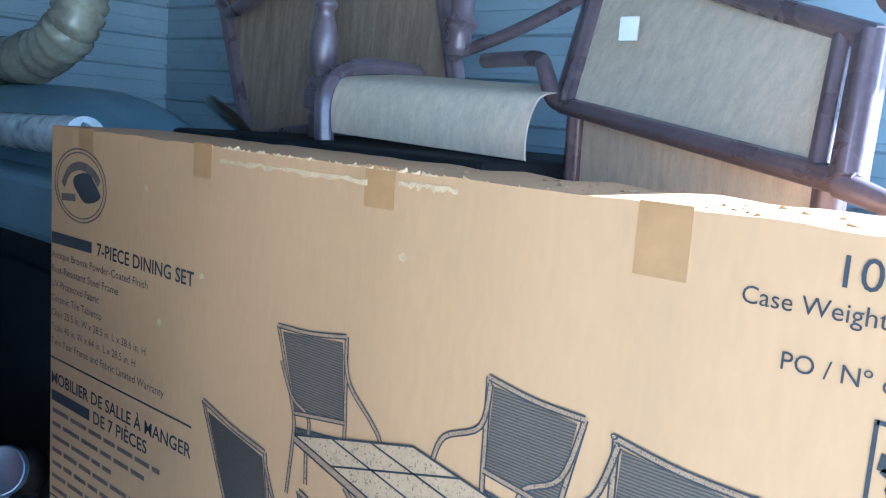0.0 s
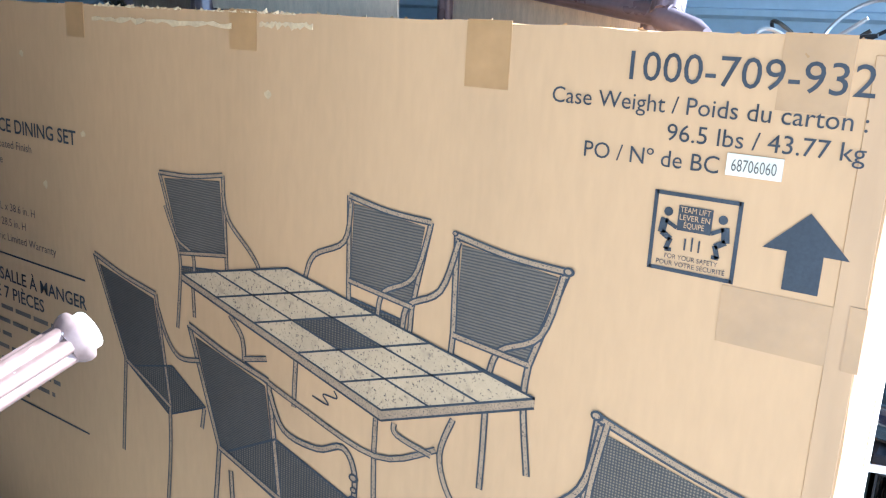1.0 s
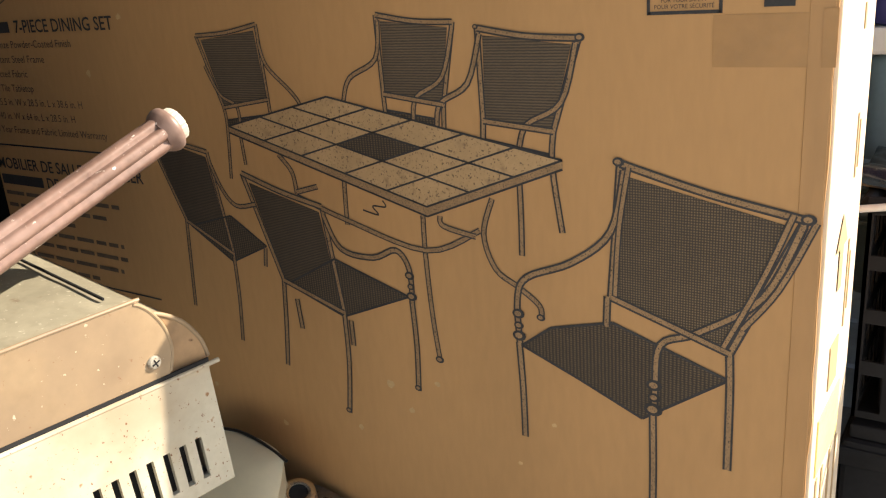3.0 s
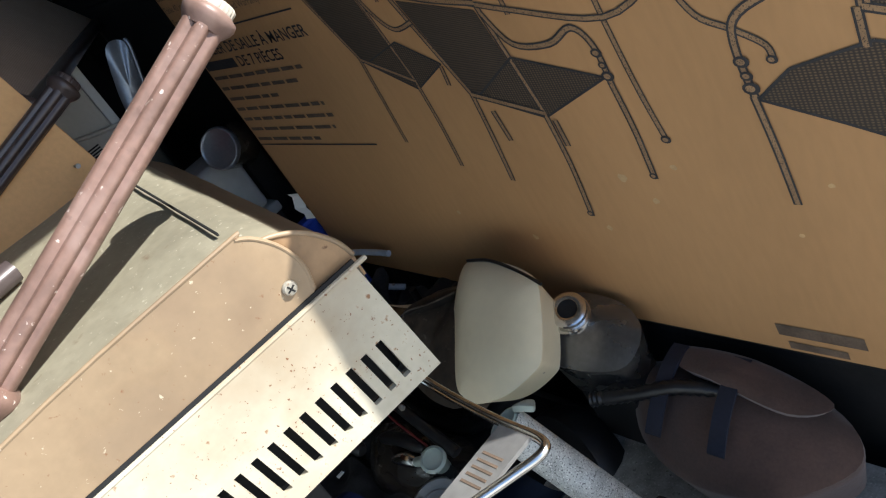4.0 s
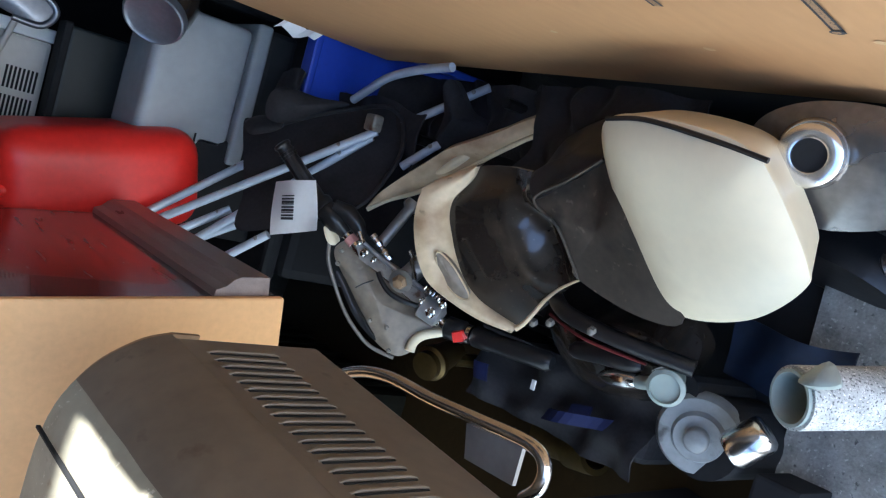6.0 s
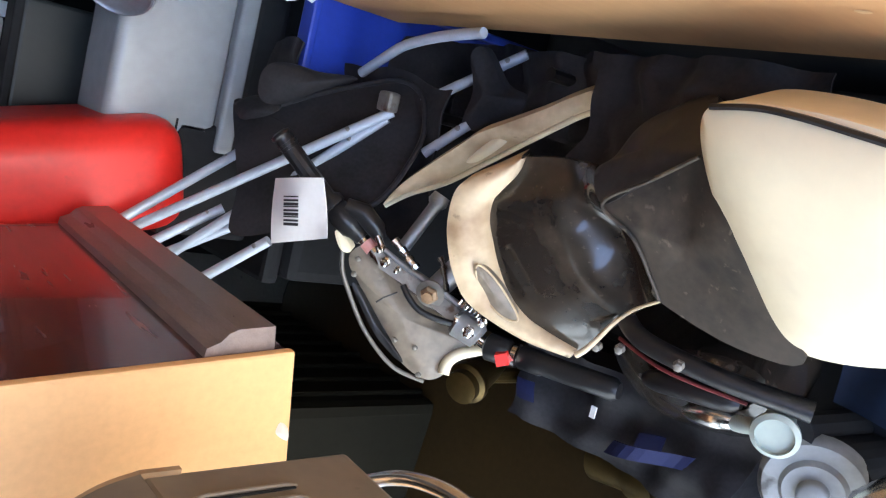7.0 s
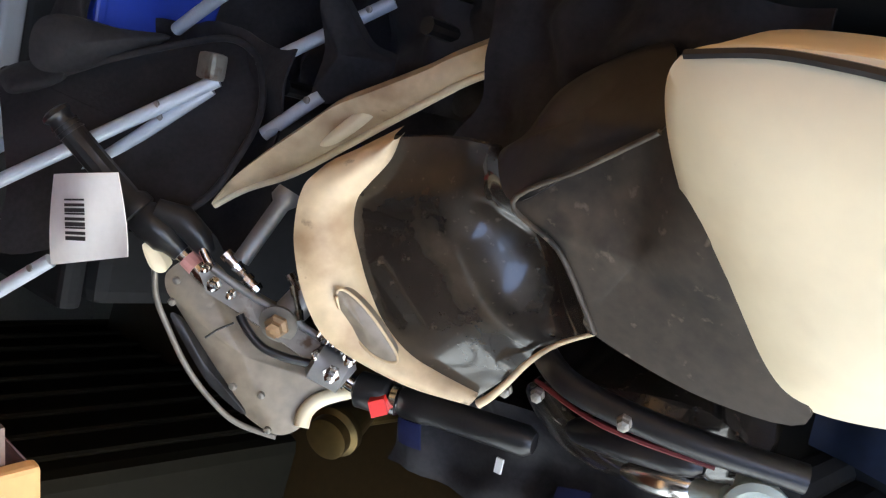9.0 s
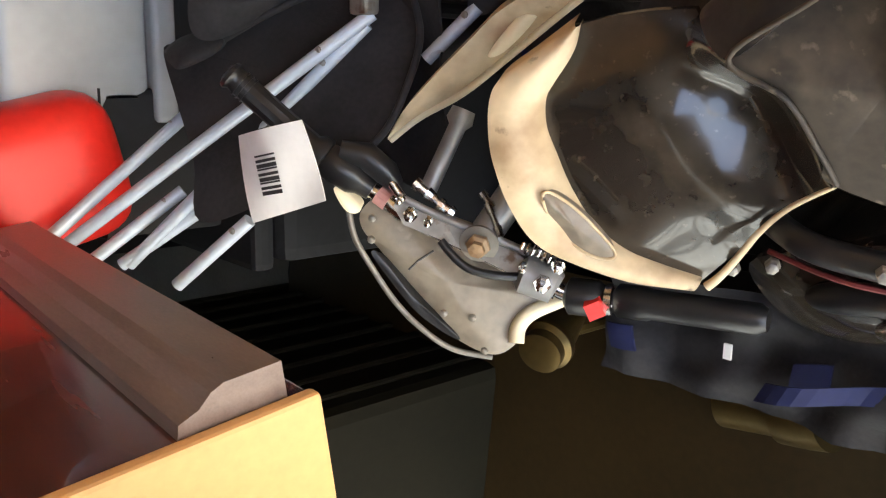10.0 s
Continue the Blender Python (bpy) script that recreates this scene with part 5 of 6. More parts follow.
part("fork_tube", sweep([(0.243, -0.231, 0.435), (0.241, -0.242, 0.439), (0.24, -0.248, 0.441), (0.228, -0.309, 0.467)], [0.012, 0.014, 0.009, 0.009], 14), GREY_METAL, bike, "", True)
part("cable", sweep(spline([(0.285, -0.348, 0.5), (0.294, -0.36, 0.495), (0.306, -0.373, 0.484), (0.322, -0.379, 0.467), (0.337, -0.381, 0.447)], 6), 0.0042, 8), RUBBER, bike, "", True)
part("engine_cover", pillow([(0.50, -0.36, 0.33), (0.56, -0.33, 0.36), (0.68, -0.31, 0.36), (0.72, -0.36, 0.31), (0.64, -0.41, 0.27), (0.53, -0.42, 0.27)], (0.1, -0.5, 0.85), 0.03, 0.1, 6, 5), GLOSS_BLACK, bike, "black engine cover", True)
part("hose", sweep(spline([(0.55, -0.30, 0.40), (0.60, -0.315, 0.42), (0.68, -0.325, 0.40), (0.76, -0.33, 0.36)], 6), 0.011, 12), RUBBER, bike, "", True)
part("red_wire", sweep(spline([(0.555, -0.325, 0.405), (0.62, -0.340, 0.40), (0.70, -0.345, 0.37)], 6), 0.0022, 6), material("dull red wire", (0.10, 0.008, 0.008), 0.5), bike, "thin red wire", True)
part("muffler", sweep(spline([(0.57, -0.365, 0.36), (0.63, -0.355, 0.37), (0.69, -0.35, 0.362)], 6), [0.006, 0.010, 0.012, 0.013, 0.013, 0.013, 0.013, 0.013, 0.013, 0.013, 0.012, 0.010, 0.006], 14), RUBBER, bike, "black exhaust", True)
for q in ((0.520, -0.345, 0.392), (0.558, -0.335, 0.402), (0.648, -0.322, 0.425)):
    part("bolt", lathe([(0.006, 0), (0.006, 0.004), (0.005, 0.005), (0.005, 0.009), (0.002, 0.01)], q, (0.4, -0.3, 0.85), 6), BRACKET, bike)
part("chrome_pipe", sweep(spline([(0.62, -0.385, 0.345), (0.66, -0.375, 0.352), (0.69, -0.37, 0.345)], 5), [0.006 + 0.008 * math.sin(k * 0.314) for k in range(11)], 12), CHROME, bike, "", True)
for x, y, a in ((0.24, -0.36, 0.13), (0.80, -0.20, 0.13)):
    wh = part("wheel", lathe([(a - 0.04, -0.035), (a - 0.005, -0.03), (a, -0.012), (a, 0.012), (a - 0.005, 0.03), (a - 0.04, 0.035)], (x, y + 0.02, 0.135), (0.1, 0.8, -0.35), 32), RUBBER, bike, "black tyre", True)
    part("hub", lathe([(0.02, -0.045), (0.06, -0.03), (0.06, 0.03), (0.02, 0.045)], (x, y + 0.02, 0.135), (0.1, 0.8, -0.35), 20), GREY_METAL, wh)
part("frame", sweep(spline([(0.30, -0.22, 0.32), (0.42, -0.23, 0.24), (0.60, -0.22, 0.24), (0.78, -0.17, 0.36)], 6), 0.018, 12), RUBBER, bike, "", True)
shift(bike)

tank = thing("fuel_tank", (0.9, -0.07, 0.3), "grey metal fuel tank with a ringed chrome filler cap", "fuel tank")
TANK = material("dull dusty grey metal", (0.17, 0.165, 0.16), 0.27, metal=0.75, vary=0.35, scale=12, fine=110, bump=0.15, spots=[((0.2, 0.19, 0.17), 16, 0.4, 0.2)])
part("body", pillow([(0.80, -0.05, 0.45), (0.86, -0.02, 0.46), (0.95, -0.02, 0.45), (1.00, -0.055, 0.43), (0.98, -0.11, 0.40), (0.88, -0.14, 0.41), (0.81, -0.11, 0.43)], (0.25, -0.2, 0.9), 0.02, 0.12, 8, 6), TANK, tank, "", True)
part("cap", lathe([(0.036, -0.02), (0.036, 0.0), (0.033, 0.0045), (0.028, 0.0045), (0.028, 0.012), (0.031, 0.014), (0.031, 0.022), (0.024, 0.026), (0.017, 0.024), (0.0165, 0.020)], (0.881, -0.072, 0.462), (0.35, -0.25, 0.9), 36), CHROME, tank, "ringed chrome filler cap", True)
part("filler_hole", lathe([(0.0001, 0.0205), (0.0165, 0.0205), (0.0165, 0.019)], (0.881, -0.072, 0.462), (0.35, -0.25, 0.9), 24), TOTE_BLACK, tank)
part("stand", cuboid((0.84, -0.11, 0.0), (0.97, -0.03, 0.36), 0.01), TOTE_BLACK, tank)
shift(tank)
hose = thing("corrugated_hose", (1.0, -0.1, 0.33), "black corrugated hose beside the fuel tank", "hose")
pts = spline([(0.94, -0.16, 0.37), (1.00, -0.13, 0.37), (1.08, -0.09, 0.37), (1.16, -0.06, 0.33), (1.22, -0.05, 0.2), (1.22, -0.05, 0.0)], 14)
part("tube", sweep(pts, [0.013 if i % 2 else 0.0105 for i in range(len(pts))], 12), RUBBER, hose, "", True)
shift(hose)

# ---- speckled pipe ----
pipe = thing("foam_covered_pipe", (1.0, -0.3, 0.45), "grey speckled pipe with a pale open end", "pipe")
PA, PB = Vector((0.942, -0.306, 0.48)), Vector((1.124, -0.216, 0.023))
part("sleeve", ring_tube([PA, PA + (PB - PA) * 0.5, PB], 0.031, 0.026), FOAM_PIPE, pipe, "", True)
part("liner", ring_tube([PA - (PB - PA).normalized() * 0.004, PA + (PB - PA) * 0.4], 0.0275, 0.0245), PIPE_IN, pipe, "pale green-grey plastic liner", True)
part("plug", lathe([(0.0, 0), (0.026, 0), (0.026, 0.004), (0, 0.004)], PA + (PB - PA) * 0.35, PB - PA), TOTE_BLACK, pipe)
part("torn_collar", pillow([PA + Vector((0.01, 0.02, 0.02)), PA + Vector((0.03, 0.045, 0.015)), PA + Vector((0.05, 0.03, 0.025)), PA + Vector((0.03, 0.02, 0.03))], (0, 0.3, 0.9), 0.006, 0.01, 4, 4), PIPE_IN, pipe)
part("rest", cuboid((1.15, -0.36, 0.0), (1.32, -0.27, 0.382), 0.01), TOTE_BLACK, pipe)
shift(pipe)

carpet = thing("carpet_roll", (1.15, -0.35, 0), "flat piece of grey speckled carpet on the floor", "carpet")
part("carpet_sheet", sheet(lambda u, v: (0.80 + 0.75 * u + 0.03 * v, -0.02 - 1.05 * v, 0.20 + 0.015 * noise.noise(Vector((u * 4, v * 4, 1)))), 24, 24, 0.02, (0, 0, 1)), CARPET, carpet, "", True)
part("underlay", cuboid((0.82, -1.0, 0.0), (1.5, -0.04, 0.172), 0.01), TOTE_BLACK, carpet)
shift(carpet)
boot = thing("cloth_bag", (1.1, -0.1, 0.2), "slumped brown cloth bag with navy straps", "bag")
NAVY_CLOTH = material("navy webbing", (0.016, 0.02, 0.035), 0.8, vary=0.3, scale=20, fine=200, bump=0.4)
BROWN_CLOTH = material("brown cloth", (0.075, 0.045, 0.036), 0.9, vary=0.3, scale=14, fine=220, bump=0.5, sheen=0.2)
part("bag_body", pillow([(0.93, -0.05, 0.31), (0.98, -0.015, 0.32), (1.12, -0.012, 0.33), (1.26, -0.02, 0.31), (1.32, -0.08, 0.29), (1.25, -0.16, 0.28), (1.12, -0.19, 0.28), (1.0, -0.15, 0.29)], (0.1, -0.2, 1), 0.055, 0.10, 9, 6, 0.2, 2.4), BROWN_CLOTH, boot, "", True)
part("flap", pillow([(1.03, -0.02, 0.375), (1.16, -0.016, 0.375), (1.28, -0.04, 0.35), (1.24, -0.085, 0.365), (1.12, -0.075, 0.385), (1.05, -0.06, 0.38)], (0.05, -0.25, 1), 0.018, 0.02, 6, 6), BROWN_CLOTH, boot, "folded brown flap", True)
for x in (1.02, 1.13):
    part("strap", sheet(lambda u, v: (x + 0.028 * v + 0.02 * u, -0.022 - 0.145 * u, 0.352 + 0.042 * math.sin(math.pi * (0.25 + 0.6 * u)) - 0.03 * u), 12, 2, 0.004, (0, 0, 1)), NAVY_CLOTH, boot, "navy webbing strap", True)
part("drawstring", sweep(spline([(0.955, -0.07, 0.345), (0.965, -0.085, 0.352), (0.96, -0.10, 0.348), (0.972, -0.105, 0.34)], 5), 0.003, 6), PAPER, boot)
shift(boot)

# ---- folding chair frame with black cloth ----
fold = thing("folding_chair", (0.0, -0.3, 0.2), "collapsed folding chair with pale tubes and black cloth", "chair")
TR = 0.0072
for a, b in (((0.147, -0.138, 0.475), (-0.082, -0.386, 0.718)), ((0.139, -0.148, 0.476), (-0.068, -0.413, 0.655)), ((0.00, -0.335, 0.575), (-0.072, -0.413, 0.662)), ((0.10, -0.345, 0.595), (0.035, -0.418, 0.646)), ((-0.072, -0.236, 0.562), (-0.078, -0.380, 0.742)), ((-0.040, -0.33, 0.60), (-0.078, -0.404, 0.690)), ((0.266, -0.023, 0.366), (0.157, -0.115, 0.436)), ((0.236, -0.132, 0.413), (0.193, -0.183, 0.442))):
    d = (Vector(b) - Vector(a))
    t = part("tube", sweep([Vector(a), Vector(a) + d * 0.5, Vector(b)], TR, 14), TUBE_STEEL, fold, "pale grey steel tube", True)
    part("rivet", lathe([(0.004, 0), (0.004, 0.002), (0.002, 0.003)], Vector(a) + d * 0.15 + Vector((0, 0, TR * 0.9)), (0.2, -0.1, 1), 8), GREY_METAL, t)
part("tube", sweep(spline([(0.29, -0.02, 0.47), (0.21, -0.03, 0.472), (0.138, -0.046, 0.472), (0.09, -0.068, 0.471), (0.044, -0.092, 0.47)], 5), TR, 14), TUBE_STEEL, fold, "", True)
part("joint", cuboid((0.128, -0.140, 0.472), (0.156, -0.112, 0.492), 0.005), BRACKET, fold, "grey riveted joint")
part("pouch", pillow([(-0.082, -0.173, 0.596), (-0.048, -0.178, 0.578), (-0.022, -0.164, 0.556), (0.015, -0.138, 0.523), (0.066, -0.108, 0.479), (0.108, -0.092, 0.447), (0.139, -0.1, 0.433), (0.159, -0.124, 0.431), (0.176, -0.163, 0.438), (0.179, -0.211, 0.457), (0.174, -0.254, 0.48), (0.153, -0.287, 0.507), (0.092, -0.326, 0.56), (0.026, -0.355, 0.613), (-0.004, -0.294, 0.603), (-0.045, -0.233, 0.6)], (0.6, -0.2, 0.75), 0.006, 0.03, 8, 5, 0.3, 2.0), BLACK_CLOTH, fold, "flat black nylon seat pocket", True)
part("pouch_hem", sweep(spline([(-0.039, -0.186, 0.593), (-0.005, -0.165, 0.563), (0.031, -0.139, 0.531), (0.082, -0.11, 0.488), (0.123, -0.093, 0.457), (0.153, -0.102, 0.443), (0.173, -0.125, 0.442), (0.191, -0.164, 0.449), (0.194, -0.21, 0.468), (0.188, -0.253, 0.49), (0.168, -0.285, 0.516)], 6), 0.0038, 8), BLACK_CLOTH, fold, "stitched cloth hem", True)
part("cloth_roll", pillow([(-0.054, -0.177, 0.608), (-0.034, -0.159, 0.588), (0.002, -0.163, 0.569), (0.004, -0.179, 0.576), (-0.025, -0.196, 0.6), (-0.039, -0.193, 0.607)], (0.6, -0.2, 0.75), 0.012, 0.02, 5, 5), BLACK_CLOTH, fold, "rolled cloth edge", True)
part("cloth_fold", pillow([(-0.003, -0.122, 0.601), (0.007, -0.105, 0.58), (0.029, -0.107, 0.534), (0.056, -0.102, 0.483), (0.036, -0.131, 0.516), (0.008, -0.164, 0.571), (-0.004, -0.16, 0.598)], (0.6, -0.2, 0.75), 0.015, 0.02, 5, 5), BLACK_CLOTH, fold, "folded black nylon", True)
part("cloth_fold", pillow([(0.232, -0.042, 0.433), (0.244, -0.031, 0.421), (0.264, -0.074, 0.388), (0.284, -0.086, 0.363), (0.261, -0.124, 0.383), (0.231, -0.139, 0.419), (0.236, -0.087, 0.419)], (0.4, -0.4, 0.8), 0.016, 0.02, 6, 5, 0.2, 1.2), BLACK_CLOTH, fold, "bunched black nylon", True)
def cloth(name, x0, x1, y0, y1, z, seed, amp=0.03, mat=BLACK_CLOTH, parent=None, label="", n=22):
    """A crumpled cloth sheet."""
    def f(u, v):
        x, y = x0 + (x1 - x0) * u, y0 + (y1 - y0) * v
        h = noise.noise(Vector((x * 9, y * 9, seed))) + 0.5 * noise.noise(Vector((x * 22, y * 22, seed + 4)))
        return (x + 0.02 * noise.noise(Vector((y * 8, seed, 1))), y + 0.02 * noise.noise(Vector((x * 8, seed, 2))), z + amp * h)
    return part(name, sheet(f, n, n, 0.003, (0, 0, 1)), mat, parent, label, True)


cloth("seat_cloth", -0.02, 0.42, -0.20, -0.01, 0.34, 2.0, 0.045, BLACK_CLOTH, fold, "crumpled black nylon cloth")
cloth("back_cloth", -0.10, 0.21, -0.30, -0.08, 0.44, 6.0, 0.02, BLACK_CLOTH, fold, "folded black nylon pocket")
cloth("cloth_flap", -0.115, -0.02, -0.185, -0.075, 0.535, 9.0, 0.025, BLACK_CLOTH, fold, "folded black nylon flap", 14)
cloth("cloth_peak", 0.25, 0.41, -0.13, -0.02, 0.36, 12.0, 0.05, BLACK_CLOTH, fold, "bunched black nylon", 18)
cloth("cloth_hem", 0.45, 0.72, -0.16, -0.02, 0.43, 15.0, 0.05, BLACK_CLOTH, fold, "black nylon cloth sagging behind the seat", 22)
for x, y in ((-0.2, -0.38), (0.16, -0.13), (0.35, -0.05)):
    part("leg", sweep([(x, y, 0.0), (x, y, 0.40 if x > 0 else 0.53)], 0.009, 10), RUBBER, fold)
shift(fold)
tag = thing("hang_tag", (0.14, -0.28, 0.6), "white paper tag printed with bars", "tag")
TA, TU, TV = Vector((0.108, -0.259, 0.609)), Vector((0.096, 0.020, -0.012)), Vector((0.026, -0.082, -0.004))
tg = part("paper", sheet(lambda u, v: TA + TU * u + TV * v * (1 - 0.12 * u) + Vector((0.004, 0, 0.008)) * math.sin(u * 3 + v * 2), 8, 8, 0.0012, (0.4, -0.2, 0.9)), PAPER, tag, "", True)
for k in range(9):
    o = TA + TU * 0.3 + TV * (0.25 + 0.05 * k) + Vector((0.004, -0.002, 0.0095))
    part("bar", prism([o, o + TU * 0.3, o + TU * 0.3 + TV * (0.02 + 0.012 * (k % 3)), o + TV * (0.02 + 0.012 * (k % 3))], (0.0004, 0, 0.0008)), INK, tg)
shift(tag)

# ---- stack at the back ----
can = thing("fuel_can", (-0.1, -0.21, 0.645), "bright red plastic fuel can with rounded shoulders", "fuel can")
part("body", cuboid((-0.34, -0.385, 0.648), (-0.10, -0.210, 0.985), 0.062, 7), RED, can, "", True)
part("handle", sweep(spline([(-0.12, -0.31, 0.965), (-0.12, -0.315, 1.02), (-0.13, -0.355, 1.045), (-0.13, -0.39, 1.03), (-0.12, -0.40, 0.97)], 6), 0.010, 12), RED, can, "", True)
shift(can)
can.rotation_euler = (radians(13.5), 0, 0)
low = thing("storage_bin", (-0.4, -0.2, 0), "black plastic bin under the stacked goods", "storage box")
part("tub", cuboid((-0.95, -0.44, 0.0), (-0.06, 0.10, 0.46), 0.02), TOTE_BLACK, low)
part("lid", cuboid((-0.97, -0.45, 0.46), (-0.08, 0.12, 0.49), 0.01), TOTE_BLACK, low)
shift(low)
shelf = thing("flat_box", (-0.5, -0.2, 0.49), "flat black box under the fuel can", "box")
part("carton_body", cuboid((-0.92, -0.40, 0.491), (-0.16, -0.22, 0.643), 0.008), TOTE_BLACK, shelf)
part("lid", cuboid((-0.92, -0.40, 0.6432), (-0.155, -0.22, 0.6448), 0), TOTE_BLACK, shelf)
shift(shelf)
clear = thing("clear_tote", (-0.25, -0.12, 0.49), "milky clear plastic tote lying on its side", "storage box")
part("tub", cuboid((-0.30, -0.25, 0.5785), (-0.16, -0.012, 0.752), 0.018, 3), MILKY, clear, "", True)
part("rim", cuboid((-0.32, -0.262, 0.548), (-0.150, 0.004, 0.578), 0.009, 3), MILKY, clear, "thick moulded rim", True)
part("contents", cuboid((-0.28, -0.19, 0.62), (-0.185, -0.05, 0.72), 0.03, 3), MICRO, clear, "pale folded goods inside", True)
part("foot", cuboid((-0.31, -0.21, 0.491), (-0.16, 0.0, 0.5479), 0.01), TOTE_BLACK, clear)
shift(clear)
blue = thing("blue_bin", (-0.12, -0.05, 0.3), "blue plastic recycling bin tucked behind the carton", "bin")
part("tub", cuboid((-0.058, -0.105, 0.15), (-0.03, 0.02, 0.525), 0.006), BLUE, blue)
part("rim", cuboid((-0.058, -0.108, 0.515), (-0.024, 0.022, 0.53), 0.004), BLUE, blue)
part("side", cuboid((-0.058, 0.022, 0.0), (-0.024, 0.036, 0.525), 0.004), BLUE, blue)
part("base", cuboid((-0.058, -0.105, 0.0), (-0.03, 0.02, 0.15), 0.004), BLUE, blue)
shift(blue)
slip = thing("paper_slip", (-0.03, 0, 0.57), "crumpled white paper slip beside the blue bin", "paper")
part("paper", sheet(lambda u, v: (-0.03 + 0.02 * v, -0.012 + 0.018 * v + 0.006 * math.sin(u * 9), 0.612 - 0.08 * u - 0.01 * v), 6, 3, 0.001, (1, 0, 0)), PAPER, slip)
shift(slip)
micro = thing("microwave", (-0.6, -0.25, 0.65), "off-white microwave oven with vent slots in its side", "microwave")
part("case", cuboid((-0.80, -0.42, 0.835), (-0.452, -0.13, 1.12), 0.008), MICRO, micro)
part("front_frame", cuboid((-0.80, -0.13, 0.832), (-0.448, -0.105, 1.12), 0.004), WHITE, micro, "white front frame")
for r in range(2):
    for k in range(8):
        part("vent_slot", cuboid((-0.4525, -0.232 - 0.055 * r, 0.848 + 0.0075 * k), (-0.4505, -0.19 - 0.055 * r, 0.852 + 0.0075 * k), 0), TOTE_BLACK, micro)
part("cord", sweep(spline([(-0.44, -0.11, 0.91), (-0.435, -0.20, 0.935), (-0.43, -0.28, 0.965), (-0.43, -0.36, 1.0)], 6), 0.006, 8), MICRO, micro, "grey power cord", True)
part("foot", cuboid((-0.80, -0.41, 0.646), (-0.50, -0.22, 0.834), 0.01), TOTE_BLACK, micro)
shift(micro)
tray = thing("roasting_tray", (-0.35, -0.05, 0.9), "grey oval metal tray standing on edge", "tray")
part("bowl", pillow([(-0.36, -0.006, 1.085), (-0.36, -0.046, 1.085), (-0.36, -0.085, 1.0), (-0.355, -0.106, 0.932), (-0.35, -0.106, 0.886), (-0.35, -0.078, 0.872), (-0.35, -0.053, 0.912), (-0.35, -0.004, 1.05)], (1, -0.3, 0.1), 0.006, 0.03, 6, 6, 0.3), PEWTER, tray, "", True)
part("rim", sweep(spline([(-0.345, -0.110, 0.935), (-0.345, -0.110, 0.886), (-0.345, -0.078, 0.868), (-0.345, -0.050, 0.912), (-0.345, 0.0, 1.05), (-0.35, 0.004, 1.08)], 6), 0.006, 10), PEWTER, tray, "", True)
shift(tray)
pan = thing("kettle", (-0.3, -0.03, 0.72), "dark kettle with a pewter disc lid", "kettle")
KN = (0.615, -0.795, 0.434)
part("disc", lathe([(0.0001, 0.001), (0.042, 0.001), (0.047, 0.005), (0.050, 0.004), (0.052, -0.002), (0.052, -0.01)], (-0.09, -0.058, 0.788), KN, 40), PEWTER, pan, "", True)
part("body", lathe([(0.050, -0.008), (0.055, -0.03), (0.058, -0.09), (0.045, -0.11)], (-0.09, -0.058, 0.788), KN, 32), GLOSS_BLACK, pan, "", True)
part("stand", cuboid((-0.45, 0.025, 0.491), (-0.25, 0.09, 0.70), 0.01), TOTE_BLACK, pan)
shift(pan)
DEEP_GREEN = material("dark green-grey plastic", (0.012, 0.017, 0.017), 0.5, vary=0.2, scale=6, fine=80, bump=0.1)
dk = thing("plastic_crate", (-0.5, -0.3, 0.8), "dull green-grey plastic crate behind the fuel can", "crate")
part("crate_rim", cuboid((-0.41, -0.335, 0.83), (-0.36, -0.085, 0.845), 0.004), TOTE_BLACK, dk)
part("board", cuboid((-0.40, -0.33, 0.6455), (-0.37, -0.09, 0.83), 0.006), DEEP_GREEN, dk)
# added black block: gives the darkness behind the stack and hides the wall
bins_b = thing("storage_bin", (-1.0, -0.15, 0), "tall black bin added for the darkness at the back of the stack", "storage box")
part("tub", cuboid((-1.25, -0.60, 0.0), (-0.97, 0.10, 1.45), 0.02), TOTE_BLACK, bins_b)
part("lid", cuboid((-1.27, -0.62, 1.45), (-0.96, 0.11, 1.50), 0.01), TOTE_BLACK, bins_b)
shift(bins_b)
shift(dk)

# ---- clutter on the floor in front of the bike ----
# added black sheet: stands in for the shade on the floor here
gs = thing("ground_sheet", (0.1, -0.5, 0), "black sheet added for the dark of the floor under the clutter", "sheet")
cloth("film", -0.75, 0.95, -1.05, -0.02, 0.03, 44.0, 0.012, TOTE_BLACK, gs, "crumpled black sheet in place of floor shade", 30)
shift(gs)
sheet_b = thing("wooden_board", (0.1, -0.8, 0.08), "brown board leaning low under the grill, near black for shade", "board")
part("board", sheet(lambda u, v: (-0.55 + 1.43 * u, -0.46 - 0.48 * v, 0.14 - 0.02 * u + 0.05 * v), 6, 6, 0.02, (0, 0, 1)), SHADED_BOARD, sheet_b)
part("batten", cuboid((0.05, -0.9, 0.0), (0.8, -0.6, 0.11), 0.01), TOTE_BLACK, sheet_b)
shift(sheet_b)
ringb = thing("brass_ring", (0.5, -0.53, 0.17), "tarnished brass flange lying on its side", "fitting")
part("flange", ring_tube([(0.47, -0.54, 0.165), (0.50, -0.535, 0.168), (0.52, -0.53, 0.17)], 0.040, 0.030), BRASS, ringb, "", True)
part("flange_neck", ring_tube([(0.40, -0.55, 0.165), (0.47, -0.54, 0.165)], 0.034, 0.028), BRASS, ringb, "", True)
part("foot", cuboid((0.43, -0.56, 0.10), (0.50, -0.51, 0.128), 0.004), BRASS, ringb)
shift(ringb)
cup = thing("brass_valve", (0.29, -0.5, 0.35), "small brass fitting below the front fender", "fitting")
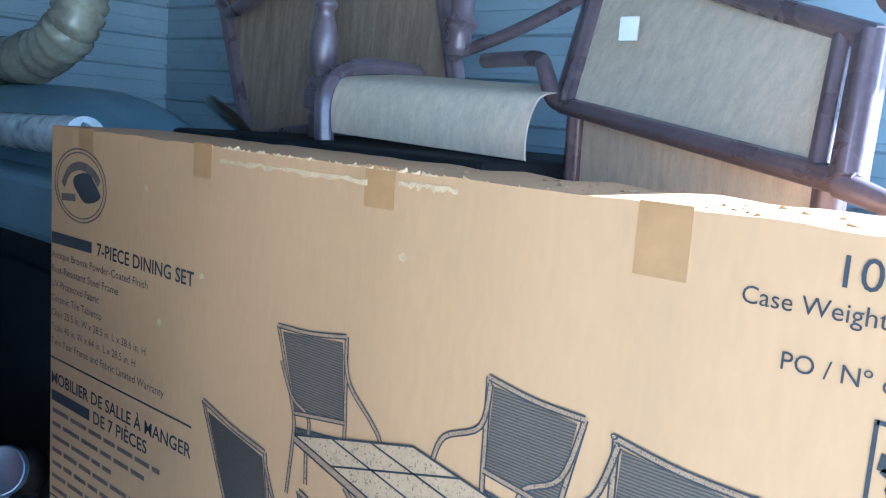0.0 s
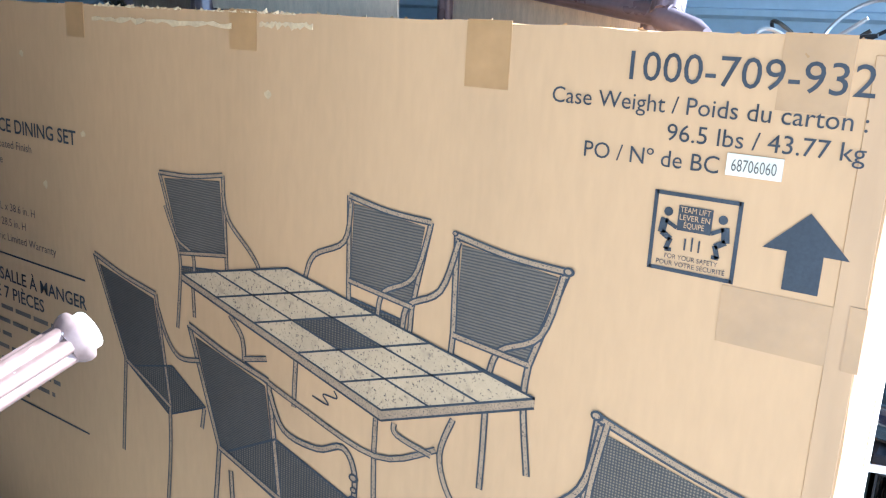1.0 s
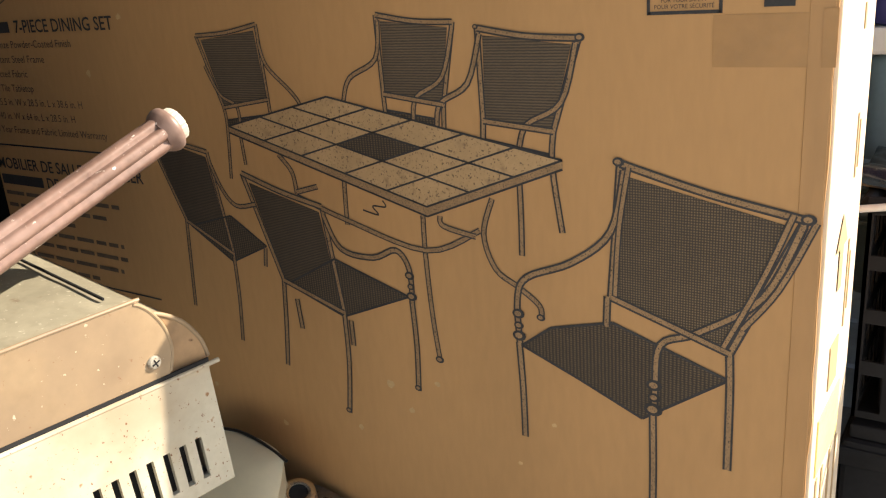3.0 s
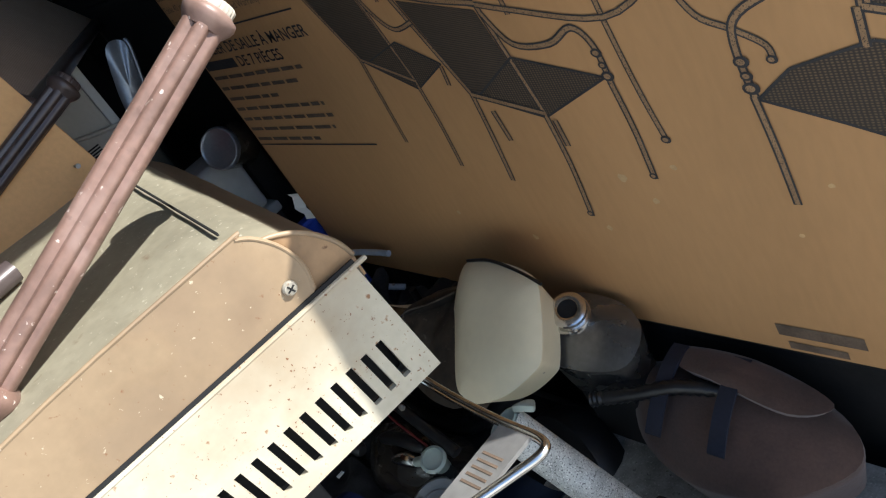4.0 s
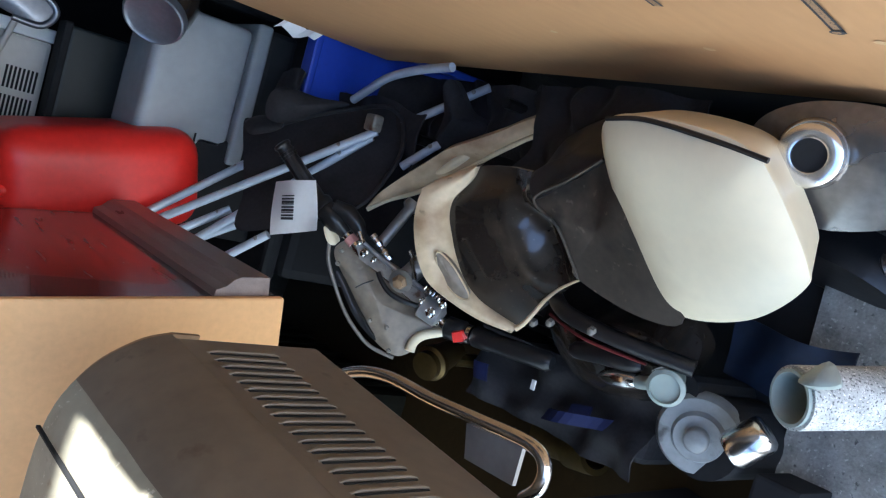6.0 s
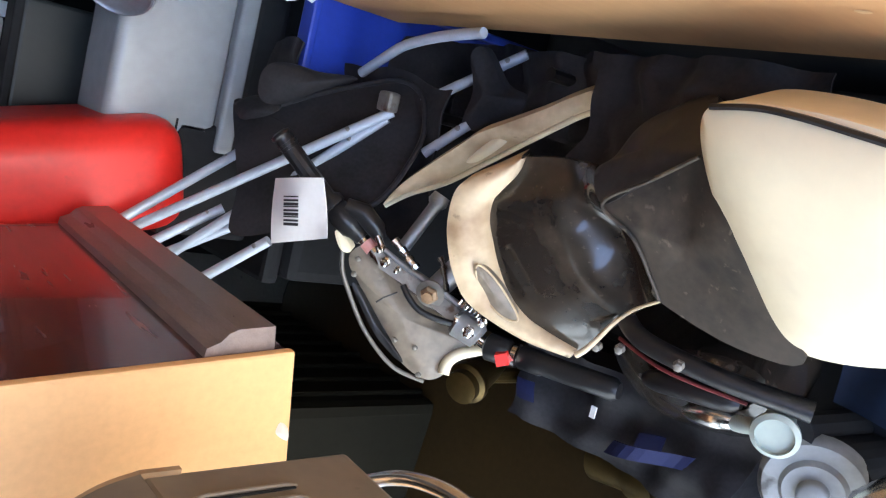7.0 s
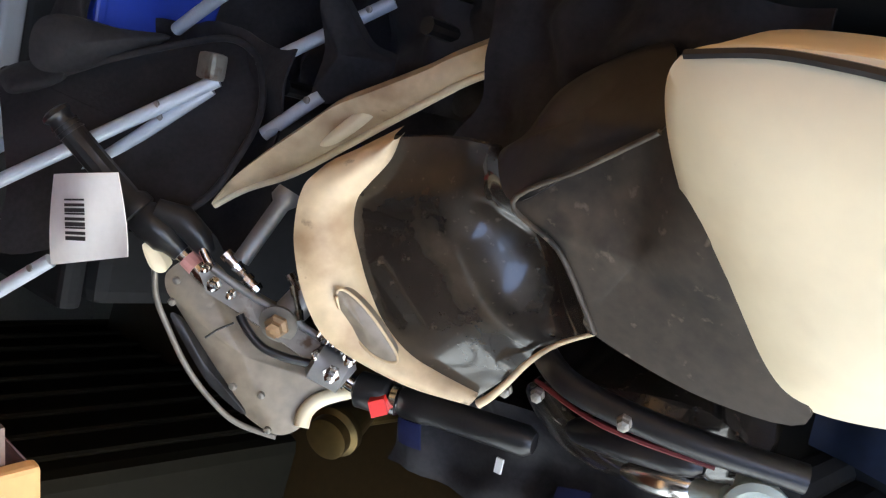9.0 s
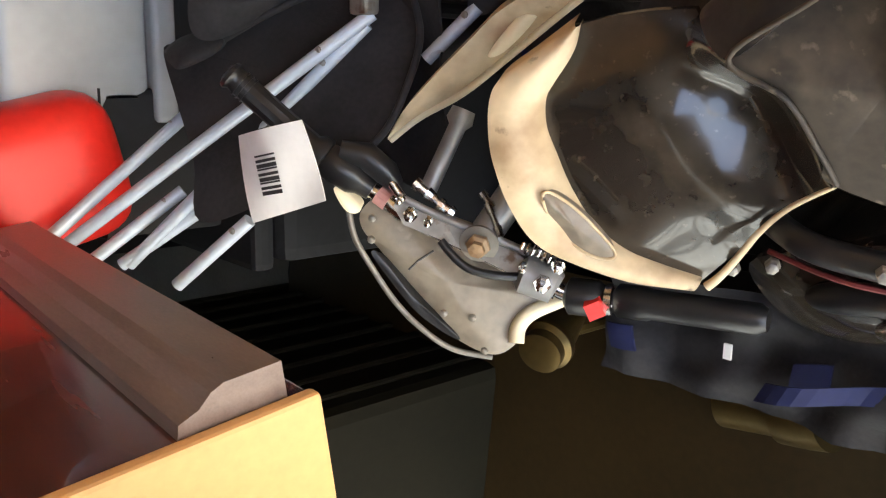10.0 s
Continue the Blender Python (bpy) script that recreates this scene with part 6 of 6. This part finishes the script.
part("body", lathe([(0.02, -0.06), (0.026, 0.0), (0.03, 0.004), (0.03, 0.014), (0.024, 0.018), (0.024, 0.03), (0.016, 0.032)], (0.285, -0.475, 0.34), (0.3, -0.3, 0.9), 24), BRASS, cup, "", True)
part("stem", sweep([(0.28, -0.47, 0.30), (0.28, -0.47, 0.0)], 0.012, 12), BRASS, cup)
shift(cup)
rag = thing("blue_rag", (0.34, -0.22, 0.3), "dark blue cloth stuffed behind the leg shield", "cloth")
cloth("rag_cloth", 0.26, 0.40, -0.30, -0.17, 0.37, 51.0, 0.02, material("dark blue cloth", (0.008, 0.014, 0.075), 0.8, vary=0.3), rag, "crumpled dark blue cloth", 14)
shift(rag)
bag = thing("tool_bag", (0.45, -0.5, 0.1), "crumpled black and blue nylon tool bag", "bag")
cloth("bag_cloth", 0.30, 0.66, -0.52, -0.40, 0.26, 9.0, 0.045, BLACK_CLOTH, bag, "crumpled black nylon")
BLUE_CLOTH = material("blue nylon cloth", (0.004, 0.008, 0.05), 0.7, vary=0.3, scale=18, fine=120, bump=0.4)
for x, y, z, w in ((0.345, -0.465, 0.283, 0.016), (0.54, -0.47, 0.262, 0.018)):
    cloth("blue_patch", x - w, x + w, y - 0.014, y + 0.014, z, 60 + 40 * x, 0.016, BLUE_CLOTH, bag, "blue nylon trim", 10)
part("bag_body", cuboid((0.32, -0.51, 0.11), (0.64, -0.41, 0.235), 0.03, 3), BLACK_CLOTH, bag)
part("blue_strap", sheet(lambda u, v: (0.50 + 0.10 * u + 0.01 * v, -0.49 + 0.02 * u + 0.02 * v, 0.30 - 0.01 * u + 0.01 * math.sin(u * 5)), 8, 2, 0.003, (0, 0, 1)), BLUE_CLOTH, bag, "bright blue webbing strap")
part("bag_mark", cuboid((0.47, -0.455, 0.305), (0.478, -0.44, 0.3075), 0), PAPER, bag)
shift(bag)
disc = thing("grey_lid", (0.76, -0.41, 0.2), "round grey plastic lid with a turn-knob", "lid")
dp = part("plate", lathe([(0.0001, 0.008), (0.03, 0.008), (0.034, 0.002), (0.05, 0.002), (0.055, -0.004), (0.055, -0.016)], (0.762, -0.413, 0.312), (0.4, -0.25, 0.88), 36), CREST, disc, "", True)
part("knob", lathe([(0.016, 0), (0.016, 0.008), (0.013, 0.011), (0.0001, 0.011)], (0.765, -0.415, 0.319), (0.4, -0.25, 0.88), 24), CREST, dp, "", True)
part("tub", lathe([(0.05, -0.3), (0.054, -0.012)], (0.762, -0.413, 0.312), (0.0, 0.0, 1), 32), TOTE_BLACK, disc)
shift(disc)
tapw = thing("silver_can", (0.86, -0.43, 0.25), "small silver drinks can lying in the clutter", "can")
part("body", lathe([(0.018, 0), (0.022, 0.004), (0.0235, 0.010), (0.0235, 0.046), (0.020, 0.052), (0.0001, 0.050)], (0.851, -0.371, 0.322), (-0.034, -0.042, 0.015), 24), CHROME, tapw, "", True)
part("rest", cuboid((0.83, -0.50, 0.20), (0.89, -0.43, 0.285), 0.005), TOTE_BLACK, tapw)
shift(tapw)
tp = thing("plastic_valve", (0.72, -0.36, 0.35), "pale green plastic tap with a chrome rim", "tap")
part("body", lathe([(0.014, -0.05), (0.018, -0.01), (0.024, 0.0), (0.024, 0.0045), (0.019, 0.008), (0.019, 0.003), (0.0001, 0.003)], (0.735, -0.362, 0.368), (0.4, -0.25, 0.88), 28), PIPE_IN, tp, "", True)
part("nozzle", sweep(spline([(0.71, -0.365, 0.36), (0.685, -0.372, 0.352), (0.665, -0.37, 0.345)], 4), 0.009, 12), PIPE_IN, tp, "", True)
part("post", sweep([(0.735, -0.362, 0.33), (0.735, -0.362, 0.0)], 0.02, 12), TOTE_BLACK, tp)
shift(tp)
junk = thing("black_case", (0.7, -0.33, 0.1), "black plastic case under the motorbike", "case")
part("case_body", cuboid((0.20, -0.40, 0.0), (0.86, -0.06, 0.16), 0.03, 3), TOTE_BLACK, junk)
part("case_lid", cuboid((0.22, -0.38, 0.16), (0.84, -0.08, 0.19), 0.012), TOTE_BLACK, junk)
shift(junk)
bl2 = thing("blue_tarp", (0.8, -0.3, 0.3), "folded blue tarpaulin under the tail of the motorbike", "tarp")
# very dark blue, unevenly toned
TARP = material("dark blue tarpaulin", (0.005, 0.013, 0.034), 0.55, vary=0.4, scale=14, fine=120, bump=0.2)
cloth("tarp_cloth", 0.72, 0.88, -0.34, -0.26, 0.235, 21.0, 0.02, TARP, bl2, "crumpled blue tarpaulin")
part("tarp_fold", pillow([(0.74, -0.33, 0.205), (0.80, -0.34, 0.205), (0.86, -0.32, 0.205), (0.86, -0.28, 0.205), (0.80, -0.27, 0.205), (0.74, -0.28, 0.205)], (0, 0, 1), 0.02, 0.015, 5, 4), TARP, bl2)
shift(bl2)

# ---- beyond the carton: stacked sling chairs ----
def stacked_chair(origin, label, bl, br, tl, tr, drop):
    """Two tan sling panels in a moulded frame: seat above, back below a shared rail."""
    ch = thing("patio_chair", origin, label, "chair", "stacked patio chairs")
    bl, br, tl, tr = map(Vector, (bl, br, tl, tr))
    n = (br - bl).cross(tl - bl).normalized()
    if n.y > 0:
        n = -n
    part("seat", sheet(lambda u, v: bl.lerp(br, u).lerp(tl.lerp(tr, u), v) - n * 0.012 * math.sin(math.pi * u), 10, 10, 0.005, n), SLING, ch, "taut tan woven sling")
    dn = Vector(drop)
    part("backrest", sheet(lambda u, v: bl.lerp(br, u) + dn * v - n * 0.035, 10, 6, 0.005, n), SLING, ch, "tan woven sling panel")
    for a, b, r in ((bl, tl, 0.022), (bl - (br - bl) * 0.05 - n * 0.012, tl - (br - bl) * 0.05 - n * 0.012, 0.024), (br, tr, 0.014), (br + (br - bl) * 0.075, tr + (br - bl) * 0.075, 0.024), (bl - (br - bl) * 0.03, br + (br - bl) * 0.10, 0.018), (tl, tr + (br - bl) * 0.09, 0.018), (bl - n * 0.03, bl + dn - n * 0.03, 0.022), (br - n * 0.03, br + dn - n * 0.03, 0.022)):
        part("frame_rail", sweep([a, a.lerp(b, 0.5), b], r, 32, 6, 0.14), CHAIR_FRAME, ch, "grooved purple-brown rail", True)
    return ch, n


cha, cn = stacked_chair((1.0, 0.6, 0.9), "tan sling patio chair with grooved purple-brown frame, stacked upside down", (0.690, 0.726, 1.617), (1.300, 0.390, 1.537), (0.63, 0.93, 1.945), (1.275, 0.500, 1.724), (-0.005, 0.02, -0.28))
part("label", cuboid((0.815, 0.688, 1.742), (0.852, 0.694, 1.785), 0), PAPER, cha, "small white paper label")
part("arm", sweep(spline([(0.70, 0.73, 1.620), (0.645, 0.745, 1.63), (0.61, 0.76, 1.68), (0.56, 0.80, 1.715), (0.45, 0.85, 1.72), (0.33, 0.9, 1.72)], 6), 0.018, 14), CHAIR_FRAME, cha, "", True)
part("arm", sweep(spline([(1.33, 0.47, 1.76), (1.36, 0.50, 1.80), (1.36, 0.56, 1.86), (1.28, 0.62, 1.92)], 6), 0.018, 14), CHAIR_FRAME, cha, "", True)
part("leg", sweep([(0.72, 0.80, 1.45), (0.72, 0.9, 0.45), (0.72, 0.92, 0.0)], 0.02, 14), CHAIR_FRAME, cha)
part("leg", sweep([(1.32, 0.48, 1.30), (1.34, 0.62, 0.45), (1.34, 0.66, 0.0)], 0.02, 14), CHAIR_FRAME, cha)
part("rail_end", sweep([(1.34, 0.362, 1.528), (1.40, 0.33, 1.513), (1.42, 0.32, 1.508)], [0.018, 0.015, 0.008], 14), CHAIR_FRAME, cha, "", True)
shift(cha)

chb = thing("patio_chair", (0.2, 0.8, 0.9), "tan sling patio chair lying with a turned front leg upright", "chair", "stacked patio chairs")


def roll_seat():
    """A seat whose front edge rolls down, seen from the front."""
    def f(u, v):
        x = 0.055 + 0.60 * u
        a = v * 1.9
        return (x, 0.74 - 0.10 * math.sin(a) + 0.25 * (1 - min(v * 3, 1)), 1.585 + 0.10 * math.cos(a) - 0.03 * v - 0.02 * u)
    return sheet(f, 8, 16, 0.006, (0, -1, 0.3))


part("seat", roll_seat(), SLING, chb, "woven tan seat with a rolled front edge", True)
part("seat_rail", sweep(spline([(0.03, 0.98, 1.69), (0.03, 0.80, 1.69), (0.035, 0.70, 1.665), (0.045, 0.645, 1.61), (0.055, 0.64, 1.50)], 6), 0.024, 28, 6, 0.14), CHAIR_FRAME, chb, "", True)
LX, LY = -0.105, 0.76
part("turned_leg", lathe([(0.030, 1.30), (0.030, 1.545), (0.034, 1.55), (0.036, 1.56), (0.030, 1.568), (0.031, 1.572), (0.031, 1.63), (0.036, 1.635), (0.036, 1.65), (0.026, 1.66), (0.034, 1.69), (0.038, 1.73), (0.036, 1.77), (0.026, 1.81), (0.022, 1.83), (0.030, 1.84), (0.030, 1.85), (0.022, 1.86), (0.022, 1.95)], (LX, LY, 0), (0, 0, 1), 32), CHAIR_FRAME, chb, "turned baluster leg", True)
part("block", cuboid((LX - 0.034, LY - 0.034, 1.575), (LX + 0.034, LY + 0.034, 1.627), 0.006), CHAIR_FRAME, chb)
part("leg_foot", sweep([(LX, LY, 1.30), (LX, LY, 0.0)], 0.022, 14), CHAIR_FRAME, chb)
part("leg_foot", sweep([(0.55, 0.85, 1.5), (0.55, 0.85, 0.0)], 0.02, 14), CHAIR_FRAME, chb)
part("stretcher", sweep([(LX, LY, 1.60), (0.04, LY, 1.60)], 0.014, 12), CHAIR_FRAME, chb)
shift(chb)

chc = thing("patio_chair", (-0.1, 1.1, 0.9), "tan sling chair back leaning behind the others, darkened for shade", "chair", "stacked patio chairs")
bl, br, tl, tr = Vector((-0.745, 1.0, 1.455)), Vector((0.16, 1.02, 1.60)), Vector((-0.95, 1.02, 1.95)), Vector((0.03, 1.05, 1.96))
# back panel in shade, given by the darker sling colour
part("backrest", sheet(lambda u, v: bl.lerp(br, u).lerp(tl.lerp(tr, u), v) + Vector((0, 0.02, 0)) * math.sin(math.pi * u), 10, 10, 0.006, (0, -1, 0.1)), SLING_SHADED, chc, "woven sling back, tan darkened for shade")
for a, b in ((bl, tl), (br, tr), (bl, br)):
    part("frame_rail", sweep([a, a.lerp(b, 0.5), b], 0.026, 32, 6, 0.14), CHAIR_FRAME, chc, "", True)
part("arm", sweep(spline([(-0.86, 0.95, 1.90), (-0.78, 0.93, 1.865), (-0.70, 0.92, 1.88), (-0.55, 0.92, 1.93), (-0.40, 0.92, 1.99)], 6), 0.02, 14), CHAIR_FRAME, chc, "", True)
part("arm", sweep(spline([(0.15, 0.98, 1.74), (0.32, 0.98, 1.79), (0.5, 0.98, 1.86), (0.62, 0.98, 1.93)], 6), 0.016, 14), CHAIR_FRAME, chc, "", True)
part("turned_post", lathe([(0.03, 0), (0.04, 0.02), (0.03, 0.05), (0.045, 0.08), (0.03, 0.11), (0.03, 0.2)], (0.17, 0.98, 1.74), (0.05, 0, 1), 24), CHAIR_FRAME, chc, "", True)
part("rail_foot", sweep([bl, (-0.6, 1.1, 0.6), (-0.6, 1.15, 0.0)], 0.02, 14), CHAIR_FRAME, chc)
part("rail_foot", sweep([br, (0.2, 1.2, 0.6), (0.2, 1.25, 0.0)], 0.02, 14), CHAIR_FRAME, chc)
shift(chc)

# black filler, raised to give the shade under the seats
dark = thing("storage_tote", (0.3, 0.7, 0), "black lidded tote added for the dark gap below the stacked chairs", "storage box")
part("tub", cuboid((-0.35, 0.5, 0.0), (0.66, 1.25, 1.455), 0.03), TOTE_BLACK, dark)
part("lid", cuboid((-0.37, 0.48, 1.455), (0.68, 1.27, 1.50), 0.015), TOTE_BLACK, dark)
shift(dark)
strapd = thing("black_bar", (-0.5, 0.8, 1.5), "black glossy bar leaning on the steel wall", "bar")
part("bar_body", sweep([(-0.72, 0.82, 1.585), (-0.66, 0.80, 1.57), (-0.48, 0.76, 1.52), (-0.40, 0.74, 1.49), (-0.38, 0.74, 0.0)], [0.012, 0.022, 0.022, 0.02, 0.02], 14), GLOSS_BLACK, strapd, "", True)
shift(strapd)

# duct, wrapped roll and totes beyond the left end of the carton
duct = thing("flexible_duct", (-1.0, 0.5, 1.5), "coil of yellowed clear flexible duct in plastic", "duct")
pts = spline([(-1.75, 0.45, 1.66), (-1.40, 0.46, 1.655), (-1.12, 0.47, 1.68), (-0.96, 0.49, 1.76), (-0.97, 0.53, 1.88), (-1.10, 0.56, 1.96), (-1.25, 0.57, 1.99)], 12)
part("coil", sweep(pts, [(0.080 if i % 3 else 0.072) + 0.012 * noise.noise(Vector((i * 0.7, 5, 1))) for i in range(len(pts))], 24), DUCT, duct, "", True)
part("end_cuff", lathe([(0.070, -0.01), (0.082, 0.0), (0.082, 0.05), (0.072, 0.06)], (-1.27, 0.572, 1.992), (-1, 0.05, 0.15), 28), DUCT, duct, "", True)
shift(duct)
tub = thing("storage_tote", (-1.1, 0.55, 0), "dull teal storage tote with a rounded lid", "storage box")
part("tub", cuboid((-1.75, 0.30, 0.0), (-0.52, 0.80, 1.33), 0.03), TOTE_TEAL, tub)
part("rim", cuboid((-1.77, 0.28, 1.18), (-0.50, 0.82, 1.22), 0.012), TOTE_TEAL, tub)
part("lid", pillow([(-1.75, 0.3, 1.37), (-0.55, 0.3, 1.37), (-0.52, 0.55, 1.37), (-0.55, 0.8, 1.37), (-1.75, 0.8, 1.37), (-1.78, 0.55, 1.37)], (0, 0, 1), 0.22, 0.04, 8, 6, 0.3, 3), TOTE_TEAL, tub, "", True)
shift(tub)
wrap = thing("wrapped_roll", (-0.8, 0.3, 1.4), "roll wrapped in crinkled clear plastic", "roll")
pts = [(-1.6 + 0.105 * k, 0.27 - 0.003 * k, 1.44 + 0.002 * k) for k in range(13)]
part("film", sweep(pts, [0.05 + 0.008 * noise.noise(Vector((k * 1.7, 0, 3))) for k in range(13)], 20), WRAP, wrap, "", True)
part("core", sweep(pts[:11], 0.036, 16), MICRO, wrap)
tail_bm = pillow([(-0.40, 0.25, 1.45), (-0.33, 0.22, 1.50), (-0.22, 0.20, 1.49), (-0.12, 0.18, 1.46), (-0.2, 0.2, 1.43), (-0.33, 0.24, 1.42)], (0, -0.4, 1), 0.03, 0.03, 6, 5)
part("film_end", tail_bm, WRAP, wrap, "crumpled loose film end", True)
shift(wrap)
bins = thing("storage_tote", (-0.5, 0.2, 0), "dull teal tote behind the carton, its tub blackened for shade", "storage box")
# tub in black instead of teal: shade beside the carton put into its colour
part("tub", cuboid((-1.2, 0.13, 0.0), (-0.03, 0.27, 1.22), 0.02), TOTE_BLACK, bins)
part("lid", cuboid((-1.22, 0.12, 1.22), (-0.02, 0.28, 1.37), 0.02), TOTE_TEAL, bins)
part("side_foot", cuboid((-1.2, 0.10, 0.0), (-0.04, 0.129, 1.16), 0.01), TOTE_BLACK, bins)
shift(bins)
scrap = thing("torn_box", (1.35, 0.5, 1.4), "torn brown cardboard box flap behind the carton", "cardboard box")
part("flap", sheet(lambda u, v: (1.36 + 0.10 * u, 0.42 + 0.1 * u + 0.02 * v, 1.36 + 0.12 * v - 0.03 * u), 4, 4, 0.004, (0, -1, 0)), CARD, scrap)
part("box_body", cuboid((1.34, 0.46, 0.85), (1.60, 0.70, 1.40), 0.006), CARD, scrap)
part("box_base", cuboid((1.34, 0.46, 0.0), (1.60, 0.70, 0.848), 0.006), TOTE_BLACK, scrap)
shift(scrap)
wires = thing("wire_tangle", (1.55, 0.6, 1.5), "tangle of thin grey and black cables", "cables")
rnd = random.Random(11)
for k in range(14):
    c = Vector((1.50 + rnd.uniform(-0.1, 0.22), 0.62 + rnd.uniform(-0.08, 0.12), 1.47 + rnd.uniform(-0.02, 0.08)))
    r = rnd.uniform(0.03, 0.08)
    pts = [c + Vector((r * math.cos(a), 0.5 * r * math.sin(a), 0.6 * r * math.sin(a * 1.3 + k))) for a in [i * 0.7 for i in range(8)]]
    part("cable", sweep(spline(pts, 4), 0.0035, 6), (RUBBER, GREY_METAL)[k % 5 == 0], wires, "", True)
part("coil_base", cuboid((1.38, 0.56, 1.402), (1.60, 0.72, 1.43), 0.006), TOTE_BLACK, wires)
shift(wires)

# ---- right of the carton: cooler and crate in the sun ----
cooler = thing("cooler", (1.9, 1.0, 0.5), "navy and slate blue cooler with a white latch band", "cooler")
part("tub", cuboid((1.615, 0.78, 0.66), (2.17, 1.30, 1.135), 0.03, 3), SLATE, cooler, "slate blue lower body", True)
part("rib_band", cuboid((1.612, 0.775, 0.90), (2.173, 1.305, 0.94), 0.006), SLATE, cooler)
for k in range(5):
    part("rib", cuboid((1.613, 0.772, 0.81 + 0.018 * k), (2.172, 1.30, 0.819 + 0.018 * k), 0.003), SLATE, cooler)
part("band", cuboid((1.605, 0.768, 1.135), (2.18, 1.31, 1.185), 0.008), WHITE, cooler, "white moulded band")
hg = part("hinge", cuboid((1.655, 0.762, 1.143), (1.715, 0.768, 1.177), 0.002), WHITE, cooler, "white latch plate with screws")
for x in (1.668, 1.702):
    for z in (1.152, 1.168):
        part("screw", lathe([(0.004, 0), (0.004, 0.002), (0.002, 0.003)], (x, 0.762, z), (0, -1, 0), 10), GREY_METAL, hg)
part("lid", cuboid((1.61, 0.77, 1.185), (2.175, 1.30, 1.53), 0.03, 3), NAVY, cooler, "navy blue lid", True)
part("foot", cuboid((1.65, 0.80, 0.0), (2.15, 1.28, 0.66), 0.01), TOTE_BLACK, cooler)
shift(cooler)
crate = thing("milk_crate", (1.88, 0.5, 0.5), "black lattice crate full of papers and cables", "crate")


def crate_side(a, b, z0, z1):
    """A lattice wall with open cells."""
    a, b = Vector(a), Vector(b)
    t = Vector((-(b - a).y, (b - a).x, 0)).normalized() * 0.006
    us, vs = [0.0], [z0]
    for k in range(7):
        us += [k / 7 + 0.025, (k + 1) / 7 - 0.025]
    for k in range(4):
        h = (z1 - z0) / 4
        vs += [z0 + h * k + 0.012, z0 + h * (k + 1) - 0.012]
    us.append(1.0)
    vs.append(z1)
    return slotted(us, vs, [(1 + 2 * i, 1 + 2 * j) for i in range(7) for j in range(4)], lambda u, v: (*(a.lerp(b, u)).xy, v), t)


C4 = [(1.69, 0.42), (2.05, 0.42), (2.05, 0.74), (1.69, 0.74)]
for i in range(4):
    part("side", crate_side((*C4[i], 0), (*C4[(i + 1) % 4], 0), 0.50, 0.86), TOTE_BLACK, crate, "open black lattice side")
for i in range(4):
    part("rim", sweep([(*C4[i], 0.865), (*C4[(i + 1) % 4], 0.865)], 0.012, 10), TOTE_BLACK, crate)
part("base", cuboid((1.69, 0.42, 0.46), (2.05, 0.74, 0.485), 0.004), TOTE_BLACK, crate)
shift(crate)
crate.location.z += 0.088
stand = thing("milk_crate", (1.88, 0.5, 0.0), "black crate under the full crate", "crate")
part("body", cuboid((1.68, 0.41, 0.0), (2.06, 0.75, 0.546), 0.01), TOTE_BLACK, stand)
part("rim", cuboid((1.675, 0.405, 0.50), (2.065, 0.755, 0.535), 0.004), TOTE_BLACK, stand)
shift(stand)
bagb = thing("black_bag", (1.85, 0.55, 0.86), "black plastic bag on top of the crate", "bag")
cloth("film", 1.66, 2.02, 0.45, 0.74, 0.89, 31.0, 0.03, GLOSS_BLACK, bagb, "shiny black film")
part("fill", cuboid((1.72, 0.46, 0.49), (2.02, 0.70, 0.86), 0.02), TOTE_BLACK, bagb)
shift(bagb)
bagb.location.z += 0.088
papers = thing("paper_stack", (1.85, 0.45, 0.9), "curled white papers sticking out of the crate", "paper")
for k in range(3):
    part("paper", sheet(lambda u, v: (1.80 + 0.06 * k + 0.04 * u, 0.43 + 0.02 * k + 0.03 * v, 0.875 + 0.01 * k + 0.012 * v + 0.02 * math.sin(u * 3 + k)), 6, 3, 0.001, (0, -1, 0.5)), PAPER, papers)
shift(papers)
papers.location.z += 0.088
cord = thing("white_cord", (1.85, 0.42, 0.88), "white cord looped over the crate rim", "cable")
part("cord_loop", sweep(spline([(1.68, 0.405, 0.86), (1.76, 0.40, 0.875), (1.85, 0.40, 0.89), (1.95, 0.40, 0.87), (2.04, 0.40, 0.885)], 6), 0.006, 8), WHITE, cord, "", True)
shift(cord)
cord.location.z += 0.088
yel = thing("yellow_box", (2.0, 0.4, 0.0), "yellow plastic case beside the crate", "case")
part("case_body", cuboid((2.08, 0.36, 0.0), (2.19, 0.62, 0.80), 0.015), YELLOW, yel)
part("handle", sweep(spline([(2.135, 0.42, 0.80), (2.135, 0.44, 0.83), (2.135, 0.54, 0.83), (2.135, 0.56, 0.80)], 5), 0.008, 10), TOTE_BLACK, yel)
shift(yel)
bluet = thing("blue_bottle", (1.75, 0.4, 0.55), "small blue bottle inside the crate", "bottle")
part("bottle_body", lathe([(0.03, 0), (0.032, 0.01), (0.032, 0.12), (0.012, 0.15), (0.012, 0.17)], (1.80, 0.50, 0.575), (0, 0, 1), 20), BLUE, bluet, "", True)
shift(bluet)
